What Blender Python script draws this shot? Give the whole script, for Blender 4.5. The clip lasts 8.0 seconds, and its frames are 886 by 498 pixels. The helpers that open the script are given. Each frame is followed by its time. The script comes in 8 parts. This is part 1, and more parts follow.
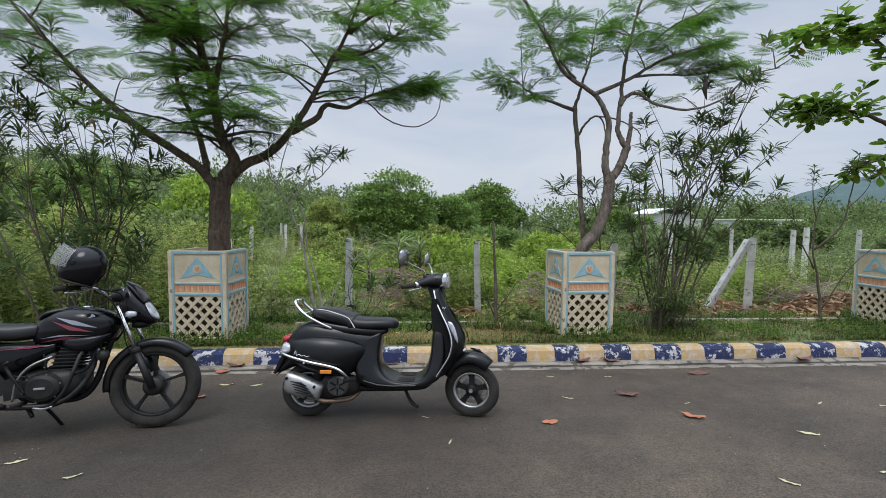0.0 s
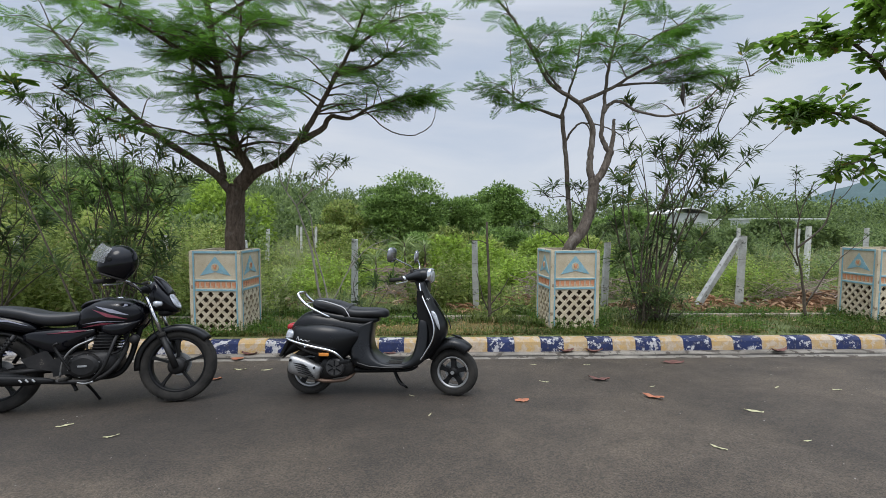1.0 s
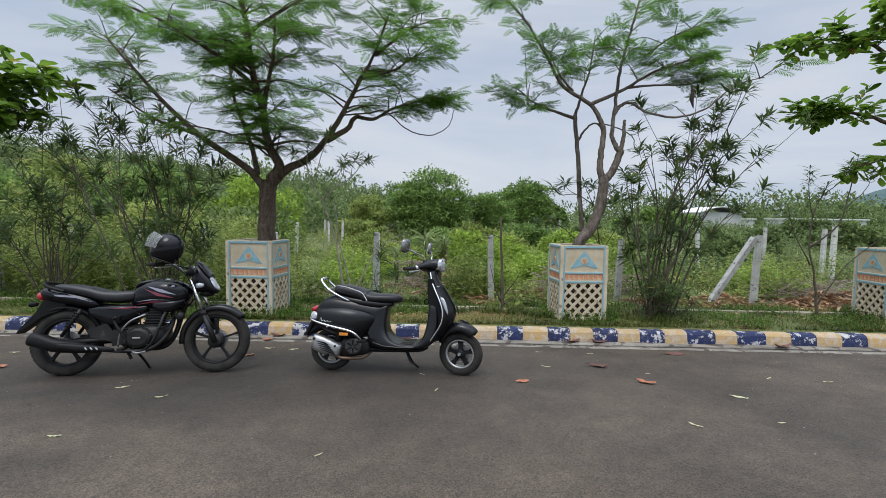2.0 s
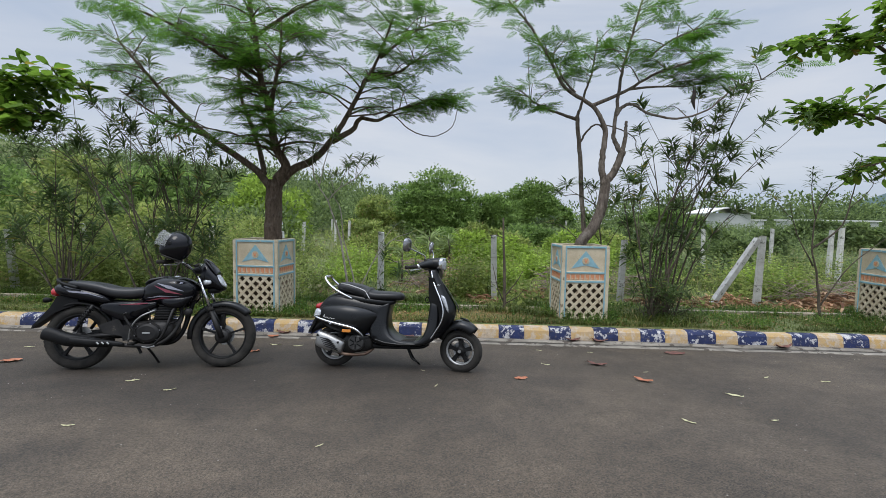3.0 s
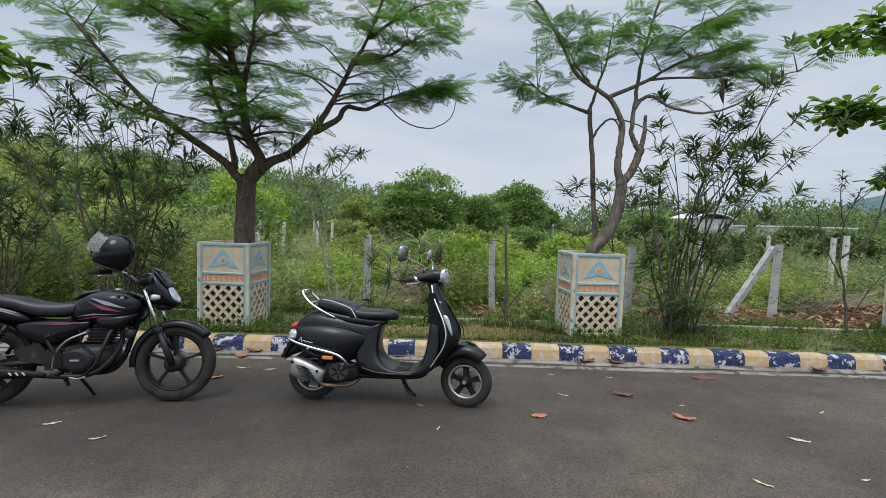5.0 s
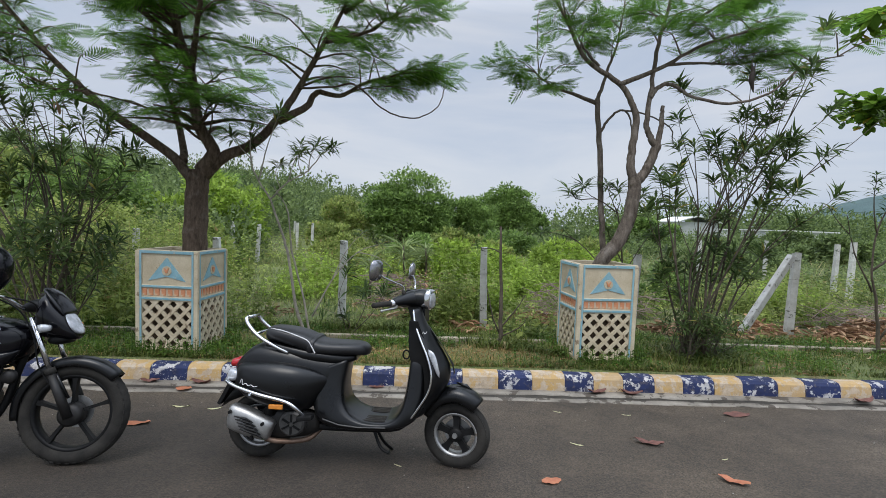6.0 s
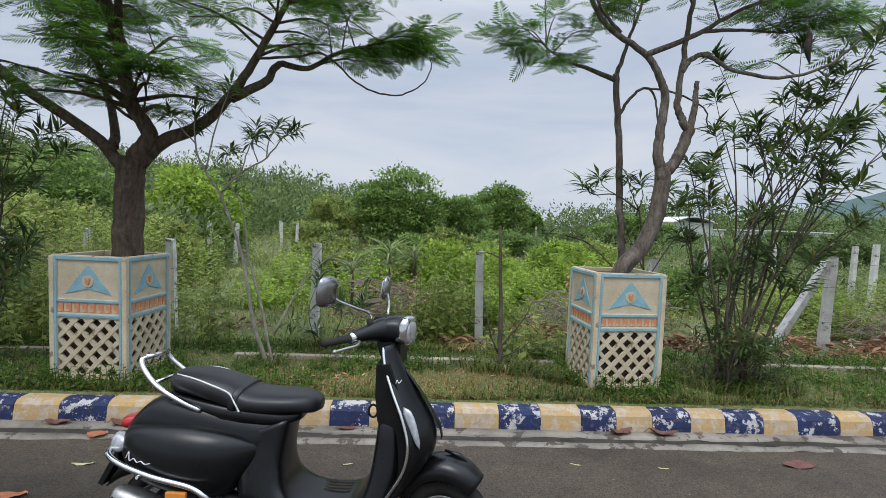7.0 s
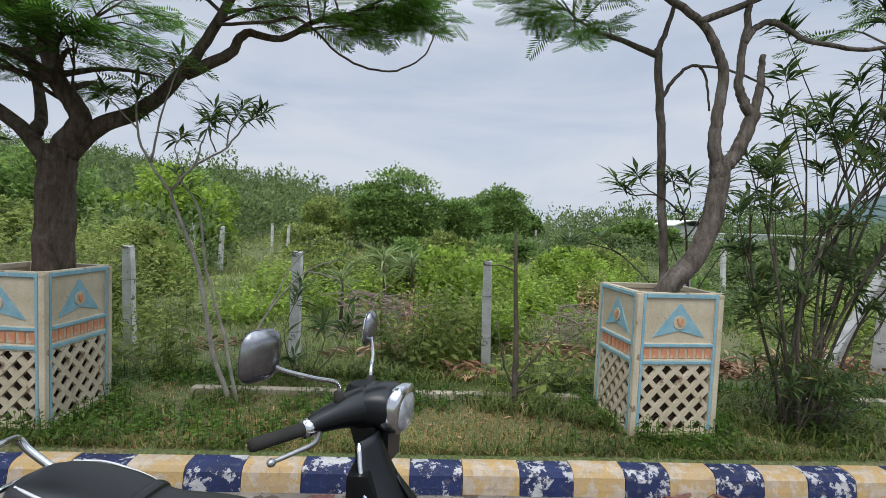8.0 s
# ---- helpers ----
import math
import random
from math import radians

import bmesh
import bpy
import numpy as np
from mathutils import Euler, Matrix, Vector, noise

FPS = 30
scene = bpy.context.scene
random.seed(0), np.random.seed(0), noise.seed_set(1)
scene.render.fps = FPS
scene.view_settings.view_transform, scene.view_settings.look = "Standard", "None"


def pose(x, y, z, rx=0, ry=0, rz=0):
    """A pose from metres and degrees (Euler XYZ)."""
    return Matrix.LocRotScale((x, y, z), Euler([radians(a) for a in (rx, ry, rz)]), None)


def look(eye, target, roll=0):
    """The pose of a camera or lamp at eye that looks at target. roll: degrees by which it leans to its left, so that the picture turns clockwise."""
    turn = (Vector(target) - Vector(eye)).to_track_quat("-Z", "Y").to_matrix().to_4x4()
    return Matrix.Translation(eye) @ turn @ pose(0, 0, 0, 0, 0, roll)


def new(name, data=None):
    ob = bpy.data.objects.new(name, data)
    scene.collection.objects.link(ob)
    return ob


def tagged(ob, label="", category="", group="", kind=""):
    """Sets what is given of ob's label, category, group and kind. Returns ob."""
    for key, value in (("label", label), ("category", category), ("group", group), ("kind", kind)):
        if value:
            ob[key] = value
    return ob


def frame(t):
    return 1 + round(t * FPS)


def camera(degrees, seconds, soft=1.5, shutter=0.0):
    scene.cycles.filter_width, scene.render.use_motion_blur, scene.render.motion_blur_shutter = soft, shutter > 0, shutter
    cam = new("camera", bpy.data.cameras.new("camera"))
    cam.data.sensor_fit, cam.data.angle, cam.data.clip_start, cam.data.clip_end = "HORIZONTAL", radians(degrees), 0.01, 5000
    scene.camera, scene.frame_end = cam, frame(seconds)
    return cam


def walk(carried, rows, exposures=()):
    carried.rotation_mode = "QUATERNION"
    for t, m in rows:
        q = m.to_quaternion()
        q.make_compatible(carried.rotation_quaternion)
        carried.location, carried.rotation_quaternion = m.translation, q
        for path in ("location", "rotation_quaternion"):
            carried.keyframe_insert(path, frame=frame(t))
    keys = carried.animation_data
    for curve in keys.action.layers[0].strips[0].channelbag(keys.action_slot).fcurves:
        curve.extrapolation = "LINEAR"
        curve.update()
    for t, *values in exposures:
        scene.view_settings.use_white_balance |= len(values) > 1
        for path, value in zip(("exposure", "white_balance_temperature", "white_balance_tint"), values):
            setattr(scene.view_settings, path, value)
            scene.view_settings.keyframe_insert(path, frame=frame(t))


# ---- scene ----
cam = camera(88.2, 8.0, soft=0.6)
PATH = [
    (0, (-0.492, -0.966, 1.687), (-0.352, 1.025, 1.561), 0.5),
    (0.5, (-0.266, -1.159, 1.694), (-0.159, 0.834, 1.576), 0.2),
    (1, (-0.227, -1.458, 1.685), (-0.16, 0.537, 1.565), 0.1),
    (1.5, (-0.149, -1.707, 1.676), (-0.148, 0.288, 1.538), 0.5),
    (3, (-0.007, -1.95, 1.669), (-0.085, 0.043, 1.531), 1.0),
    (3.5, (-0.102, -1.907, 1.666), (-0.161, 0.088, 1.525), 1.4),
    (4, (-0.123, -1.738, 1.667), (-0.172, 0.256, 1.517), 1.6),
    (5.5, (-0.23, -0.761, 1.697), (-0.206, 1.235, 1.576), 1.9),
    (6, (-0.202, -0.294, 1.715), (-0.149, 1.702, 1.595), 2.1),
    (6.5, (-0.233, 0.191, 1.716), (-0.157, 2.186, 1.593), 2.1),
    (7, (-0.131, 0.631, 1.713), (-0.048, 2.626, 1.593), 2.2),
    (7.5, (-0.12, 1.066, 1.708), (-0.018, 3.061, 1.595), 2.5),
    (8, (-0.152, 1.481, 1.737), (-0.057, 3.476, 1.629), 2.4),
]
walk(cam, [(t, look(eye, target, roll)) for t, eye, target, roll in PATH], exposures=[(0, 0.0), (8, 0.0)])

# ---- sky and sun: bright overcast ----
SUN_EL, SUN_AZ = 62.0, 200.0
world = bpy.data.worlds.new("world")
scene.world = world
world.use_nodes = True
wn, wl = world.node_tree.nodes, world.node_tree.links
wn.clear()
w_out = wn.new("ShaderNodeOutputWorld")
w_bg = wn.new("ShaderNodeBackground")
w_sky = wn.new("ShaderNodeTexSky")
w_sky.sky_type = "NISHITA"
w_sky.sun_disc = False
w_sky.sun_elevation, w_sky.sun_rotation = radians(SUN_EL), radians(SUN_AZ)
w_co = wn.new("ShaderNodeTexCoord")
w_map = wn.new("ShaderNodeMapping")
w_map.inputs["Scale"].default_value = (1.0, 1.0, 4.5)
w_noise = wn.new("ShaderNodeTexNoise")
w_noise.inputs["Scale"].default_value = 1.7
w_noise.inputs["Detail"].default_value = 8
w_noise.inputs["Roughness"].default_value = 0.55
w_noise.inputs["Distortion"].default_value = 0.6
w_ramp = wn.new("ShaderNodeValToRGB")
w_ramp.color_ramp.elements[0].position, w_ramp.color_ramp.elements[0].color = 0.36, (5.1, 5.9, 7.3, 1)
w_ramp.color_ramp.elements[1].position, w_ramp.color_ramp.elements[1].color = 0.66, (6.9, 7.3, 8.1, 1)
w_sep = wn.new("ShaderNodeSeparateXYZ")
w_lift = wn.new("ShaderNodeMapRange")
w_lift.inputs["From Min"].default_value, w_lift.inputs["From Max"].default_value = 0.4, 1.0
w_lift.inputs["To Min"].default_value, w_lift.inputs["To Max"].default_value = 1.0, 4.4
w_mul = wn.new("ShaderNodeVectorMath")
w_mul.operation = "SCALE"
w_mix = wn.new("ShaderNodeMix")
w_mix.data_type = "RGBA"
w_mix.inputs["Factor"].default_value = 0.88
wl.new(w_co.outputs["Generated"], w_map.inputs["Vector"])
wl.new(w_map.outputs["Vector"], w_noise.inputs["Vector"])
wl.new(w_noise.outputs["Fac"], w_ramp.inputs["Fac"])
wl.new(w_co.outputs["Generated"], w_sep.inputs["Vector"])
wl.new(w_sep.outputs["Z"], w_lift.inputs["Value"])
wl.new(w_ramp.outputs["Color"], w_mul.inputs[0])
wl.new(w_lift.outputs["Result"], w_mul.inputs["Scale"])
wl.new(w_sky.outputs["Color"], w_mix.inputs["A"])
wl.new(w_mul.outputs["Vector"], w_mix.inputs["B"])
wl.new(w_mix.outputs["Result"], w_bg.inputs["Color"])
w_bg.inputs["Strength"].default_value = 0.1
wl.new(w_bg.outputs["Background"], w_out.inputs["Surface"])
sun = new("sun", bpy.data.lights.new("sun", "SUN"))
sun.data.energy, sun.data.angle, sun.data.color = 1.3, radians(25), (1.0, 0.96, 0.9)
sun.matrix_world = pose(0, 0, 30, 90 - SUN_EL, 0, 180 - SUN_AZ)

# ---- helpers ----


def thing(name, label="", category="", group="", at=None, kind=""):
    ob = new(name)
    ob.empty_display_size = 0.1
    if at is not None:
        ob.matrix_basis = at
    return tagged(ob, label, category, group, kind)


def finish(bm, name, material, smooth=False, bevel=0.0, seg=2):
    if bevel:
        edges = [e for e in bm.edges if len(e.link_faces) == 2 and e.calc_face_angle(0) > 0.6]
        bmesh.ops.bevel(bm, geom=edges, offset=bevel, segments=seg, affect="EDGES", profile=0.6, clamp_overlap=True)
    bmesh.ops.recalc_face_normals(bm, faces=bm.faces)
    me = bpy.data.meshes.new(name)
    bm.to_mesh(me)
    bm.free()
    mats = material if isinstance(material, (list, tuple)) else [material]
    for m in mats:
        me.materials.append(m)
    if smooth:
        me.polygons.foreach_set("use_smooth", [True] * len(me.polygons))
    return me


def part(name, bm, material, parent, label="", smooth=False, bevel=0.0, at=None, seg=2):
    """One mesh object under a thing or a part."""
    me = bm if isinstance(bm, bpy.types.Mesh) else finish(bm, name, material, smooth, bevel, seg)
    ob = new(name, me)
    ob.parent = parent
    if at is not None:
        ob.matrix_basis = at
    return tagged(ob, label)


def solid(name, bm, material, label="", category="", group="", kind="", smooth=False, bevel=0.0):
    me = bm if isinstance(bm, bpy.types.Mesh) else finish(bm, name, material, smooth, bevel)
    return tagged(new(name, me), label, category, group, kind)


def box(x0, x1, y0, y1, z0, z1, bm=None):
    bm = bm or bmesh.new()
    r = bmesh.ops.create_cube(bm, size=1.0)
    m = Matrix.Translation(((x0 + x1) / 2, (y0 + y1) / 2, (z0 + z1) / 2)) @ Matrix.Diagonal((x1 - x0, y1 - y0, z1 - z0, 1))
    bmesh.ops.transform(bm, matrix=m, verts=r["verts"])
    return bm


def prism(points, y0, y1, bm=None):
    """A flat outline in x and z, given depth from y0 to y1."""
    bm = bm or bmesh.new()
    a = [bm.verts.new((x, y0, z)) for x, z in points]
    b = [bm.verts.new((x, y1, z)) for x, z in points]
    bm.faces.new(a), bm.faces.new(b[::-1])
    for i in range(len(a)):
        j = (i + 1) % len(a)
        bm.faces.new((a[j], a[i], b[i], b[j]))
    return bm


def tube(points, radii, sides=8, bm=None, caps=True):
    """A round bar along points; radii: one number or one for each point."""
    bm = bm or bmesh.new()
    pts = [Vector(p) for p in points]
    n = len(pts)
    if not isinstance(radii, (list, tuple)):
        radii = [radii] * n
    rings, side = [], None
    for i, p in enumerate(pts):
        d = (pts[min(i + 1, n - 1)] - pts[max(i - 1, 0)]).normalized()
        if side is None:
            side = d.orthogonal().normalized()
        side = (side - d * side.dot(d))
        side = side.normalized() if side.length > 1e-6 else d.orthogonal().normalized()
        up = d.cross(side)
        rings.append([bm.verts.new(p + (side * math.cos(2 * math.pi * k / sides) + up * math.sin(2 * math.pi * k / sides)) * radii[i]) for k in range(sides)])
    for a, b in zip(rings, rings[1:]):
        for k in range(sides):
            bm.faces.new((a[k], a[(k + 1) % sides], b[(k + 1) % sides], b[k]))
    if caps:
        bm.faces.new(rings[0][::-1]), bm.faces.new(rings[-1])
    return bm


def lathe(profile, sides=32, axis="y", bm=None, close=False):
    """Turns a profile of (distance along the axis, radius) round the axis."""
    bm = bm or bmesh.new()
    rings = []
    for a, r in profile:
        ring = []
        for k in range(sides):
            c, s = math.cos(2 * math.pi * k / sides) * r, math.sin(2 * math.pi * k / sides) * r
            ring.append(bm.verts.new({"y": (c, a, s), "z": (c, s, a), "x": (a, c, s)}[axis]))
        rings.append(ring)
    pairs = list(zip(rings, rings[1:])) + ([(rings[-1], rings[0])] if close else [])
    for a, b in pairs:
        for k in range(sides):
            bm.faces.new((a[k], a[(k + 1) % sides], b[(k + 1) % sides], b[k]))
    if not close:
        for ring in (rings[0], rings[-1]):
            if (ring[0].co - ring[sides // 2].co).length > 1e-4:
                bm.faces.new(ring)
    return bm


def smooth_line(points, steps=6):
    """A Catmull-Rom curve through points."""
    p = [Vector(q) for q in points]
    p = [2 * p[0] - p[1]] + p + [2 * p[-1] - p[-2]]
    out = []
    for i in range(1, len(p) - 2):
        for s in range(steps):
            t = s / steps
            out.append(0.5 * (2 * p[i] + (p[i + 1] - p[i - 1]) * t + (2 * p[i - 1] - 5 * p[i] + 4 * p[i + 1] - p[i + 2]) * t * t
                              + (3 * p[i] - 3 * p[i + 1] + p[i + 2] - p[i - 1]) * t ** 3))
    return out + [p[-2]]


def loft(sections, bm=None, steps=3, sides=20, power=2.4):
    """A closed body through upright sections in y and z: (x, middle y, middle z, half width, half height, lean in x)."""
    bm = bm or bmesh.new()
    line = smooth_line([(i, 0, 0) for i in range(len(sections))], steps)
    rows = np.array(sections, float)
    cols = [smooth_line([(rows[i, j], rows[i, j + 1] if j + 1 < 6 else 0, 0) for i in range(len(rows))], steps) for j in (0, 2, 4)]
    rings = []
    for i in range(len(line)):
        x, y = cols[0][i][0], cols[0][i][1]
        z, w = cols[1][i][0], max(cols[1][i][1], 0.002)
        h, lean = max(cols[2][i][0], 0.002), cols[2][i][1]
        ring = []
        for k in range(sides):
            a = 2 * math.pi * k / sides
            c, s = math.cos(a), math.sin(a)
            c, s = math.copysign(abs(c) ** (2 / power), c), math.copysign(abs(s) ** (2 / power), s)
            ring.append(bm.verts.new((x + lean * s, y + w * c, z + h * s)))
        rings.append(ring)
    for a, b in zip(rings, rings[1:]):
        for k in range(sides):
            bm.faces.new((a[k], a[(k + 1) % sides], b[(k + 1) % sides], b[k]))
    bm.faces.new(rings[0][::-1]), bm.faces.new(rings[-1])
    return bm


def raw_mesh(name, verts, faces, material, smooth=False):
    """A mesh from arrays; all faces have the same number of corners."""
    verts, faces = np.asarray(verts, np.float32), np.asarray(faces, np.int32)
    me = bpy.data.meshes.new(name)
    n, k = faces.shape
    me.vertices.add(len(verts)), me.loops.add(n * k), me.polygons.add(n)
    me.vertices.foreach_set("co", verts.ravel())
    me.loops.foreach_set("vertex_index", faces.ravel())
    me.polygons.foreach_set("loop_start", np.arange(0, n * k, k, dtype=np.int32))
    if smooth:
        me.polygons.foreach_set("use_smooth", np.ones(n, bool))
    me.update(calc_edges=True)
    me.materials.append(material)
    return me


def strew(template_v, template_f, places):
    """Copies of a template at every 4 x 4 matrix of places, as one set of arrays."""
    tv, tf, m = np.asarray(template_v, float), np.asarray(template_f, int), np.asarray(places, float)
    v = np.einsum("nij,kj->nki", m[:, :3, :3], tv) + m[:, None, :3, 3]
    f = tf[None] + (np.arange(len(m)) * len(tv))[:, None, None]
    return v.reshape(-1, 3), f.reshape(-1, tf.shape[1])


def frames_along(pos, fwd, up, size):
    """Matrices whose x axis points along fwd and whose z axis leans towards up."""
    fwd = fwd / np.linalg.norm(fwd, axis=1, keepdims=True)
    side = np.cross(up, fwd)
    side /= np.maximum(np.linalg.norm(side, axis=1, keepdims=True), 1e-6)
    top = np.cross(fwd, side)
    m = np.zeros((len(pos), 4, 4))
    m[:, :3, 0], m[:, :3, 1], m[:, :3, 2] = fwd * size[:, None], side * size[:, None], top * size[:, None]
    m[:, :3, 3], m[:, 3, 3] = pos, 1
    return m


# ---- materials ----


def nodes_of(name):
    m = bpy.data.materials.new(name)
    m.use_nodes = True
    return m, m.node_tree.nodes, m.node_tree.links, m.node_tree.nodes["Principled BSDF"]


def noise_node(n, l, scale, detail=4, rough=0.6, coord="Object", stretch=(1, 1, 1)):
    co, mp, tx = n.new("ShaderNodeTexCoord"), n.new("ShaderNodeMapping"), n.new("ShaderNodeTexNoise")
    mp.inputs["Scale"].default_value = stretch
    tx.inputs["Scale"].default_value, tx.inputs["Detail"].default_value, tx.inputs["Roughness"].default_value = scale, detail, rough
    l.new(co.outputs[coord], mp.inputs["Vector"]), l.new(mp.outputs["Vector"], tx.inputs["Vector"])
    return tx


def ramp_node(n, l, source, stops):
    r = n.new("ShaderNodeValToRGB")
    while len(r.color_ramp.elements) < len(stops):
        r.color_ramp.elements.new(0.5)
    for e, (p, c) in zip(r.color_ramp.elements, stops):
        e.position, e.color = p, (*c, 1)
    l.new(source, r.inputs["Fac"])
    return r


def mix_node(n, l, fac, a, b, blend="MIX"):
    m = n.new("ShaderNodeMix")
    m.data_type, m.blend_type = "RGBA", blend
    for key, v in (("Factor", fac), ("A", a), ("B", b)):
        if isinstance(v, (int, float)):
            m.inputs[key].default_value = v
        elif isinstance(v, tuple):
            m.inputs[key].default_value = (*v, 1)
        else:
            l.new(v, m.inputs[key])
    return m.outputs["Result"]


def bump_node(n, l, bsdf, height, strength, distance):
    b = n.new("ShaderNodeBump")
    b.inputs["Strength"].default_value, b.inputs["Distance"].default_value = strength, distance
    l.new(height, b.inputs["Height"]), l.new(b.outputs["Normal"], bsdf.inputs["Normal"])


def surface(name, dark, light, rough=0.7, scale=6, fine=60, metal=0.0, bump=0.2, depth=0.004, wear=None, wear_at=0.62, wear_scale=9, coat=0.0, vary=0.0, spec=0.5):
    """A two-scale surface: broad and fine mottling, relief, and patches of wear."""
    m, n, l, b = nodes_of(name)
    broad, grain = noise_node(n, l, scale), noise_node(n, l, fine, 3)
    col = ramp_node(n, l, broad.outputs["Fac"], ((0.3, dark), (0.7, light))).outputs["Color"]
    col = mix_node(n, l, 0.22, col, grain.outputs["Fac"], "OVERLAY")
    if wear:
        w = noise_node(n, l, wear_scale, 8, 0.65)
        k = ramp_node(n, l, w.outputs["Fac"], ((wear_at, (0, 0, 0)), (wear_at + 0.03, (1, 1, 1)))).outputs["Color"]
        col = mix_node(n, l, k, col, wear)
    if vary:
        info, hs = n.new("ShaderNodeObjectInfo"), n.new("ShaderNodeHueSaturation")
        mr = n.new("ShaderNodeMapRange")
        mr.inputs["To Min"].default_value, mr.inputs["To Max"].default_value = 1 - vary, 1 + vary
        l.new(info.outputs["Random"], mr.inputs["Value"]), l.new(mr.outputs["Result"], hs.inputs["Value"])
        l.new(col, hs.inputs["Color"])
        col = hs.outputs["Color"]
    l.new(col, b.inputs["Base Color"])
    b.inputs["Metallic"].default_value, b.inputs["Coat Weight"].default_value, b.inputs["Specular IOR Level"].default_value = metal, coat, spec
    rr = n.new("ShaderNodeMapRange")
    rr.inputs["To Min"].default_value, rr.inputs["To Max"].default_value = max(rough - 0.1, 0.02), min(rough + 0.1, 1)
    l.new(broad.outputs["Fac"], rr.inputs["Value"]), l.new(rr.outputs["Result"], b.inputs["Roughness"])
    if bump:
        bump_node(n, l, b, grain.outputs["Fac"], bump, depth)
    return m


def leaf_material(name, dark, light, odd=None, through_light=0.35, rough=0.5):
    """Leaves: every leaf takes its own shade, and light passes through."""
    m, n, l, b = nodes_of(name)
    geo = n.new("ShaderNodeNewGeometry")
    stops = [(0.0, dark), (0.85, light)] + ([(0.95, light), (0.97, odd)] if odd else [])
    col = ramp_node(n, l, geo.outputs["Random Per Island"], stops).outputs["Color"]
    patch = noise_node(n, l, 1.3, 2)
    shade = ramp_node(n, l, patch.outputs["Fac"], ((0.32, (0.62, 0.64, 0.58)), (0.68, (1.28, 1.25, 1.12)))).outputs["Color"]
    col = mix_node(n, l, 1.0, col, shade, "MULTIPLY")
    l.new(col, b.inputs["Base Color"])
    b.inputs["Roughness"].default_value = rough
    b.inputs["Specular IOR Level"].default_value = 0.2
    tr, mx, out = n.new("ShaderNodeBsdfTranslucent"), n.new("ShaderNodeMixShader"), n["Material Output"]
    l.new(col, tr.inputs["Color"])
    mx.inputs["Fac"].default_value = through_light
    l.new(b.outputs["BSDF"], mx.inputs[1]), l.new(tr.outputs["BSDF"], mx.inputs[2])
    l.new(mx.outputs["Shader"], out.inputs["Surface"])
    return m


def asphalt_material():
    m, n, l, b = nodes_of("asphalt")
    broad, mid = noise_node(n, l, 0.55, 5), noise_node(n, l, 5, 5)
    stone = n.new("ShaderNodeTexVoronoi")
    co = n.new("ShaderNodeTexCoord")
    stone.inputs["Scale"].default_value = 120
    l.new(co.outputs["Object"], stone.inputs["Vector"])
    col = ramp_node(n, l, broad.outputs["Fac"], ((0.3, (0.043, 0.0345, 0.0255)), (0.7, (0.079, 0.064, 0.0485)))).outputs["Color"]
    col = mix_node(n, l, 0.45, col, mid.outputs["Fac"], "OVERLAY")
    chips = ramp_node(n, l, stone.outputs["Color"], ((0.15, (0.45, 0.45, 0.45)), (0.85, (1.7, 1.62, 1.52)))).outputs["Color"]
    col = mix_node(n, l, 0.8, col, chips, "MULTIPLY")
    dust = ramp_node(n, l, noise_node(n, l, 85, 3).outputs["Fac"], ((0.66, (0, 0, 0)), (0.7, (1, 1, 1)))).outputs["Color"]
    col = mix_node(n, l, mix_node(n, l, 0.5, (0.0, 0.0, 0.0), dust), col, (0.2, 0.185, 0.17))
    stain = ramp_node(n, l, noise_node(n, l, 1.6, 7, 0.62, stretch=(0.6, 1, 1)).outputs["Fac"], ((0.34, (0.7, 0.7, 0.7)), (0.62, (1.18, 1.15, 1.1)))).outputs["Color"]
    col = mix_node(n, l, 0.85, col, stain, "MULTIPLY")
    # Ragged oval round the parked vehicles: painted-in shade and darkened asphalt.
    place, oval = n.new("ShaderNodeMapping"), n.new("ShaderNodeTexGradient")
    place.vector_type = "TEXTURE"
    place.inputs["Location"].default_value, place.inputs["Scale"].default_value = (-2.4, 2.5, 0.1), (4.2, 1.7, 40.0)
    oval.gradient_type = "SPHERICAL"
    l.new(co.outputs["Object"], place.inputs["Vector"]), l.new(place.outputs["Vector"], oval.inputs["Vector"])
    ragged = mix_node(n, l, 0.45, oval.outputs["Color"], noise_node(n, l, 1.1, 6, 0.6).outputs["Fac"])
    parked_shade = ramp_node(n, l, ragged, ((0.28, (1.08, 1.08, 1.08)), (0.52, (0.6, 0.6, 0.61)))).outputs["Color"]
    col = mix_node(n, l, 1.0, col, parked_shade, "MULTIPLY")
    l.new(col, b.inputs["Base Color"])
    b.inputs["Roughness"].default_value = 0.82
    bump_node(n, l, b, stone.outputs["Distance"], 0.5, 0.006)
    return m


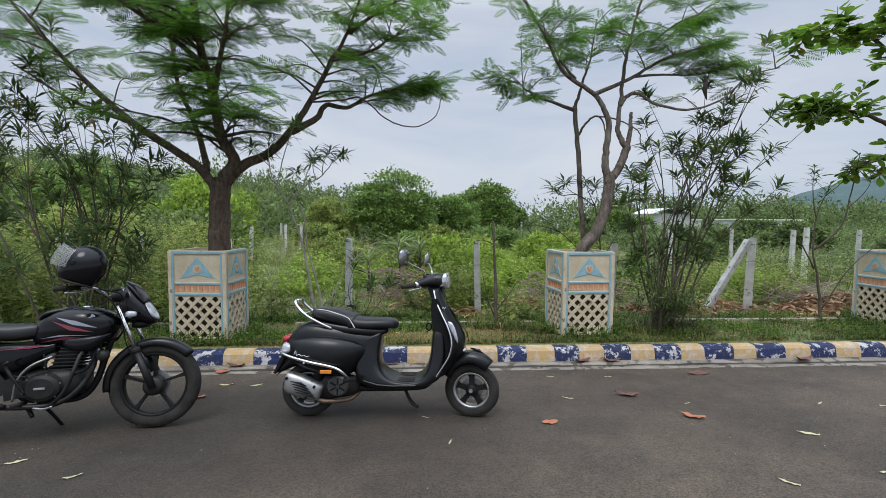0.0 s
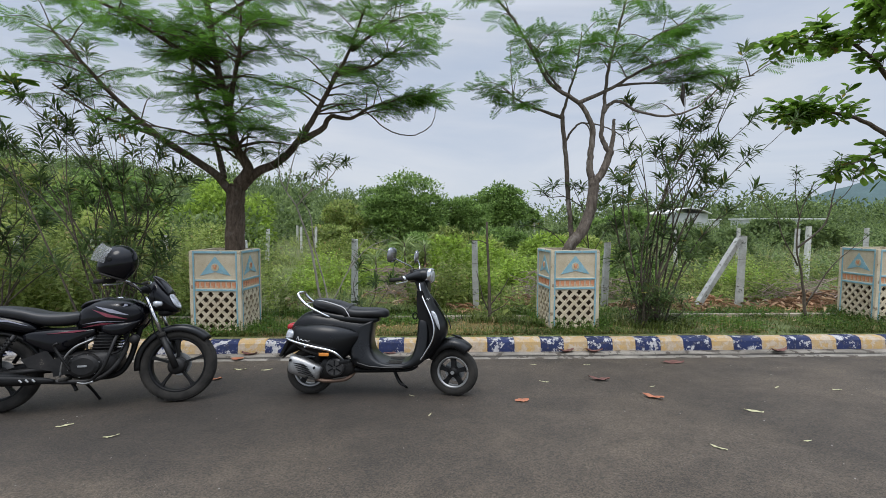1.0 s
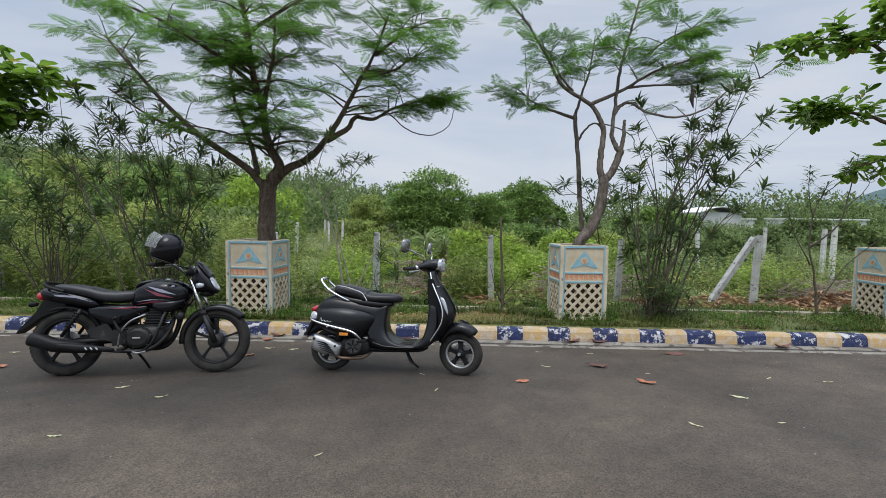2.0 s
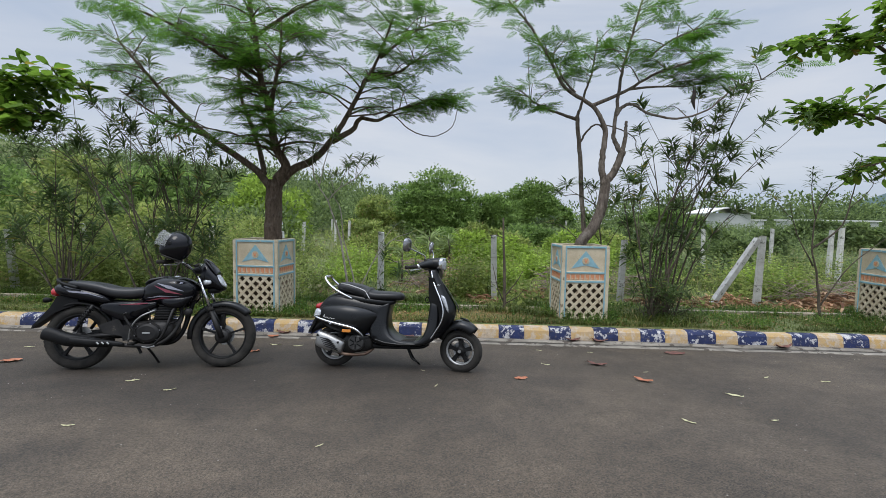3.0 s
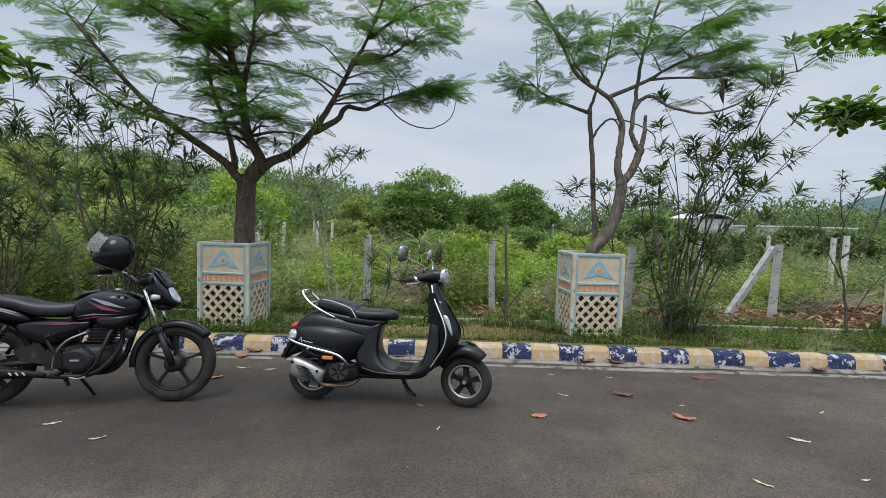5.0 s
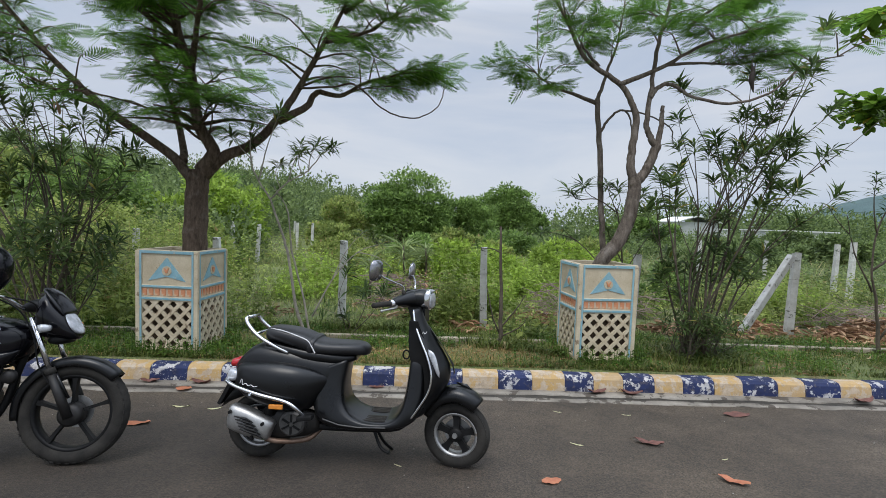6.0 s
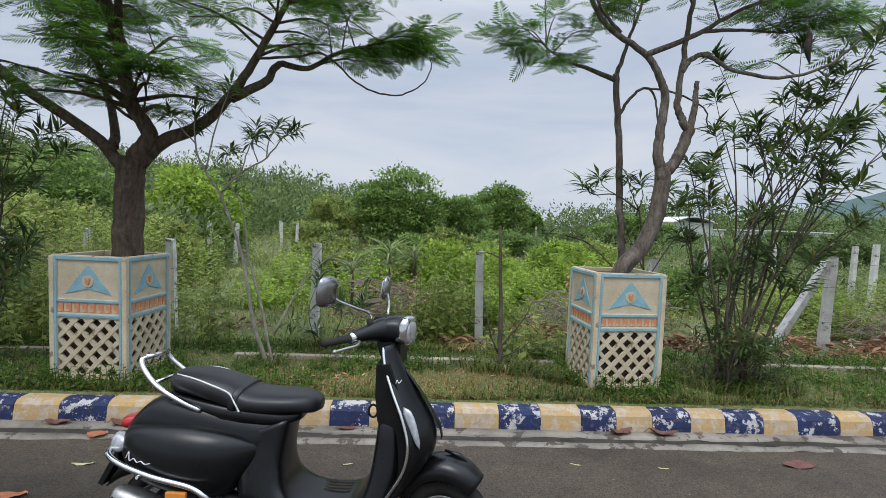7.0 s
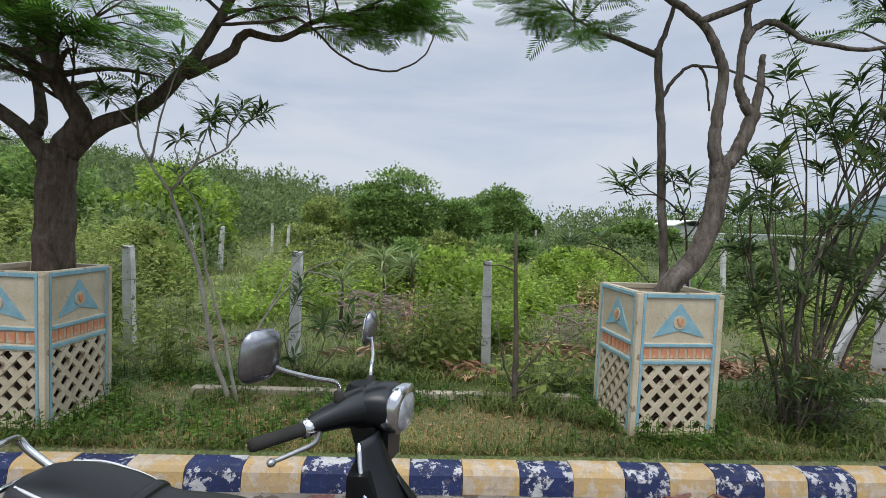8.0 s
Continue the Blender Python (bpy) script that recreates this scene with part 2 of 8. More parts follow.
def kerb_paint(name, paint, shade, under, amount):
    """Weathered paint over pale plaster: worn patches with a ragged edge, different on each block."""
    m, n, l, b = nodes_of(name)
    co, info, add = n.new("ShaderNodeTexCoord"), n.new("ShaderNodeObjectInfo"), n.new("ShaderNodeVectorMath")
    far = n.new("ShaderNodeMath")
    far.operation = "MULTIPLY"
    far.inputs[1].default_value = 37.0
    l.new(info.outputs["Random"], far.inputs[0])
    l.new(co.outputs["Object"], add.inputs[0]), l.new(far.outputs[0], add.inputs[1])

    def tex(scale, detail, rough=0.65):
        t = n.new("ShaderNodeTexNoise")
        t.inputs["Scale"].default_value, t.inputs["Detail"].default_value, t.inputs["Roughness"].default_value = scale, detail, rough
        l.new(add.outputs["Vector"], t.inputs["Vector"])
        return t
    broad, flake, grain = tex(6, 3), tex(9, 9, 0.7), tex(70, 3)
    col = ramp_node(n, l, broad.outputs["Fac"], ((0.35, shade), (0.65, paint))).outputs["Color"]
    k = ramp_node(n, l, flake.outputs["Fac"], ((amount, (0, 0, 0)), (amount + 0.025, (1, 1, 1)))).outputs["Color"]
    base = ramp_node(n, l, tex(14, 4).outputs["Fac"], ((0.35, under[0]), (0.65, under[1]))).outputs["Color"]
    col = mix_node(n, l, k, col, base)
    dirt = ramp_node(n, l, tex(22, 6).outputs["Fac"], ((0.56, (0, 0, 0)), (0.72, (0.55, 0.55, 0.55)))).outputs["Color"]
    col = mix_node(n, l, dirt, col, (0.2, 0.16, 0.12))
    col = mix_node(n, l, 0.2, col, grain.outputs["Fac"], "OVERLAY")
    l.new(col, b.inputs["Base Color"])
    b.inputs["Roughness"].default_value = 0.75
    bump_node(n, l, b, flake.outputs["Fac"], 0.35, 0.006)
    return m


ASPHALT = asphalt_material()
CONCRETE = surface("concrete", (0.2, 0.18, 0.155), (0.36, 0.33, 0.29), 0.88, 4, 50, bump=0.5, depth=0.006, wear=(0.16, 0.14, 0.12), wear_at=0.6, wear_scale=5)
GUTTER = surface("gutter_concrete", (0.15, 0.132, 0.11), (0.32, 0.29, 0.245), 0.9, 3, 50, bump=0.6, depth=0.008, wear=(0.09, 0.075, 0.06), wear_at=0.54, wear_scale=5)
POST_CONCRETE = surface("post_concrete", (0.390, 0.377, 0.338), (0.620, 0.620, 0.598), 0.9, 7, 60, bump=0.6, depth=0.006, wear=(0.12, 0.12, 0.1), wear_at=0.6, wear_scale=12, vary=0.2)
GUTTER_DIRT = surface("gutter_dirt", (0.02, 0.017, 0.014), (0.08, 0.07, 0.055), 0.95, 6, 60, bump=0.9, depth=0.012)
OLD_STONE = surface("old_stone", (0.24, 0.2, 0.14), (0.42, 0.36, 0.27), 0.92, 3, 40, bump=0.5, depth=0.006, wear=(0.1, 0.11, 0.06), wear_at=0.55, wear_scale=6)
YELLOW = kerb_paint("yellow_paint", (0.5, 0.325, 0.12), (0.45, 0.325, 0.185), ((0.43, 0.335, 0.235), (0.52, 0.43, 0.325)), 0.5)
BLUE = kerb_paint("blue_paint", (0.013, 0.026, 0.1), (0.01, 0.017, 0.06), ((0.38, 0.38, 0.4), (0.56, 0.54, 0.52)), 0.54)
CREAM = surface("cream_paint", (0.47, 0.39, 0.26), (0.63, 0.55, 0.4), 0.75, 5, 70, bump=0.35, wear=(0.27, 0.2, 0.13), wear_at=0.6, wear_scale=6)
SKYBLUE = surface("pale_blue_paint", (0.19, 0.37, 0.43), (0.28, 0.47, 0.53), 0.7, 8, 70, bump=0.3, wear=(0.5, 0.45, 0.36), wear_at=0.6, wear_scale=18)
ORANGE = surface("orange_paint", (0.58, 0.22, 0.1), (0.66, 0.33, 0.18), 0.7, 10, 70, bump=0.2, wear=(0.6, 0.48, 0.34), wear_at=0.62, wear_scale=24)
LETTER_BACK = surface("faded_orange_paint", (0.5, 0.39, 0.27), (0.62, 0.5, 0.37), 0.75, 10, 70, bump=0.2)
SOIL = surface("soil", (0.05, 0.035, 0.022), (0.12, 0.085, 0.055), 0.95, 5, 40, bump=0.8, depth=0.02)


def bark_material(name, dark, light, lichen):
    """Rough bark: furrows drawn out along the stem, grey lichen blotches."""
    m, n, l, b = nodes_of(name)
    furrow, fine, blotch = noise_node(n, l, 26, 6, 0.7, stretch=(1, 1, 0.28)), noise_node(n, l, 120, 3), noise_node(n, l, 7, 5)
    col = ramp_node(n, l, furrow.outputs["Fac"], ((0.32, dark), (0.7, light))).outputs["Color"]
    k = ramp_node(n, l, blotch.outputs["Fac"], ((0.55, (0, 0, 0)), (0.72, (0.6, 0.6, 0.6)))).outputs["Color"]
    col = mix_node(n, l, k, col, lichen)
    col = mix_node(n, l, 0.3, col, fine.outputs["Fac"], "OVERLAY")
    l.new(col, b.inputs["Base Color"])
    b.inputs["Roughness"].default_value = 0.95
    b.inputs["Specular IOR Level"].default_value = 0.15
    bump_node(n, l, b, furrow.outputs["Fac"], 1.0, 0.03)
    return m


BARK = bark_material("brown_bark", (0.05, 0.036, 0.027), (0.185, 0.14, 0.105), (0.23, 0.195, 0.16))
GREY_BARK = bark_material("grey_bark", (0.075, 0.06, 0.048), (0.25, 0.21, 0.175), (0.34, 0.31, 0.27))
STEM = surface("shrub_stem", (0.05, 0.039, 0.028), (0.13, 0.105, 0.076), 0.9, 12, 60, bump=0.5)
DRYWOOD = surface("dry_branch", (0.2, 0.14, 0.12), (0.42, 0.32, 0.28), 0.92, 9, 50, bump=0.5)


def ground_material():
    """Soil, dry litter and short grass mixed in patches."""
    m, n, l, b = nodes_of("grassy_soil")
    big, mid, fine = noise_node(n, l, 0.5, 5), noise_node(n, l, 3.2, 6), noise_node(n, l, 45, 4)
    green = ramp_node(n, l, fine.outputs["Fac"], ((0.3, (0.05, 0.07, 0.022)), (0.7, (0.17, 0.2, 0.065)))).outputs["Color"]
    brown = ramp_node(n, l, fine.outputs["Fac"], ((0.3, (0.1, 0.075, 0.042)), (0.7, (0.29, 0.215, 0.12)))).outputs["Color"]
    k = mix_node(n, l, 0.5, big.outputs["Color"], mid.outputs["Color"])
    k = ramp_node(n, l, k, ((0.51, (0, 0, 0)), (0.64, (1, 1, 1)))).outputs["Color"]
    l.new(mix_node(n, l, k, green, brown), b.inputs["Base Color"])
    b.inputs["Roughness"].default_value = 0.95
    bump_node(n, l, b, fine.outputs["Fac"], 0.8, 0.02)
    return m


GROUND = ground_material()

# ---- ground, road, gutter and kerb ----


def field_height(x, y):
    """Height of the open land: a low verge, a level field, a green slope rising to one side far off."""
    z = 0.185 if y < 5.6 else max(0.185 - (y - 5.6) * 0.08, 0.1)
    if y > 12:
        z += min(0.16 * max(5 - x, 0), 14.0) * min((y - 12) / 58, 1.0) ** 1.35
        z += 0.25 * noise.noise(Vector((x * 0.05, y * 0.05, 0))) * min((y - 12) / 20, 1)
    if y > 4.5:
        z += 0.03 * noise.noise(Vector((x * 0.9, y * 0.9, 3)))
    return z


def road_height(y):
    """Cambered carriageway: low at the gutter, flat along its crown."""
    u = min(max((3.94 - y) / 4.0, 0), 2)
    return 0.19 * (1 - (1 - min(u, 1)) ** 1.6) - (0.1 * (u - 1) ** 2 if u > 1 else 0)


def build_ground():
    xs = sorted(set([round(-14 + 0.25 * i, 2) for i in range(113)] + [-1500, -900, -500, -260, -160, -110] + [-90 + 4 * i for i in range(20)] + [14 + 4 * i for i in range(24)] + [150, 220, 400, 800, 1500]))
    ys = [-1500, -400, -100, -40, -15, -8.2, -8.1, 3.0, 4.0, 4.3, 4.46] + [round(4.5 + 0.25 * i, 2) for i in range(40)] + [15 + 2.5 * i for i in range(34)] + [105, 130, 170, 260, 500, 900, 1600]
    verts, faces = [], []
    for y in ys:
        for x in xs:
            inside = -8.15 < y < 4.4
            verts.append((x, y, -0.12 if inside else (0.1 if y <= -8.1 else field_height(x, y))))
    w = len(xs)
    for j in range(len(ys) - 1):
        for i in range(w - 1):
            faces.append((j * w + i, j * w + i + 1, (j + 1) * w + i + 1, (j + 1) * w + i))
    me = raw_mesh("ground", verts, faces, GROUND, True)
    tagged(new("ground", me), "grassy soil with dry litter behind the kerb", "ground", kind="structure")


build_ground()


def build_road():
    verts, faces = [], []
    ys = [-8.1 + 12.13 * j / 60 for j in range(61)]
    xs = [-300, -120, -60, -30] + [-20 + 0.5 * i for i in range(81)] + [30, 60, 120, 300]
    for y in ys:
        for x in xs:
            verts.append((x, y, road_height(y) + 0.004 * noise.noise(Vector((x * 0.7, y * 0.7, 9)))))
    w = len(xs)
    for j in range(len(ys) - 1):
        for i in range(w - 1):
            faces.append((j * w + i, j * w + i + 1, (j + 1) * w + i + 1, (j + 1) * w + i))
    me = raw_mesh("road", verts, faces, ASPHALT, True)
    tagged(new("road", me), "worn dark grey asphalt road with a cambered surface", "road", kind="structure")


build_road()


def slab_strip(name, y0, y1, z0, z1, seed, label, material=GUTTER):
    """A long concrete strip with a ragged outer edge."""
    rnd = random.Random(seed)
    verts, faces = [], []
    xs = [-60, -30] + [-14 + 0.11 * i for i in range(264)] + [30, 60]
    for x in xs:
        e = 0.035 * noise.noise(Vector((x * 1.5, seed, 0))) + 0.028 * noise.noise(Vector((x * 8, seed, 2))) + rnd.uniform(-0.006, 0.006)
        q = 0.03 * noise.noise(Vector((x * 2.1, seed, 8))) + 0.012 * noise.noise(Vector((x * 9, seed, 3)))
        dz = 0.005 * noise.noise(Vector((x * 1.1, seed, 5)))
        verts += [(x, y0 + e, z0 - 0.1), (x, y0 + e, z1 + dz - 0.006), (x, y0 + e + 0.02, z1 + dz), (x, y1 + q - 0.02, z1 + dz + 0.004), (x, y1 + q, z0 - 0.1)]
    for i in range(len(xs) - 1):
        for k in range(4):
            faces.append((5 * i + k, 5 * i + k + 1, 5 * (i + 1) + k + 1, 5 * (i + 1) + k))
    tagged(new(name, raw_mesh(name, verts, faces, material)), label, "gutter", kind="structure")


slab_strip("gutter", 4.195, 4.36, -0.02, 0.016, 2, "pale cracked concrete channel at the foot of the kerb")
slab_strip("road_edging", 4.03, 4.12, -0.04, 0.008, 7, "whitish concrete edging strip along the asphalt")
slab_strip("gutter_joint", 4.0, 4.34, -0.06, -0.004, 9, "dark dirt-filled joint between the gutter strips", GUTTER_DIRT)


def build_kerb():
    kerb = thing("kerb", "concrete kerb painted in yellow and blue blocks, flaking", "kerb", kind="structure")
    starts = [-3.65, -3.34, -2.99, -2.62, -2.28, -1.93, -1.57, -1.22, -0.85, -0.53, -0.17, 0.17, 0.54, 0.89, 1.23, 1.53, 1.84, 2.17, 2.47, 2.8, 3.1, 3.48, 3.77, 4.15]
    while starts[0] > -16:
        starts.insert(0, starts[0] - 0.335)
    blue_first = (len(starts) - 24) % 2 == 0
    while starts[-1] < 18:
        starts.append(starts[-1] + 0.335)
    rnd = random.Random(5)
    for i in range(len(starts) - 1):
        x0, x1 = starts[i] + 0.002, starts[i + 1] - 0.002
        h = 0.172 + rnd.uniform(-0.004, 0.004)
        d = rnd.uniform(-0.004, 0.004)
        bm = bmesh.new()
        outline = [(4.285, -0.06), (4.295, 0.06), (4.31, 0.135), (4.335, 0.163), (4.375, h), (4.5, h), (4.5, -0.06)]
        w = x1 - x0
        a = [bm.verts.new((0, y + d, z)) for y, z in outline]
        c = [bm.verts.new((w, y + d, z)) for y, z in outline]
        bm.faces.new(a), bm.faces.new(c[::-1])
        for k in range(len(a)):
            j = (k + 1) % len(a)
            bm.faces.new((a[j], a[k], c[k], c[j]))
        blue = (i % 2 == 0) == blue_first
        part("kerb_block", bm, BLUE if blue else YELLOW, kerb, "", at=Matrix.Translation((x0, 0, 0)))


build_kerb()


def build_edging():
    bm = bmesh.new()
    for x0, x1, y in ((-2.1, 1.35, 5.5), (3.4, 9.5, 5.57), (-9.5, -3.6, 5.52)):
        box(x0, x1, y - 0.045, y + 0.045, 0.05, 0.235, bm)
    solid("garden_edging", bm, OLD_STONE, "low pale concrete edging along the verge", "edging", kind="structure", bevel=0.008)


build_edging()

# ---- planters ----


def planter_panel():
    """Meshes of one precast panel, 0.66 wide and 1.13 high, its face towards -y; each entry: name, mesh, place."""
    W, Hh, T = 0.66, 1.13, 0.05
    out = []

    def add(name, bm, material, bevel=0.0):
        out.append((name, finish(bm, name, material, bevel=bevel, seg=1)))
    for z0, z1 in ((0, 0.05), (0.56, 0.61), (0.705, 0.74), (1.085, Hh)):
        add("rail", box(0.05, W - 0.05, 0.006, T, z0, z1), CREAM, 0.004)
    for x in (0, W - 0.05):
        add("stile", box(x, x + 0.05, 0.004, T + 0.002, 0.0, Hh + 0.002), CREAM, 0.004)
    for z0, z1 in ((0.575, 0.6), (0.711, 0.734), (1.09, 1.12)):
        add("painted_edge", box(0.048, W - 0.048, -0.003, 0.008, z0, z1), SKYBLUE, 0.002)
    for x in (0.026, W - 0.048):
        add("painted_edge", box(x, x + 0.021, -0.003, 0.008, 0.05, 1.122), SKYBLUE, 0.002)
    add("letter_band", box(0.045, W - 0.045, 0.016, 0.04, 0.605, 0.71), LETTER_BACK)
    x0, x1, z0, z1, step, half = 0.045, W - 0.045, 0.045, 0.565, 0.148, 0.019
    for s in (1, -1):
        c = -1.0
        while c < 2.0:
            ends = []
            for x in (x0, x1):
                z = z0 + s * (x - x0) * 1.05 + c
                if z0 <= z <= z1:
                    ends.append((x, z))
            for z in (z0, z1):
                x = x0 + (z - z0 - c) / (s * 1.05)
                if x0 < x < x1:
                    ends.append((x, z))
            if len(ends) >= 2 and math.dist(ends[0], ends[1]) > 0.03:
                a, b = Vector((ends[0][0], 0, ends[0][1])), Vector((ends[1][0], 0, ends[1][1]))
                d = (b - a).normalized()
                nrm = Vector((-d.z, 0, d.x)) * half
                y0, y1 = (0.01, 0.036) if s > 0 else (0.014, 0.04)
                add("lattice_bar", prism([((a - nrm).x, (a - nrm).z), ((b - nrm).x, (b - nrm).z), ((b + nrm).x, (b + nrm).z), ((a + nrm).x, (a + nrm).z)], y0, y1), CREAM, 0.004)
            c += step
    add("triangle", prism([(0.12, 0.785), (0.33, 0.835), (0.54, 0.785), (0.335, 1.045), (0.325, 1.045)], 0.008, 0.018), SKYBLUE, 0.003)
    bm = lathe([(0.002, 0.052), (0.01, 0.054)], 24)
    bmesh.ops.translate(bm, vec=(0.33, 0, 0.9), verts=bm.verts)
    add("disc", bm, CREAM)
    add("emblem", prism([(0.302, 0.93), (0.318, 0.93), (0.33, 0.9), (0.342, 0.93), (0.358, 0.93), (0.34, 0.875), (0.32, 0.875)], -0.006, 0.004), ORANGE)
    bar = finish(box(-0.024, 0.024, 0.008, 0.02, -0.038, 0.038), "letter_bar", ORANGE, bevel=0.003, seg=1)
    plate = finish(box(0.045, W - 0.045, 0.016, 0.04, 0.735, 1.09), "panel", CREAM)
    return plate, out, bar


PANEL = planter_panel()


def planter(x, y, turn, label):
    """Four precast panels slotted round a square of soil."""
    ob = thing("planter", label, "planter", "roadside planters", pose(x, y, 0.172, 0, 0, turn) @ Matrix.Diagonal((1.01, 0.88, 0.99, 1)))
    half = 0.35
    for k in range(4):
        m = pose(0, 0, 0, 0, 0, 90 * k) @ Matrix.Translation((-half + 0.02, -half, 0))
        panel = part("panel", PANEL[0], None, ob, at=m)
        for key, mesh in PANEL[1]:
            part(key, mesh, None, panel)
        for i in range(8):
            part("letter_bar", PANEL[2], None, panel, at=pose(0.078 + i * 0.072, 0, 0.657))
    for sx in (-1, 1):
        for sy in (-1, 1):
            bm = box(sx * (half - 0.02) - 0.022, sx * (half - 0.02) + 0.022, sy * (half - 0.02) - 0.022, sy * (half - 0.02) + 0.022, -0.12, 1.12)
            part("corner_post", bm, CREAM, ob, bevel=0.006)
    bm = bmesh.new()
    bmesh.ops.create_grid(bm, x_segments=10, y_segments=10, size=0.30)
    for v in bm.verts:
        v.co.z = 0.86 + 0.04 * noise.noise(v.co * 6)
    part("soil", bm, SOIL, ob, "dark soil fill", smooth=True)
    bm = box(-0.28, 0.28, -0.28, 0.28, -0.05, 0.8)
    part("soil_core", bm, SOIL, ob)
    return ob


planter(-3.065, 5.07, -4.6, "cream and pale blue lattice planter with a forked tree")
planter(1.815, 5.15, 4.8, "cream and pale blue lattice planter with a slender tree")
planter(6.78, 5.38, 1.0, "cream and pale blue lattice planter beside stacked litter")

# ---- fence posts ----


def fence_post(x, y, top, lean_x=0.0, lean_y=0.0, width=0.1, label="weathered grey concrete fence post"):
    rnd = random.Random(int(x * 100) + int(y * 17))
    ob = thing("fence_post", label, "post", "fence posts", pose(x, y, field_height(x, y) - 0.1, lean_y, lean_x, rnd.uniform(-12, 12)))
    h, w = top - field_height(x, y) + 0.1, width / 2
    bm = bmesh.new()
    levels = 7
    rows = []
    for i in range(levels):
        z = h * i / (levels - 1)
        k = w * (1.05 - 0.12 * i / (levels - 1))
        rows.append([bm.verts.new((sx * k + rnd.uniform(-0.004, 0.004), sy * k + rnd.uniform(-0.004, 0.004), z + (rnd.uniform(-0.015, 0.015) if i == levels - 1 else 0))) for sx, sy in ((-1, -1), (1, -1), (1, 1), (-1, 1))])
    for a, b in zip(rows, rows[1:]):
        for k in range(4):
            bm.faces.new((a[k], a[(k + 1) % 4], b[(k + 1) % 4], b[k]))
    bm.faces.new(rows[0][::-1]), bm.faces.new(rows[-1])
    part("shaft", bm, POST_CONCRETE, ob, bevel=0.01)
    for z in (0.35, 0.7, 1.0):
        if z < h - 0.08:
            bm = tube([(-w - 0.006, -w - 0.006, h * z), (w + 0.006, -w - 0.006, h * z + 0.01), (w + 0.006, w + 0.006, h * z), (-w - 0.006, w + 0.006, h * z - 0.01), (-w - 0.006, -w - 0.006, h * z)], 0.0025, 4)
            part("wire_tie", bm, STEM, ob)
    return ob


for x, y, top, lx, ly in ((-1.5, 6.5, 1.37, 0.5, 0), (0.64, 6.6, 1.35, -1.5, 1), (5.6, 6.85, 1.42, 1.5, 0), (10.6, 11.6, 1.5, 0.5, 0), (9.9, 10.4, 1.58, 1, 0),
                          (-6.84, 15.2, 1.45, 0, 1), (-6.5, 11.9, 1.34, 2, 0), (-5.9, 14.8, 1.42, 3.5, 0), (-3.55, 7.0, 1.33, -1, 1), (-7.2, 8.2, 1.3, 2, 0), (-7.25, 8.6, 1.36, -1, 0),
                          (-8.5, 6.4, 1.3, -5, 0), (-11.2, 10.6, 1.3, 2, 0), (-6.1, 20, 1.43, 0, 0), (11, 14.7, 1.47, 0, 0), (-6.06, 8.9, 1.36, 1, 0), (7.9, 13.2, 1.45, -3, 0),
                          (-5.2, 19.0, 1.45, 1, 0), (-7.4, 24, 1.45, 0, 0), (3.1, 7.0, 1.3, 2, 0), (13.5, 12.4, 1.5, 0, 0), (-9.7, 9.4, 1.35, 0, 0)):
    fence_post(x, y, top, lx, ly)
rnd_far = random.Random(11)
for i in range(26):
    fence_post(-4 + i * 0.95 + rnd_far.uniform(-0.3, 0.3), 41 + rnd_far.uniform(-3, 6), 1.5 + rnd_far.uniform(-0.1, 0.15), 0, 0, 0.14, "distant pale concrete fence post")


def strut():
    ob = thing("strut_post", "slanting grey concrete strut against a fence post", "post", at=look((4.55, 6.55, 0.05), (5.52, 6.8, 1.36)))
    bm = box(-0.05, 0.05, -0.05, 0.05, -1.66, 0.0)
    part("shaft", bm, POST_CONCRETE, ob, bevel=0.012)


strut()

# ---- plants: leaves and how they are set ----
FEATHER = leaf_material("feathery_leaf", (0.05, 0.12, 0.02), (0.148, 0.305, 0.05), None, 0.58, 0.6)
BROAD = leaf_material("broad_leaf", (0.07, 0.14, 0.022), (0.2, 0.34, 0.05), (0.34, 0.26, 0.05), 0.55, 0.4)
OLEANDER = leaf_material("oleander_leaf", (0.045, 0.08, 0.03), (0.155, 0.23, 0.083), (0.3, 0.27, 0.08), 0.5, 0.45)
WEED = leaf_material("weed_leaf", (0.115, 0.17, 0.042), (0.39, 0.46, 0.15), (0.4, 0.32, 0.16), 0.55)
BRIGHT = leaf_material("bright_leaf", (0.17, 0.26, 0.045), (0.38, 0.52, 0.1), None, 0.5)
BUSH = leaf_material("bush_leaf", (0.085, 0.15, 0.042), (0.27, 0.4, 0.12), None, 0.5)
FARWOOD = leaf_material("woodland_leaf", (0.075, 0.115, 0.05), (0.22, 0.295, 0.115), None, 0.45)
REED = leaf_material("dry_green_stalk", (0.14, 0.18, 0.06), (0.32, 0.34, 0.14), (0.42, 0.34, 0.2), 0.4)
FIELD_GRASS = leaf_material("field_grass_blade", (0.09, 0.135, 0.035), (0.34, 0.4, 0.14), (0.42, 0.35, 0.18), 0.45)
GRASS = leaf_material("grass_blade", (0.058, 0.094, 0.022), (0.19, 0.225, 0.066), (0.4, 0.33, 0.18), 0.4)
SPIKY = leaf_material("spiky_leaf", (0.16, 0.22, 0.1), (0.34, 0.42, 0.2), None, 0.4)
DRYLEAF = leaf_material("dry_leaf", (0.2, 0.095, 0.06), (0.6, 0.4, 0.27), (0.62, 0.52, 0.36), 0.15, 0.7)


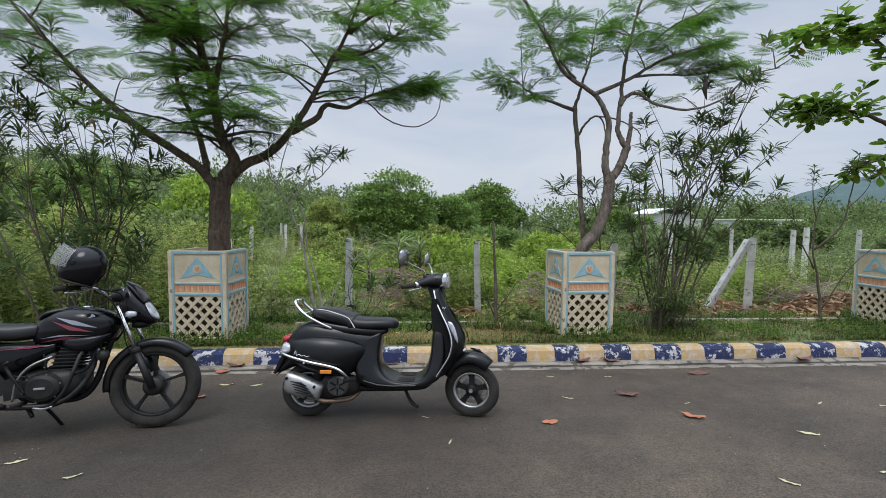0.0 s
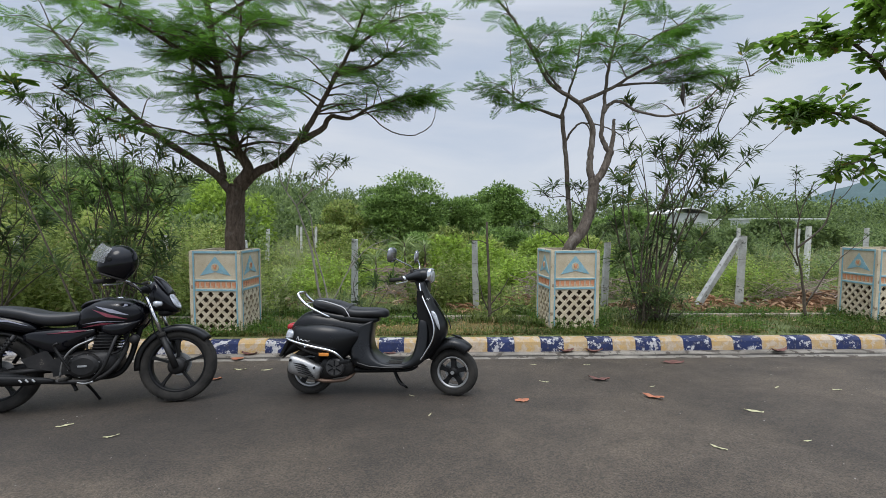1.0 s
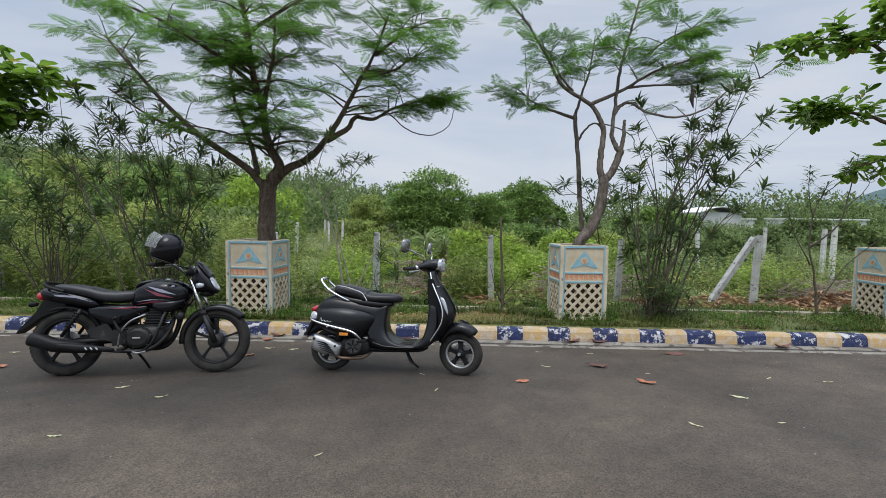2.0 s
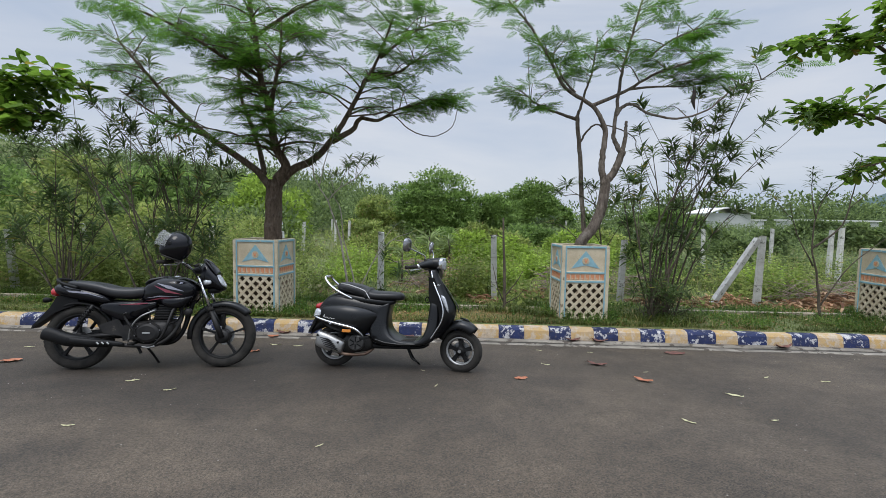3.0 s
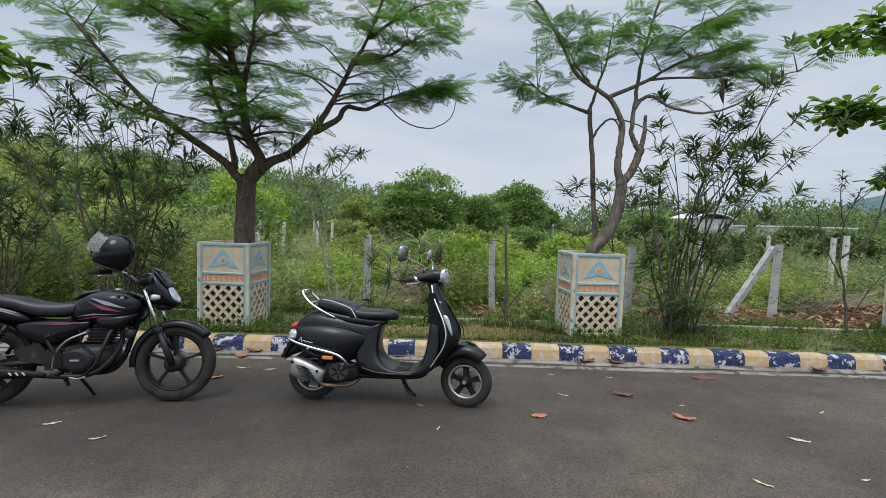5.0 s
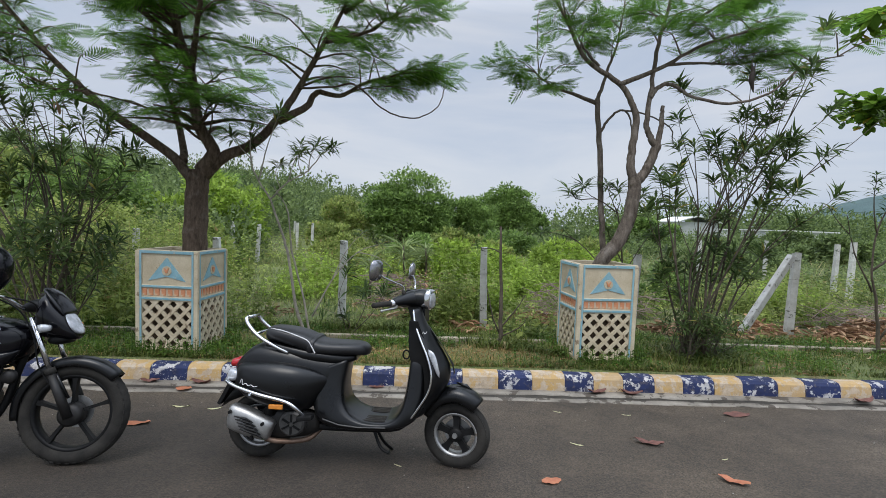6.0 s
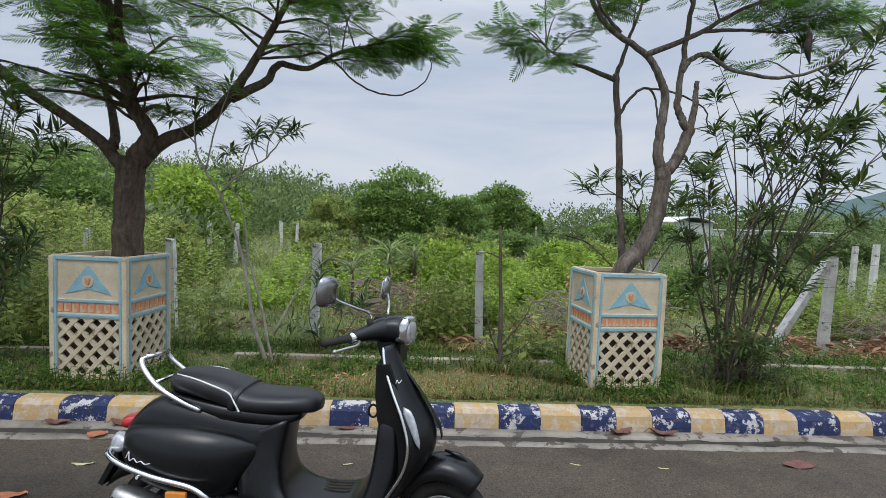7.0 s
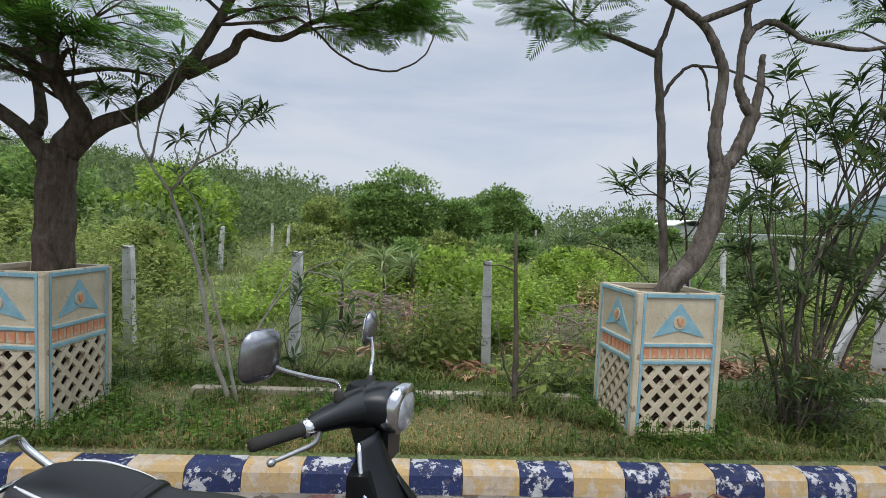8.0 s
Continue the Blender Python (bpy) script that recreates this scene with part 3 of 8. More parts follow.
def feather_template(rng):
    """One feathery compound leaf along +x, one unit long: side stalks with narrow leaflets."""
    v, f = [], []

    def blade(a, b, w):
        a, b = np.array(a, float), np.array(b, float)
        d = b - a
        s = np.cross(d, (0, 0, 1.0))
        s = s / max(np.linalg.norm(s), 1e-6) * w
        i = len(v)
        mid = a + d * 0.45
        v.extend([a, mid + s, b, mid - s])
        f.append((i, i + 1, i + 2, i + 3))
    blade((0, 0, 0), (1.0, 0, -0.1), 0.01)
    n = 12
    for i in range(n):
        t = 0.1 + 0.9 * i / (n - 1)
        L = 0.34 * math.sin(math.pi * (0.22 + 0.66 * t)) + 0.05
        for s in (-1, 1):
            x0 = np.array((t, 0, -0.1 * t * t))
            d = np.array((0.5 + 0.5 * t, s * 1.0, -0.12 + rng.uniform(-0.16, 0.1)))
            blade(x0, x0 + d / np.linalg.norm(d) * L * rng.uniform(0.8, 1.1), 0.025)
    return np.array(v), np.array(f)


def lance_template():
    """A narrow folded leaf along +x, one unit long."""
    v = [(0, 0, 0), (0.45, 0.08, 0.032), (0.47, 0, 0), (0.45, -0.08, 0.032), (1, 0, -0.12)]
    return np.array(v, float), np.array([(0, 2, 1, 1), (0, 3, 2, 2), (1, 2, 4, 4), (2, 3, 4, 4)])[:, :3]


def oval_template():
    """A broad leaf along +x, widest past its middle, slightly cupped."""
    v = [(0, 0, 0), (0.3, 0.16, 0.03), (0.68, 0.25, 0.04), (0.93, 0.13, 0.0), (1, 0, -0.04), (0.93, -0.13, 0.0), (0.68, -0.25, 0.04), (0.3, -0.16, 0.03), (0.5, 0, -0.02)]
    return np.array(v, float), np.array([(8, i, (i + 1) % 8) for i in range(8)])


def diamond_template():
    return np.array([(0, 0, 0), (0.45, 0.24, 0.05), (1, 0, -0.06), (0.45, -0.24, 0.05)], float), np.array([(0, 1, 2, 3)])


def unit(v):
    return v / np.maximum(np.linalg.norm(v, axis=-1, keepdims=True), 1e-9)


def limb(points, r0, r1, steps=5, wobble=0.012, rnd=None):
    line = smooth_line(points, steps)
    n = len(line)
    rnd = rnd or random.Random(1)
    out = [p + Vector((rnd.uniform(-1, 1), rnd.uniform(-1, 1), rnd.uniform(-0.5, 0.5))) * wobble * (0 < i < n - 1) for i, p in enumerate(line)]
    return out, [r0 + (r1 - r0) * (i / (n - 1)) ** 0.8 for i in range(n)]


def feathery_tree(name, label, trunk_sets, limbs, per_limb, seed, leaf_len, reach, bark=None):
    """A tree from its limbs; side branches spread flat and carry feathery leaves."""
    rnd, rng, bark = random.Random(seed), np.random.default_rng(seed), bark or BARK
    tree = thing(name, label, "tree", "roadside trees")
    for pts, r0, r1 in trunk_sets:
        line, rad = limb(pts, r0, r1, 6, 0.008, rnd)
        part("trunk", tube(line, rad, 14), bark, tree, smooth=True)
    pos, fwd = [], []
    twigs = bmesh.new()
    for pts, r0, r1, start, count, lo in limbs:
        line, rad = limb(pts, r0, r1, 6, 0.007, rnd)
        part("limb", tube(line, rad, 9), bark, tree, smooth=True)
        n = len(line)
        for _ in range(int(count * per_limb)):
            i = min(int(n * (start + (1 - start) * rnd.random() ** 0.8)), n - 2)
            along = (line[i + 1] - line[i]).normalized()
            a = rnd.uniform(0, 2 * math.pi)
            d = Vector((math.cos(a), math.sin(a), rnd.uniform(lo * 0.8, 0.42))) + Vector((along.x, along.y, along.z * 0.35)) * 0.6
            d.normalize()
            L = reach * rnd.uniform(0.5, 1.15)
            p0 = line[i]
            p1 = p0 + d * L * 0.5 + Vector((0, 0, 0.03))
            p2 = p0 + Vector((d.x, d.y, d.z * 0.5)) * L
            tw = smooth_line([p0, p1, p2], 3)
            tube(tw, [max(rad[i] * 0.4, 0.006) * (1 - 0.8 * k / (len(tw) - 1)) + 0.002 for k in range(len(tw))], 5, twigs, caps=False)
            m = rnd.randint(10, 13)
            for k in range(m):
                t = 0.3 + 0.7 * (k / (m - 1)) ** 0.7
                q = tw[min(int(t * (len(tw) - 1)), len(tw) - 1)]
                side = Vector((-d.y, d.x, 0)) * (1 if k % 2 else -1)
                g = d * rnd.uniform(0.3, 0.8) + side * rnd.uniform(0.5, 1.0) * (0.2 if k == m - 1 else 1) + Vector((0, 0, rnd.uniform(-0.42, 0.12)))
                pos.append(q), fwd.append(g)
    tagged(part("twig", twigs, bark, tree), kind="stuff")
    pos, fwd = np.array(pos, float), np.array(fwd, float)
    vs, fs, off = [], [], 0
    group = np.arange(len(pos)) % 3
    for k in range(3):
        tv, tf = feather_template(rng)
        sel = group == k
        up = np.tile((0.0, 0, 1), (sel.sum(), 1)) + rng.normal(0, 0.24, (sel.sum(), 3))
        m = frames_along(pos[sel], fwd[sel], up, leaf_len * rng.uniform(0.75, 1.25, sel.sum()))
        v, f = strew(tv, tf, m)
        vs.append(v), fs.append(f + off)
        off += len(v)
    crown = part("crown", raw_mesh("crown", np.vstack(vs), np.vstack(fs), FEATHER), None, tree, "thin feathery green foliage in flat layers")
    tagged(crown, kind="stuff")
    return tree


feathery_tree(
    "tree", "forked tree with feathery leaves growing from a planter",
    [([(-2.95, 5.12, 0.9), (-2.95, 5.1, 1.35), (-2.94, 5.1, 1.75), (-2.93, 5.1, 2.05), (-2.9, 5.1, 2.2)], 0.14, 0.115)],
    [
        ([(-2.95, 5.1, 2.02), (-3.2, 5.1, 2.34), (-3.86, 5.05, 2.8), (-4.2, 5.0, 3.1), (-4.55, 5.0, 3.45), (-5.0, 5.0, 3.95), (-5.3, 5.0, 4.3)], 0.066, 0.014, 0.6, 14, -0.1),
        ([(-4.0, 5.05, 2.88), (-4.25, 5.0, 2.96), (-4.6, 4.95, 3.1), (-5.2, 4.9, 3.5)], 0.035, 0.01, 0.6, 3, -0.1),
        ([(-3.1, 5.12, 2.3), (-3.2, 5.3, 2.5), (-3.36, 5.4, 2.94), (-3.6, 5.5, 3.47), (-3.7, 5.6, 3.9), (-3.9, 5.8, 4.6)], 0.05, 0.015, 0.45, 16, -0.1),
        ([(-3.4, 5.42, 3.0), (-3.1, 5.6, 3.3), (-2.9, 5.8, 3.6)], 0.022, 0.008, 0.3, 5, -0.1),
        ([(-2.87, 5.08, 2.2), (-2.72, 5.05, 2.42), (-2.86, 5.0, 2.7), (-2.9, 4.9, 3.2), (-2.97, 4.75, 3.65), (-3.0, 4.65, 4.2), (-3.1, 4.6, 5.0)], 0.085, 0.03, 0.28, 36, -0.3),
        ([(-2.9, 4.9, 3.2), (-2.7, 4.6, 3.5), (-2.5, 4.3, 3.8), (-2.4, 4.1, 4.2)], 0.04, 0.012, 0.3, 14, -0.15),
        ([(-2.95, 4.8, 3.5), (-3.3, 4.4, 3.8), (-3.8, 4.1, 4.1), (-4.3, 4.0, 4.3)], 0.035, 0.01, 0.3, 13, -0.1),
        ([(-2.86, 5.1, 2.15), (-2.65, 5.12, 2.36), (-2.33, 5.15, 2.53), (-2.05, 5.2, 2.85), (-1.8, 5.2, 3.22), (-1.55, 5.2, 3.7), (-1.35, 5.2, 4.05), (-1.1, 5.2, 4.7)], 0.078, 0.014, 0.5, 18, -0.1),
        ([(-2.05, 5.2, 2.82), (-1.74, 5.28, 3.02), (-1.62, 5.3, 3.2), (-1.35, 5.3, 3.17), (-1.06, 5.3, 3.33), (-0.8, 5.3, 3.4), (-0.6, 5.3, 3.48)], 0.05, 0.008, 0.5, 17, 0.0),
        ([(-1.5, 5.2, 3.75), (-1.0, 5.1, 3.85), (-0.8, 5.0, 3.95), (-0.7, 5.0, 4.0)], 0.025, 0.008, 0.2, 11, 0.0),
        ([(-1.3, 5.2, 4.1), (-0.9, 5.4, 4.5), (-0.6, 5.5, 4.7)], 0.03, 0.008, 0.2, 10, 0.0),
        ([(-3.0, 4.65, 4.2), (-2.4, 4.7, 4.6), (-1.8, 4.8, 4.9)], 0.03, 0.01, 0.2, 12, -0.1),
        ([(-2.87, 5.05, 2.55), (-3.1, 4.75, 2.75), (-3.5, 4.5, 2.85), (-3.9, 4.35, 2.9)], 0.016, 0.005, 0.3, 3, -0.2),
        ([(-2.84, 5.0, 2.7), (-2.6, 4.7, 2.85), (-2.3, 4.55, 2.9)], 0.014, 0.005, 0.2, 6, -0.2),
        ([(-2.78, 5.05, 2.5), (-2.7, 4.95, 2.75), (-2.62, 4.9, 3.0)], 0.012, 0.005, 0.2, 4, -0.3),
        ([(-1.82, 5.18, 3.2), (-1.39, 5.12, 3.22), (-1.13, 5.1, 3.24), (-0.78, 5.1, 2.97), (-0.45, 5.1, 2.9), (-0.18, 5.1, 3.04), (-0.1, 5.1, 3.29)], 0.014, 0.005, 0.99, 0, 0),
    ], 1.35, 3, 0.255, 0.76)

feathery_tree(
    "tree", "slender crooked tree with feathery leaves growing from a planter",
    [([(1.76, 5.06, 0.9), (1.76, 4.98, 1.2), (1.79, 4.9, 1.38), (1.92, 4.87, 1.54), (2.03, 4.87, 1.81), (2.08, 4.87, 2.11), (2.08, 4.87, 2.3)], 0.085, 0.07),
     ([(1.93, 5.28, 0.95), (1.91, 5.26, 1.42), (1.84, 5.25, 2.13), (1.77, 5.25, 2.87), (1.73, 5.25, 3.26)], 0.04, 0.03)],
    [
        ([(2.08, 4.87, 2.24), (2.02, 4.87, 2.4), (2.03, 4.87, 2.62), (2.05, 4.87, 2.95), (1.98, 4.87, 3.14), (1.82, 4.87, 3.34), (1.45, 4.87, 3.57), (1.24, 4.87, 3.93), (0.94, 4.87, 4.41), (0.6, 4.87, 4.8)], 0.054, 0.014, 0.62, 10, 0.0),
        ([(2.1, 4.87, 2.24), (2.17, 4.87, 2.33), (2.25, 4.87, 2.48), (2.31, 4.87, 2.67)], 0.056, 0.05, 0.99, 0, 0.0),
        ([(2.3, 4.87, 2.64), (2.23, 4.87, 2.75), (2.17, 4.87, 2.9), (2.2, 4.87, 3.22), (2.25, 4.87, 3.78), (2.38, 4.87, 4.33), (2.5, 4.87, 4.8)], 0.042, 0.013, 0.6, 10, 0.0),
        ([(2.3, 4.87, 2.64), (2.34, 4.87, 2.84), (2.34, 4.87, 2.97), (2.35, 4.87, 3.1)], 0.036, 0.02, 0.99, 0, 0),
        ([(1.73, 5.25, 3.2), (1.42, 5.25, 3.3), (1.18, 5.3, 3.4), (0.95, 5.38, 3.6)], 0.028, 0.008, 0.4, 11, 0.0),
        ([(1.73, 5.25, 3.22), (1.8, 5.22, 3.5), (1.92, 5.2, 3.9), (1.98, 5.2, 4.4)], 0.026, 0.008, 0.35, 8, 0.0),
        ([(2.19, 4.87, 3.18), (2.28, 4.87, 3.3), (2.43, 4.87, 3.34), (2.63, 4.8, 3.2), (2.96, 4.65, 3.1), (3.33, 4.58, 3.2), (3.68, 4.55, 3.5), (4.04, 4.5, 3.6)], 0.03, 0.006, 0.5, 6, 0.05),
        ([(1.84, 4.87, 3.31), (2.3, 4.86, 3.52), (2.7, 4.8, 3.75), (3.15, 4.75, 3.9), (3.5, 4.7, 3.98)], 0.03, 0.008, 0.35, 13, 0.0),
        ([(2.35, 4.86, 3.55), (2.75, 4.9, 3.6), (3.15, 4.95, 3.62), (3.5, 5.0, 3.68)], 0.02, 0.006, 0.3, 9, 0.0),
        ([(2.6, 4.9, 4.0), (3.0, 5.0, 4.3), (3.4, 5.1, 4.5)], 0.02, 0.006, 0.2, 10, 0.0),
        ([(1.6, 4.87, 3.5), (1.4, 4.9, 3.75), (1.25, 4.95, 4.1)], 0.02, 0.006, 0.3, 6, 0.0),
        ([(1.03, 5.25, 3.38), (0.98, 5.2, 3.7), (0.95, 5.15, 4.1), (1.0, 5.15, 4.3)], 0.008, 0.004, 0.99, 0, 0),
        ([(1.78, 5.25, 2.85), (1.9, 5.22, 3.04), (2.02, 5.2, 3.12), (2.12, 5.2, 3.04), (2.17, 5.2, 2.76)], 0.018, 0.008, 0.99, 0, 0),
        ([(2.02, 5.2, 3.12), (2.25, 5.1, 3.06), (2.5, 5.0, 2.9), (2.56, 5.0, 2.72), (2.62, 5.0, 2.66)], 0.012, 0.004, 0.99, 0, 0),
    ], 1.12, 8, 0.235, 0.55, GREY_BARK)


POD = surface("dry_pod", (0.02, 0.015, 0.012), (0.05, 0.035, 0.03), 0.7, 20, 80, bump=0.4)


def seed_pod():
    pod = thing("seed_pod", "dry black seed pod hanging from a branch", "pod")
    line = smooth_line([(3.12, 4.57, 3.5), (3.14, 4.57, 3.42), (3.13, 4.57, 3.33), (3.16, 4.57, 3.2)], 4)
    part("husk", tube(line, [0.004, 0.008, 0.018, 0.024, 0.02, 0.026, 0.03, 0.026, 0.03, 0.024, 0.018, 0.012, 0.003], 8), POD, pod, smooth=True)
    part("stalk", tube([(3.12, 4.57, 3.5), (3.16, 4.6, 3.62)], 0.004, 5), STEM, pod)


seed_pod()


def hanging_leaf(x, y, z, length, turn):
    leaf = thing("dead_leaf", "withered yellow-brown leaf hanging among oleander stems", "leaf", "hanging dead leaves", pose(x, y, z, 8, 78, turn))
    tv, tf = oval_template()
    part("blade", raw_mesh("blade", tv * length, tf, DRYLEAF), None, leaf)
    part("stalk", tube([(0, 0, 0), (-0.05, 0, 0.01)], 0.002, 5), STEM, leaf)


hanging_leaf(-4.2, 4.7, 2.85, 0.16, 20)
hanging_leaf(-4.26, 4.72, 2.88, 0.13, 60)


def broadleaf_tree(base, limbs, seed, label, size=0.2, density=0.95):
    rnd, rng = random.Random(seed), np.random.default_rng(seed)
    tree = thing("tree", label, "tree", "roadside trees")
    part("trunk", tube(*limb(base, 0.11, 0.06, 5, 0.01, rnd), 12), BARK, tree, smooth=True)
    pos, fwd = [], []
    twigs = bmesh.new()
    for pts, r0, r1, count in limbs:
        line, rad = limb(pts, r0, r1, 6, 0.015, rnd)
        part("limb", tube(line, rad, 8), BARK, tree, smooth=True)
        n = len(line)
        for _ in range(int(count * density)):
            i = rnd.randint(int(n * 0.35), n - 2)
            a = rnd.uniform(0, 6.28)
            d = ((line[i + 1] - line[i]).normalized() * 0.7 + Vector((math.cos(a), math.sin(a), rnd.uniform(-0.4, 0.5))) * 0.8).normalized()
            L = rnd.uniform(0.25, 0.55)
            tw = [line[i], line[i] + d * L * 0.5, line[i] + d * L + Vector((0, 0, -0.03))]
            tube(tw, [0.007, 0.005, 0.003], 5, twigs, caps=False)
            for k in range(rnd.randint(8, 12)):
                t = 0.25 + 0.75 * k / 10
                q = line[i].lerp(tw[2], min(t, 1))
                b = rnd.uniform(0, 6.28)
                pos.append(q), fwd.append(d * 0.6 + Vector((math.cos(b), math.sin(b), rnd.uniform(-0.7, 0.35))))
    tagged(part("twig", twigs, BARK, tree), kind="stuff")
    pos, fwd = np.array(pos, float), np.array(fwd, float)
    up = np.tile((0.0, 0, 1), (len(pos), 1)) + rng.normal(0, 0.35, (len(pos), 3))
    tv, tf = oval_template()
    v, f = strew(tv, tf, frames_along(pos, fwd, up, size * rng.uniform(0.6, 1.2, len(pos))))
    tagged(part("crown", raw_mesh("crown", v, f, BROAD), None, tree, "glossy oval green leaves"), kind="stuff")


broadleaf_tree([(7.75, 5.7, 0.15), (7.7, 5.7, 1.4), (7.6, 5.65, 2.4), (7.5, 5.6, 3.0)],
               [([(7.5, 5.6, 2.9), (7.0, 5.55, 3.8), (6.3, 5.45, 4.35), (5.5, 5.3, 4.4), (4.85, 5.1, 4.25)], 0.05, 0.008, 44),
                ([(7.55, 5.62, 2.7), (7.0, 5.9, 3.3), (6.5, 6.05, 3.5), (6.1, 6.1, 3.52), (5.75, 6.12, 3.5)], 0.045, 0.008, 40),
                ([(7.0, 5.55, 3.7), (6.4, 5.0, 4.4), (5.8, 4.5, 4.6), (5.2, 4.2, 4.45)], 0.035, 0.008, 26),
                ([(7.6, 5.65, 2.4), (7.2, 5.5, 2.7), (6.7, 5.45, 2.75), (6.35, 5.4, 2.6)], 0.03, 0.008, 18),
                ([(7.5, 5.6, 3.0), (7.6, 5.7, 4.0), (7.3, 5.6, 4.9)], 0.05, 0.01, 30)],
               21, "broad-leaved tree with glossy oval leaves beside the road")
broadleaf_tree([(-8.3, 5.3, 0.15), (-8.25, 5.3, 1.5), (-8.1, 5.25, 2.6), (-7.9, 5.2, 3.0)],
               [([(-7.9, 5.2, 2.9), (-7.3, 5.1, 3.35), (-6.7, 5.0, 3.6), (-6.1, 4.95, 3.72)], 0.05, 0.008, 30),
                ([(-8.0, 5.2, 2.7), (-7.4, 5.0, 2.95), (-6.9, 4.9, 3.15), (-6.4, 4.85, 3.15)], 0.04, 0.008, 26),
                ([(-7.9, 5.2, 2.9), (-7.6, 5.2, 3.3), (-7.2, 5.1, 3.55)], 0.04, 0.01, 10)],
               22, "broad-leaved tree with dark oval leaves at the roadside", 0.24)


PALE_STEM = surface("pale_shrub_stem", (0.2, 0.18, 0.15), (0.4, 0.36, 0.3), 0.9, 12, 60, bump=0.5)


def oleander(base, stems, seed, label, leaf=0.165, bare=0.4, thick=0.014, branch=2, whorl=5, droop=0.0, sway=0.0, spread=0.14, wood=None):
    """A clump of long bare stems with whorls of narrow leaves towards their ends. stems: (x, y, z) of each end."""
    rnd, rng = random.Random(seed), np.random.default_rng(seed)
    bush = thing("oleander", label, "shrub", "oleander shrubs")
    pos, fwd, bas, wood = [], [], Vector(base), wood or STEM
    for ex, ey, ez in stems:
        end = Vector((ex, ey, ez))
        root = bas + Vector((rnd.uniform(-spread, spread), rnd.uniform(-spread, spread), -0.05))
        mid = root.lerp(end, 0.5) + Vector((-(end.x - root.x) * 0.14 + sway, 0, (ez - bas.z) * 0.08)) + Vector((rnd.uniform(-0.24, 0.24), rnd.uniform(-0.2, 0.2), 0))
        line = smooth_line([root, mid, end], 7)
        n = len(line)
        part("stem", tube(line, [thick * (1 - 0.75 * i / (n - 1)) for i in range(n)], 6), wood, bush, smooth=True)
        runs = [(line, bare)]
        for _ in range(branch):
            i = rnd.randint(int(n * 0.4), n - 3)
            d = (line[i + 1] - line[i]).normalized() + Vector((rnd.uniform(-0.7, 0.7), rnd.uniform(-0.5, 0.5), rnd.uniform(0, 0.4)))
            L = rnd.uniform(0.3, 0.75) * (ez - bas.z) * 0.4
            br = smooth_line([line[i], line[i] + d * L * 0.5, line[i] + d * L + Vector((0, 0, 0.08))], 4)
            part("branch", tube(br, [thick * 0.4 * (1 - 0.6 * k / (len(br) - 1)) for k in range(len(br))], 5, caps=False), wood, bush)
            runs.append((br, max(bare, 0.35)))
        for run, start in runs:
            length = sum((b - a).length for a, b in zip(run, run[1:]))
            m = max(int(length * (1 - start) / 0.06), 3)
            for k in range(m + 1):
                t = start + (1 - start) * k / m
                u = t * (len(run) - 1)
                i = min(int(u), len(run) - 2)
                q, d = run[i].lerp(run[i + 1], u - i), (run[i + 1] - run[i]).normalized()
                near_tip = k >= m - 2
                for w in range(whorl if near_tip else rnd.randint(0, 2)):
                    a = 2 * math.pi * w / whorl + rnd.uniform(-0.5, 0.5) if near_tip else rnd.uniform(0, 6.28)
                    e1 = d.orthogonal().normalized()
                    side = e1 * math.cos(a) + d.cross(e1) * math.sin(a)
                    pos.append(q), fwd.append(d * rnd.uniform(0.1, 1.1) + side + Vector((0, 0, rnd.uniform(-0.25, 0.2) - droop)))
    pos, fwd = np.array(pos, float), np.array(fwd, float)
    up = np.tile((0.0, 0, 1), (len(pos), 1)) + rng.normal(0, 0.3, (len(pos), 3))
    tv, tf = lance_template()
    v, f = strew(tv, tf, frames_along(pos, fwd, up, leaf * rng.uniform(0.6, 1.25, len(pos))))
    tagged(part("foliage", raw_mesh("foliage", v, f, OLEANDER), None, bush, "narrow dark green leaves in whorls"), kind="stuff")


def fan(cx, cy, top, spread, depth, n, seed, lean=0.0):
    rnd = random.Random(seed)
    out = []
    for i in range(n):
        u = -1 + 2 * (i + rnd.uniform(-0.3, 0.3)) / max(n - 1, 1)
        out.append((cx + u * spread + lean, cy + rnd.uniform(-depth, depth), top * (1 - 0.3 * u * u) * rnd.uniform(0.72, 1.04)))
    return out


oleander((3.05, 5.05, 0.2), [(2.35, 4.9, 2.05), (2.45, 5.1, 2.4), (2.75, 4.9, 2.7), (3.1, 5.1, 2.85), (3.4, 4.8, 3.0), (3.75, 5.0, 3.35), (4.1, 4.9, 3.6), (4.0, 5.0, 2.65), (4.35, 4.9, 2.7), (4.45, 5.0, 3.2), (3.55, 4.7, 2.4), (3.1, 4.6, 2.3), (3.95, 4.8, 1.9)], 32, "tall open oleander shrub with many thin stems", 0.19, 0.86, 0.016, 4, 10, 0.05, 0.0, 0.22)
oleander((3.05, 5.05, 0.2), fan(3.1, 5.0, 1.9, 0.6, 0.35, 8, 47), 48, "half-grown oleander shoots among taller stems", 0.19, 0.75, 0.01, 2, 8, 0.05, 0.0, 0.2)
oleander((3.0, 5.05, 0.2), fan(3.0, 4.95, 0.85, 0.4, 0.35, 26, 33), 34, "fine bushy undergrowth at the base of taller oleander stems", 0.12, 0.1, 0.006, 1, 5, 0.0, 0.0, 0.3)
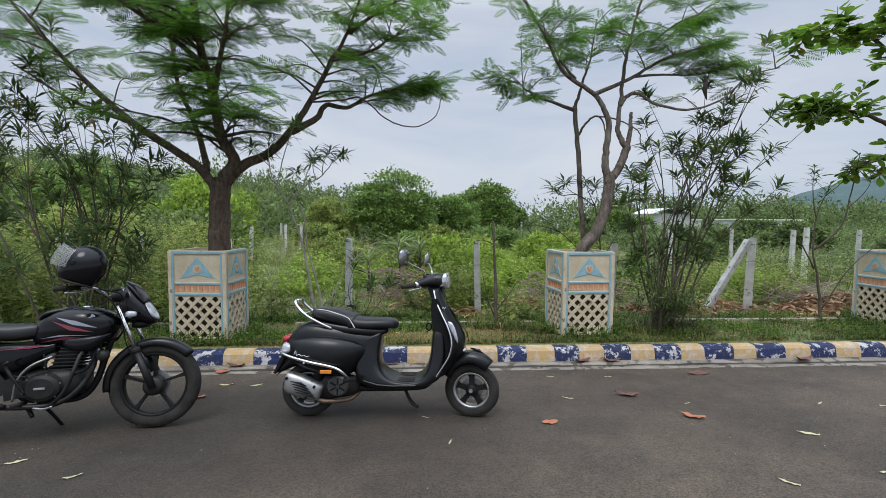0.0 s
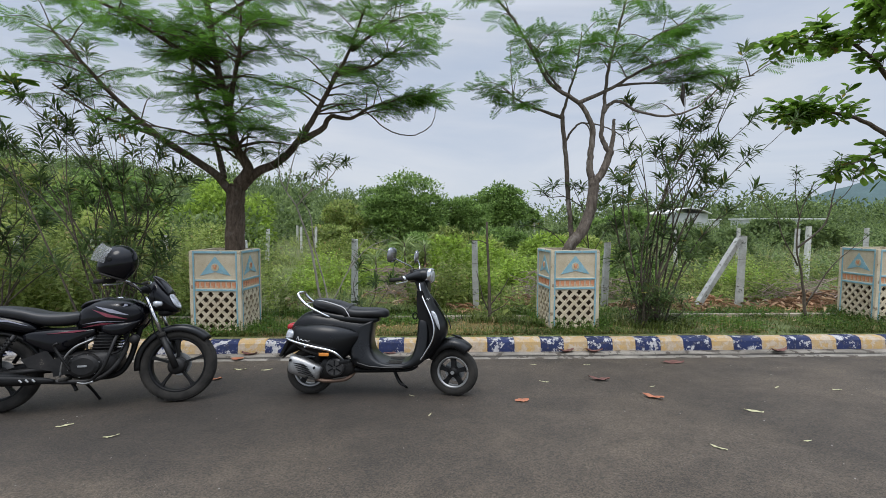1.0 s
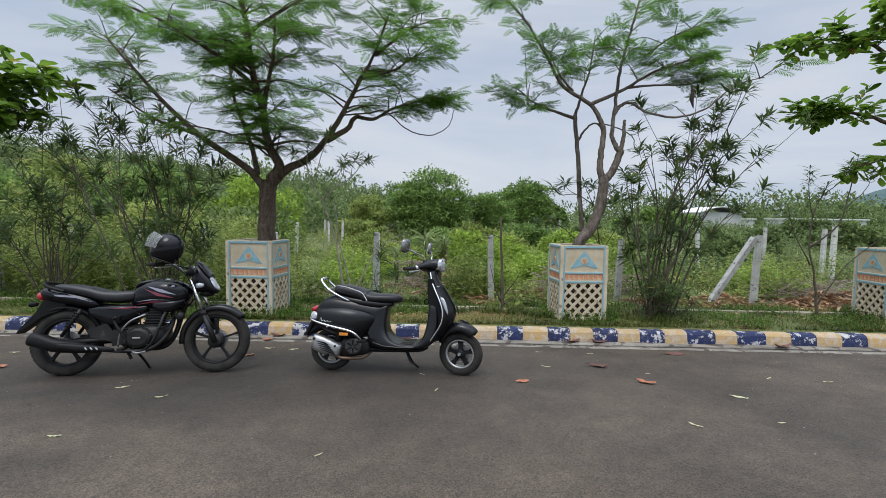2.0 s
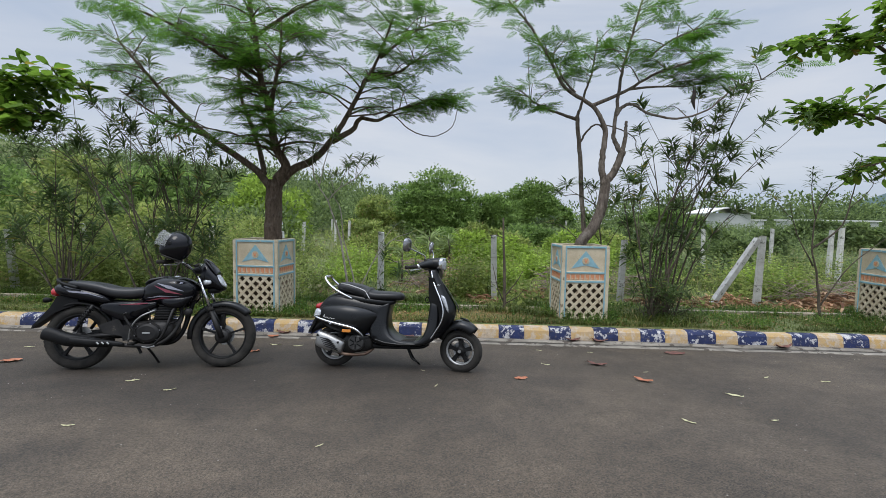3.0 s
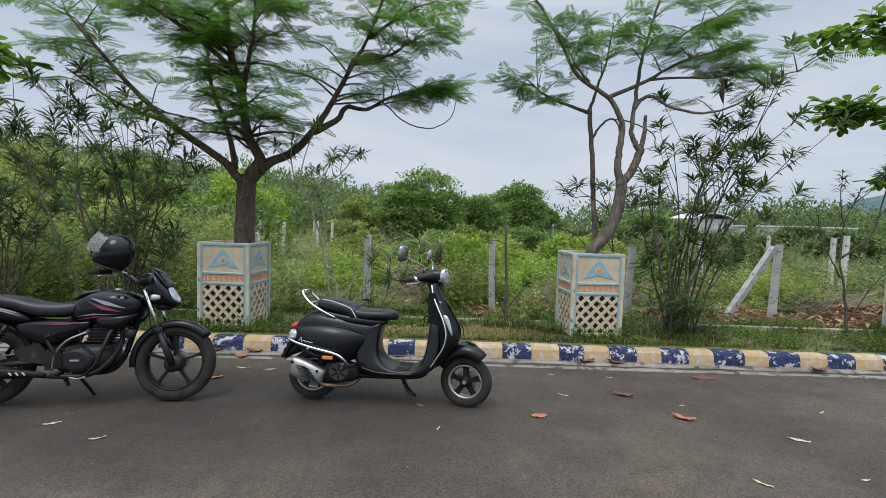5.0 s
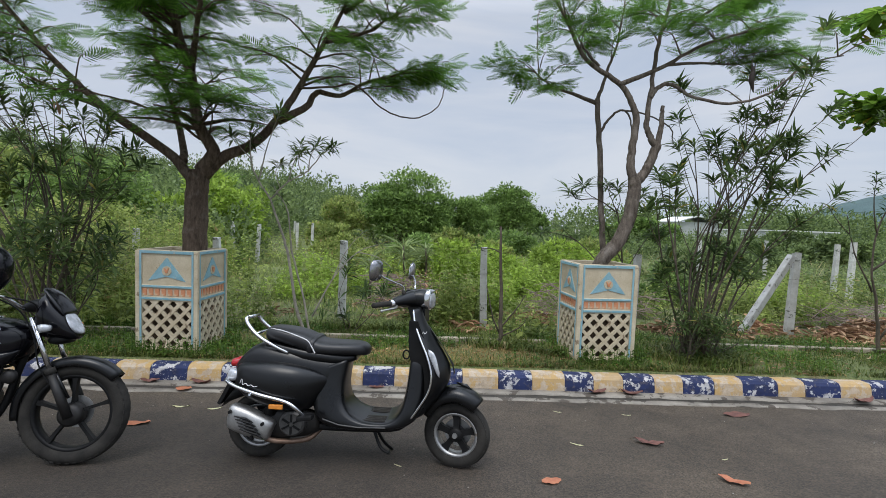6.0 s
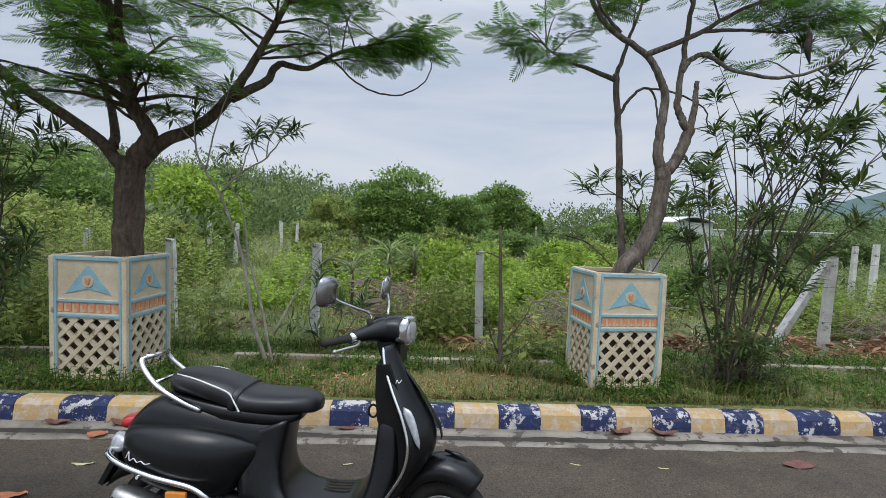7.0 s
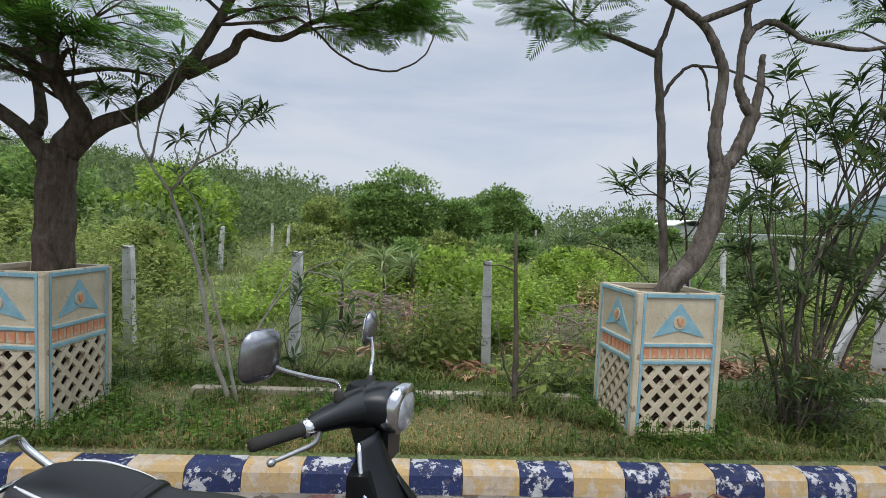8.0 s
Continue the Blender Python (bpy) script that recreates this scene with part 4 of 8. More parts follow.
oleander((-4.6, 5.0, 0.2), [(-4.15, 5.0, 2.75), (-3.85, 4.9, 2.75), (-4.9, 5.1, 2.75), (-4.4, 5.3, 2.2), (-3.75, 5.1, 2.2), (-5.2, 5.1, 2.95), (-4.95, 5.0, 3.4), (-5.45, 5.2, 3.3), (-5.85, 5.1, 3.45), (-6.45, 5.2, 3.3), (-7.0, 5.1, 3.05), (-6.0, 5.0, 2.7), (-4.6, 4.9, 2.3), (-4.1, 4.8, 1.9)], 36, "tall spreading oleander shrub behind the motorcycle", 0.19, 0.85, 0.015, 5, 9, 0.0, 0.0, 0.25)
oleander((-4.5, 5.05, 0.2), fan(-4.4, 5.0, 1.7, 0.7, 0.45, 17, 37), 38, "leafy oleander clump on the verge", 0.2, 0.2, 0.01, 1, 8)
oleander((-6.6, 5.4, 0.2), fan(-6.6, 5.4, 2.0, 1.1, 0.5, 13, 39) + [(-6.05, 5.1, 2.35), (-6.8, 5.2, 2.2), (-7.05, 5.1, 2.6), (-6.4, 5.1, 2.95), (-5.7, 5.3, 2.1)], 41, "wide oleander thicket along the verge", 0.2, 0.55, 0.013, 2, 9)
oleander((-8.6, 5.6, 0.2), fan(-8.6, 5.6, 2.3, 1.0, 0.5, 12, 49), 50, "leafy oleander beside a broad-leaved tree", 0.2, 0.35, 0.013, 2, 9)


def drawn_shrub(label, runs, wood, leaf, seed):
    """A sparse shrub from its drawn stems: (points, first and last radius, tiers of leaves at the tip)."""
    bush = thing("oleander", label, "shrub", "oleander shrubs")
    rnd, rng = random.Random(seed), np.random.default_rng(seed)
    pos, fwd = [], []
    for pts, r0, r1, tiers in runs:
        line, rad = limb(pts, r0, r1, 4, 0.006, rnd)
        part("stem", tube(line, rad, 7), wood, bush, smooth=True)
        for k in range(tiers):
            q = line[-1].lerp(line[-4], k / 6)
            for w in range(6):
                a = w * 1.05 + k * 0.5 + rnd.uniform(-0.3, 0.3)
                pos.append(q), fwd.append(Vector((math.cos(a), math.sin(a), rnd.uniform(-0.5, 0.9))))
    pos, fwd = np.array(pos, float), np.array(fwd, float)
    tv, tf = lance_template()
    v, f = strew(tv, tf, frames_along(pos, fwd, np.tile((0.0, 0, 1), (len(pos), 1)), leaf * rng.uniform(0.6, 1.2, len(pos))))
    tagged(part("foliage", raw_mesh("foliage", v, f, OLEANDER), None, bush, "narrow green leaves in whorls"), kind="stuff")


drawn_shrub("thin leaning oleander with pale stems and few leaves", [
    ([(-1.66, 5.25, 0.15), (-1.8, 5.2, 0.65), (-1.9, 5.16, 1.28), (-1.97, 5.1, 1.56), (-2.07, 5.05, 1.9), (-2.2, 5.02, 2.1), (-2.28, 5.0, 2.35), (-2.28, 5.0, 2.65)], 0.022, 0.006, 6),
    ([(-1.62, 5.27, 0.15), (-1.72, 5.25, 0.7), (-1.86, 5.2, 1.3), (-1.9, 5.15, 1.75), (-2.05, 5.1, 2.05)], 0.016, 0.006, 5),
    ([(-2.07, 5.05, 1.9), (-1.86, 5.0, 2.1), (-1.62, 4.98, 2.24), (-1.47, 4.95, 2.42), (-1.32, 4.92, 2.5)], 0.011, 0.004, 7),
    ([(-1.86, 5.0, 2.1), (-1.8, 5.0, 2.3), (-1.72, 5.0, 2.52)], 0.008, 0.003, 6),
    ([(-1.62, 4.98, 2.24), (-1.6, 5.0, 2.42), (-1.52, 5.05, 2.58)], 0.007, 0.003, 6),
    ([(-1.7, 4.98, 2.2), (-1.72, 4.9, 2.35), (-1.66, 4.85, 2.45)], 0.006, 0.003, 6),
    ([(-1.95, 5.02, 2.02), (-1.98, 4.95, 2.2), (-1.9, 4.9, 2.3)], 0.006, 0.003, 5),
    ([(-2.2, 5.02, 2.1), (-2.12, 5.0, 2.4), (-2.05, 5.0, 2.64), (-1.96, 5.0, 2.9)], 0.009, 0.004, 5),
    ([(-2.28, 5.0, 2.35), (-2.42, 4.98, 2.5), (-2.5, 4.95, 2.6)], 0.007, 0.003, 5),
    ([(-1.62, 5.27, 0.5), (-1.4, 5.3, 0.95), (-1.1, 5.32, 1.3), (-0.8, 5.35, 1.42)], 0.012, 0.004, 2),
    ([(-1.4, 5.3, 0.95), (-1.25, 5.35, 1.3), (-1.05, 5.4, 1.55)], 0.009, 0.003, 3),
    ([(-1.1, 5.32, 1.3), (-0.85, 5.3, 1.25), (-0.65, 5.3, 1.1)], 0.007, 0.003, 2)], PALE_STEM, 0.18, 42)
oleander((-1.3, 5.85, 0.2), fan(-1.2, 5.9, 1.05, 0.4, 0.3, 4, 43), 44, "low young oleander shoots by a fence post", 0.2, 0.5, 0.008, 1, 7)
drawn_shrub("oleander shoots with dark rosettes behind a planter", [
    ([(2.3, 5.5, 0.15), (2.24, 5.42, 1.2), (2.08, 5.3, 1.9)], 0.016, 0.008, 0),
    ([(2.08, 5.3, 1.9), (1.78, 5.2, 2.05), (1.52, 5.12, 2.04), (1.38, 5.1, 2.16)], 0.009, 0.004, 7),
    ([(1.78, 5.2, 2.05), (1.66, 5.2, 2.12), (1.6, 5.2, 2.22)], 0.006, 0.003, 5),
    ([(2.08, 5.3, 1.9), (1.96, 5.25, 2.1), (1.88, 5.2, 2.26)], 0.008, 0.003, 6),
    ([(2.05, 5.3, 1.85), (2.06, 5.2, 2.05), (2.0, 5.15, 2.2)], 0.007, 0.003, 5),
    ([(2.12, 5.33, 1.7), (2.3, 5.3, 2.0), (2.38, 5.25, 2.18)], 0.008, 0.003, 7),
    ([(2.2, 5.45, 1.0), (1.75, 5.7, 1.5), (1.4, 5.85, 1.62), (1.25, 5.9, 1.6)], 0.009, 0.003, 6),
    ([(1.75, 5.7, 1.5), (1.6, 5.75, 1.62), (1.55, 5.8, 1.68)], 0.006, 0.003, 5),
    ([(2.24, 5.45, 1.1), (2.45, 5.4, 1.5), (2.6, 5.35, 1.75)], 0.008, 0.003, 6),
    ([(2.2, 5.4, 1.3), (2.05, 5.35, 1.55), (1.95, 5.3, 1.7)], 0.007, 0.003, 5)], STEM, 0.2, 45)
drawn_shrub("small sparse crooked oleander by the verge edging", [
    ([(5.74, 5.5, 0.15), (5.7, 5.5, 0.55), (5.64, 5.5, 0.92), (5.55, 5.5, 1.28), (5.58, 5.5, 1.82), (5.76, 5.5, 2.26)], 0.026, 0.006, 5),
    ([(5.55, 5.5, 1.28), (5.98, 5.5, 1.65), (6.11, 5.5, 2.18), (6.2, 5.5, 2.7)], 0.017, 0.005, 6),
    ([(5.72, 5.5, 0.34), (6.11, 5.45, 1.02), (6.66, 5.4, 1.52)], 0.014, 0.005, 2),
    ([(5.58, 5.5, 1.0), (5.3, 5.5, 1.5), (5.15, 5.5, 2.0)], 0.013, 0.004, 5),
    ([(5.58, 5.5, 1.75), (5.45, 5.45, 2.1), (5.4, 5.4, 2.5)], 0.01, 0.004, 6),
    ([(5.7, 5.5, 2.1), (5.95, 5.45, 2.35), (6.0, 5.4, 2.6)], 0.008, 0.003, 6),
    ([(6.05, 5.5, 1.9), (6.35, 5.5, 2.2), (6.45, 5.5, 2.5)], 0.008, 0.003, 6),
    ([(5.2, 5.5, 1.75), (5.0, 5.5, 1.95), (4.9, 5.5, 2.1)], 0.007, 0.003, 5)], STEM, 0.18, 46)

# ---- verge and field growth ----


def scatter_blades(name, label, spots, material, seed, category):
    """Grass: spots of (x, y, z, length), one bent blade each."""
    rng = np.random.default_rng(seed)
    s = np.array(spots, float)
    n = len(s)
    a = rng.uniform(0, 2 * math.pi, n)
    lean = rng.uniform(0.5, 1.7, n)
    d = np.stack([np.cos(a), np.sin(a), np.zeros(n)], 1)
    side = np.stack([-np.sin(a), np.cos(a), np.zeros(n)], 1)
    L = s[:, 3:4]
    w = np.clip(L * 0.05, 0.0025, 0.009)
    p = s[:, :3]
    mid = p + d * L * 0.3 * lean[:, None] + np.array((0, 0, 1)) * L * 0.6
    tip = p + d * L * 0.8 * lean[:, None] + np.array((0, 0, 1)) * L * (1.0 - 0.35 * lean[:, None])
    v = np.stack([p - side * w, p + side * w, mid + side * w * 0.8, mid - side * w * 0.8, tip], 1).reshape(-1, 3)
    b = np.arange(n)[:, None] * 5
    f = np.concatenate([b + np.array((0, 1, 2)), b + np.array((0, 2, 3)), b + np.array((3, 2, 4))], 0)
    tagged(new(name, raw_mesh(name, v, f, material)), label, category, kind="stuff")


def clear_of_planters(x, y):
    return all(abs(x - px) > 0.38 or abs(y - py) > 0.38 for px, py in ((-3.065, 5.07), (1.815, 5.15), (6.78, 5.38)))


STRAW = leaf_material("straw_blade", (0.22, 0.145, 0.062), (0.45, 0.32, 0.155), (0.16, 0.2, 0.06), 0.3, 0.6)
VERGE_WEED = leaf_material("verge_weed_leaf", (0.04, 0.085, 0.02), (0.13, 0.22, 0.04), (0.24, 0.18, 0.07), 0.4)
rnd_g = random.Random(77)
spots = []
while len(spots) < 66000:
    x, y = rnd_g.uniform(-9.5, 10), 4.47 + 1.6 * rnd_g.random() ** 1.15
    k = noise.noise(Vector((x * 0.8, y * 1.1, 1.0))) + 0.5 * noise.noise(Vector((x * 2.7, y * 2.7, 4)))
    bare = math.exp(-((x - 0.1) / 1.3) ** 2 - ((y - 4.85) / 0.45) ** 2) + 0.5 * math.exp(-((x - 4.6) / 1.2) ** 2 - ((y - 4.9) / 0.4) ** 2)
    if k - 0.55 * bare + rnd_g.uniform(-0.4, 0.5) < -0.1 or not clear_of_planters(x, y):
        continue
    spots.append((x, y, field_height(x, y) - 0.005, rnd_g.uniform(0.015, 0.045) * (1.2 + k)))
for _ in range(5000):
    x, y = rnd_g.uniform(-9.5, 10), 4.49 + 0.06 * rnd_g.random()
    if noise.noise(Vector((x * 1.7, 0.0, 31))) > -0.15:
        spots.append((x, y, field_height(x, y), rnd_g.uniform(0.03, 0.1)))
scatter_blades("verge_grass", "short patchy green grass on the verge", spots, GRASS, 5, "grass")
spots = []
while len(spots) < 16000:
    x, y = rnd_g.uniform(-9.5, 10), 4.48 + 1.3 * rnd_g.random() ** 1.3
    near = math.exp(-((x - 0.2) / 1.4) ** 2 - ((y - 4.8) / 0.4) ** 2)
    if clear_of_planters(x, y) and near + 0.6 * noise.noise(Vector((x * 1.1, y * 1.6, 44))) + rnd_g.uniform(-0.3, 0.3) > 0.25:
        spots.append((x, y, field_height(x, y) - 0.004, rnd_g.uniform(0.02, 0.06)))
scatter_blades("dry_grass", "short straw-coloured dry grass on the verge", spots, STRAW, 9, "grass")
spots = []
for cx, cy, r, n, h in ((3.05, 5.0, 0.6, 1300, 0.24), (-3.4, 4.72, 0.5, 350, 0.13), (-4.5, 4.9, 1.1, 1500, 0.16), (0.7, 5.35, 0.4, 500, 0.26), (1.3, 5.0, 0.22, 350, 0.2), (1.85, 4.66, 0.4, 260, 0.12), (-2.35, 5.1, 0.3, 300, 0.13),
                        (-1.0, 5.6, 0.9, 600, 0.14), (0.2, 4.62, 0.5, 300, 0.13), (2.6, 5.4, 0.5, 600, 0.2), (6.2, 4.9, 0.9, 700, 0.2), (-1.75, 5.3, 0.3, 300, 0.2), (4.6, 5.1, 1.0, 700, 0.14), (1.0, 5.2, 0.3, 300, 0.2)):
    for _ in range(n):
        a, q = rnd_g.uniform(0, 6.28), r * rnd_g.random() ** 0.6
        x, y = cx + q * math.cos(a), max(cy + 0.7 * q * math.sin(a), 4.48)
        if clear_of_planters(x, y):
            spots.append((x, y, field_height(x, y), h * 0.6 * rnd_g.uniform(0.3, 1.25)))
scatter_blades("tall_grass", "taller grass tufts round posts, shrubs and planters", spots, GRASS, 6, "grass")
spots = []
while len(spots) < 80000:
    y = 6.0 + 12 * rnd_g.random() ** 1.6
    x = rnd_g.uniform(-1.05, 1.15) * (y + 3)
    k = noise.noise(Vector((x * 0.5, y * 0.5, 7)))
    if k + rnd_g.uniform(-0.5, 0.6) < -0.1 or (3 < x < 9 and y < 8.0 and rnd_g.random() < 0.9):
        continue
    spots.append((x, y, field_height(x, y), rnd_g.uniform(0.05, 0.15) * (1.2 + k)))
scatter_blades("field_grass", "rough pale green grass across the field", [p for p in spots if p[0] < 3.2], FIELD_GRASS, 7, "grass")
scatter_blades("dull_grass", "dull green grass around the strut post", [p for p in spots if p[0] >= 3.2], GRASS, 10, "grass")
spots = []
for _ in range(15000):
    y = rnd_g.uniform(7.5, 17)
    x = -4.6 - (y - 7) * 0.35 - abs(rnd_g.gauss(0, 4.2))
    spots.append((x, y, field_height(x, y), rnd_g.uniform(0.5, 1.5)))
for _ in range(2500):
    y = rnd_g.uniform(14, 26)
    x = rnd_g.uniform(-0.5, 1.0) * y
    spots.append((x, y, field_height(x, y), rnd_g.uniform(0.3, 0.9)))
scatter_blades("reed_grass", "tall dry-tipped reedy grass on the slope side of the field", spots, REED, 8, "grass")


def herbs(name, label, spots, material, seed, leaf, category="weeds"):
    """Upright weeds: spots of (x, y, z, height), a stem with leaves all along it."""
    rng = np.random.default_rng(seed)
    pos, fwd, size, sv, sf = [], [], [], [], []
    for x, y, z, h in spots:
        lean = rng.normal(0, 0.12, 2)
        n = max(int(h / 0.04), 5)
        t = np.linspace(0.12, 1, n)
        a = np.arange(n) * 2.4 + rng.uniform(0, 6.28)
        p = np.stack([x + lean[0] * h * t, y + lean[1] * h * t, z + h * t], 1)
        d = np.stack([np.cos(a), np.sin(a), rng.uniform(-0.8, 0.4, n)], 1)
        pos.append(p), fwd.append(d), size.append(leaf * (1.15 - 0.5 * t) * rng.uniform(0.7, 1.2, n))
        b = len(sv) * 1
        sv += [(x - 0.004, y, z - 0.03), (x + 0.004, y, z - 0.03), (x + lean[0] * h + 0.002, y + lean[1] * h, z + h), (x + lean[0] * h - 0.002, y + lean[1] * h, z + h)]
        sf.append((b, b + 1, b + 2, b + 3))
    pos, fwd, size = np.vstack(pos), np.vstack(fwd), np.concatenate(size)
    up = np.tile((0.0, 0, 1), (len(pos), 1)) + rng.normal(0, 0.35, (len(pos), 3))
    tv, tf = diamond_template()
    v, f = strew(tv, tf, frames_along(pos, fwd, up, size))
    v, f = np.vstack([v, np.array(sv)]), np.vstack([f, np.array(sf) + len(v)])
    tagged(new(name, raw_mesh(name, v, f, material)), label, category, kind="stuff")


spots = []
for cx, cy, r, n, h in ((0.1, 6.55, 0.35, 26, 0.85), (-0.35, 6.6, 0.3, 18, 0.8), (0.45, 7.2, 0.35, 20, 0.75), (1.3, 6.6, 0.4, 12, 0.5), (-2.5, 6.1, 0.22, 14, 0.6), (-3.1, 6.6, 0.4, 16, 0.65), (0.9, 5.7, 0.3, 14, 0.45), (1.2, 5.8, 0.3, 14, 0.45),
                        (2.6, 7.2, 0.8, 26, 0.5), (4.0, 7.9, 0.9, 34, 0.7), (6.5, 8.7, 1.4, 60, 0.9), (8.5, 9.5, 1.5, 60, 0.8), (5.9, 7.7, 0.4, 14, 0.4), (-5.6, 6.6, 1.2, 70, 0.9), (-7.5, 7.0, 1.3, 80, 1.0), (-4.2, 6.2, 0.8, 50, 0.8), (-9.5, 7.5, 1.5, 80, 1.1), (1.0, 8.2, 0.5, 22, 0.8), (2.9, 7.6, 0.4, 14, 0.45), (4.3, 6.3, 0.5, 16, 0.25), (5.0, 7.4, 0.9, 20, 0.28), (6.8, 8.3, 1.0, 40, 0.5),
                        (0.0, 6.3, 0.3, 14, 0.75), (0.3, 6.7, 0.35, 16, 0.9), (-5.0, 7.2, 1.0, 90, 1.3), (-6.8, 6.7, 1.0, 110, 1.5), (-8.6, 7.0, 1.0, 90, 1.6), (-4.4, 8.4, 0.9, 60, 1.2), (-6.0, 8.6, 1.3, 90, 1.6)):
    for _ in range(n):
        a, q = rnd_g.uniform(0, 6.28), r * rnd_g.random() ** 0.5
        x, y = cx + q * math.cos(a), cy + q * math.sin(a)
        spots.append((x, y, field_height(x, y), h * rnd_g.uniform(0.55, 1.15)))
herbs("weeds", "dark green upright weeds along the fence line", spots, WEED, 51, 0.12)
spots = []
while len(spots) < 2600:
    y = 10.5 + 20 * rnd_g.random() ** 1.3
    x = rnd_g.uniform(-1.0, 1.1) * (y + 2)
    if noise.noise(Vector((x * 0.35, y * 0.35, 17))) + rnd_g.uniform(-0.3, 0.4) > 0:
        spots.append((x, y, field_height(x, y), rnd_g.uniform(0.25, 0.7)))
herbs("field_weeds", "mixed green weeds over the field", [p for p in spots if p[0] < 3.5], WEED, 52, 0.17)
herbs("dull_weeds", "dull dark green weeds over the far side of the field", [p for p in spots if p[0] >= 3.5], FARWOOD, 56, 0.17)
spots = []
for cx, cy, r, n, h in ((0.75, 9.0, 0.8, 100, 1.15), (1.2, 10.5, 1.2, 110, 1.0), (-2.2, 9.6, 0.6, 40, 0.8), (3.2, 11.5, 1.2, 110, 1.05), (-0.9, 10.6, 1.0, 80, 0.9), (0.9, 7.7, 0.5, 40, 0.8), (4.8, 13.5, 1.2, 90, 1.1), (0.35, 8.3, 0.5, 50, 1.0), (1.9, 9.6, 0.8, 60, 0.8), (-2.8, 8.8, 0.8, 50, 0.6), (-6.5, 12.0, 1.4, 110, 1.5), (-9.0, 12.5, 1.5, 120, 1.7), (-3.2, 11.2, 0.7, 50, 0.9), (7.3, 9.2, 0.9, 80, 0.75)):
    for _ in range(n):
        a, q = rnd_g.uniform(0, 6.28), r * rnd_g.random() ** 0.5
        x, y = cx + q * math.cos(a), cy + 0.7 * q * math.sin(a)
        spots.append((x, y, field_height(x, y), h * rnd_g.uniform(0.55, 1.15) * (1 - 0.3 * q / r)))
herbs("bright_weeds", "bright yellow-green leafy growth in the field", spots, BRIGHT, 53, 0.14)


spots = []
while len(spots) < 5200:
    x, y = rnd_g.uniform(-9, 9.5), 4.5 + 1.5 * rnd_g.random()
    if clear_of_planters(x, y) and noise.noise(Vector((x * 1.3, y * 1.6, 21))) + rnd_g.uniform(-0.3, 0.3) > 0.02 + 0.5 * math.exp(-((x - 0.2) / 1.0) ** 2 - ((y - 4.8) / 0.3) ** 2):
        spots.append((x, y, field_height(x, y), rnd_g.uniform(0.04, 0.15)))
for px, py in ((-3.065, 5.07), (1.815, 5.15), (6.78, 5.38)):
    for _ in range(240):
        a = rnd_g.uniform(0, 6.28)
        x, y = px + 0.52 * math.cos(a) * rnd_g.uniform(0.85, 1.25), py + 0.5 * math.sin(a) * rnd_g.uniform(0.85, 1.2)
        if clear_of_planters(x, y) and y > 4.5:
            spots.append((x, y, field_height(x, y), rnd_g.uniform(0.06, 0.2)))
herbs("verge_weeds", "low leafy weeds creeping over the verge", spots, VERGE_WEED, 54, 0.055)


def bush(cx, cy, rx, ry, h, n, leaf, material, seed, label, blobs=9, name="bush"):
    """A bush or small tree: short stems inside, leaves over several uneven lobes."""
    rng, rnd = np.random.default_rng(seed), random.Random(seed)
    z0 = field_height(cx, cy)
    ob = thing(name, label, "bush", "field bushes")
    lobes = []
    for _ in range(blobs):
        a, q = rnd.uniform(0, 6.28), rnd.random() ** 0.5 * 0.68
        zz = rnd.uniform(0.14, 0.8) * (1 - 0.4 * q)
        lobes.append((cx + rx * q * math.cos(a), cy + ry * q * math.sin(a), z0 + h * zz, rnd.uniform(0.3, 0.48) * min(rx, h * 0.7)))
    lobes.append((cx, cy, z0 + h * 0.68, 0.3 * h))
    for x, y, z, r in lobes[:6]:
        part("stem", tube(smooth_line([(cx, cy, z0 - 0.1), ((cx + x) / 2, (cy + y) / 2, z0 + (z - z0) * 0.4), (x, y, z)], 3), [0.03 * h * 0.4 * k for k in (1, 0.9, 0.8, 0.7, 0.5, 0.4, 0.3)], 6), BARK, ob)
    pos, fwd = [], []
    per = n // len(lobes)
    for x, y, z, r in lobes:
        d = unit(rng.normal(0, 1, (per, 3)))
        d[:, 2] = np.where(d[:, 2] < -0.5, -d[:, 2], d[:, 2])
        bump = 1 + 0.16 * np.sin(d[:, 0] * 7 + x) * np.sin(d[:, 1] * 6 + y) + 0.12 * np.sin(d[:, 2] * 9 + z)
        q = r * bump * rng.uniform(0.62, 1.08, per) ** 0.6
        p = np.array((x, y, z)) + d * q[:, None]
        pos.append(p), fwd.append(d * 0.6 + rng.normal(0, 0.7, (per, 3)))
    pos, fwd = np.vstack(pos), np.vstack(fwd)
    pos[:, 2] = np.maximum(pos[:, 2], z0 + 0.02)
    up = np.tile((0.0, 0, 1), (len(pos), 1)) + rng.normal(0, 0.5, (len(pos), 3))
    tv, tf = diamond_template()
    v, f = strew(tv, tf, frames_along(pos, fwd, up, leaf * rng.uniform(0.6, 1.3, len(pos))))
    tagged(part("foliage", raw_mesh("foliage", v, f, material), None, ob), kind="stuff")


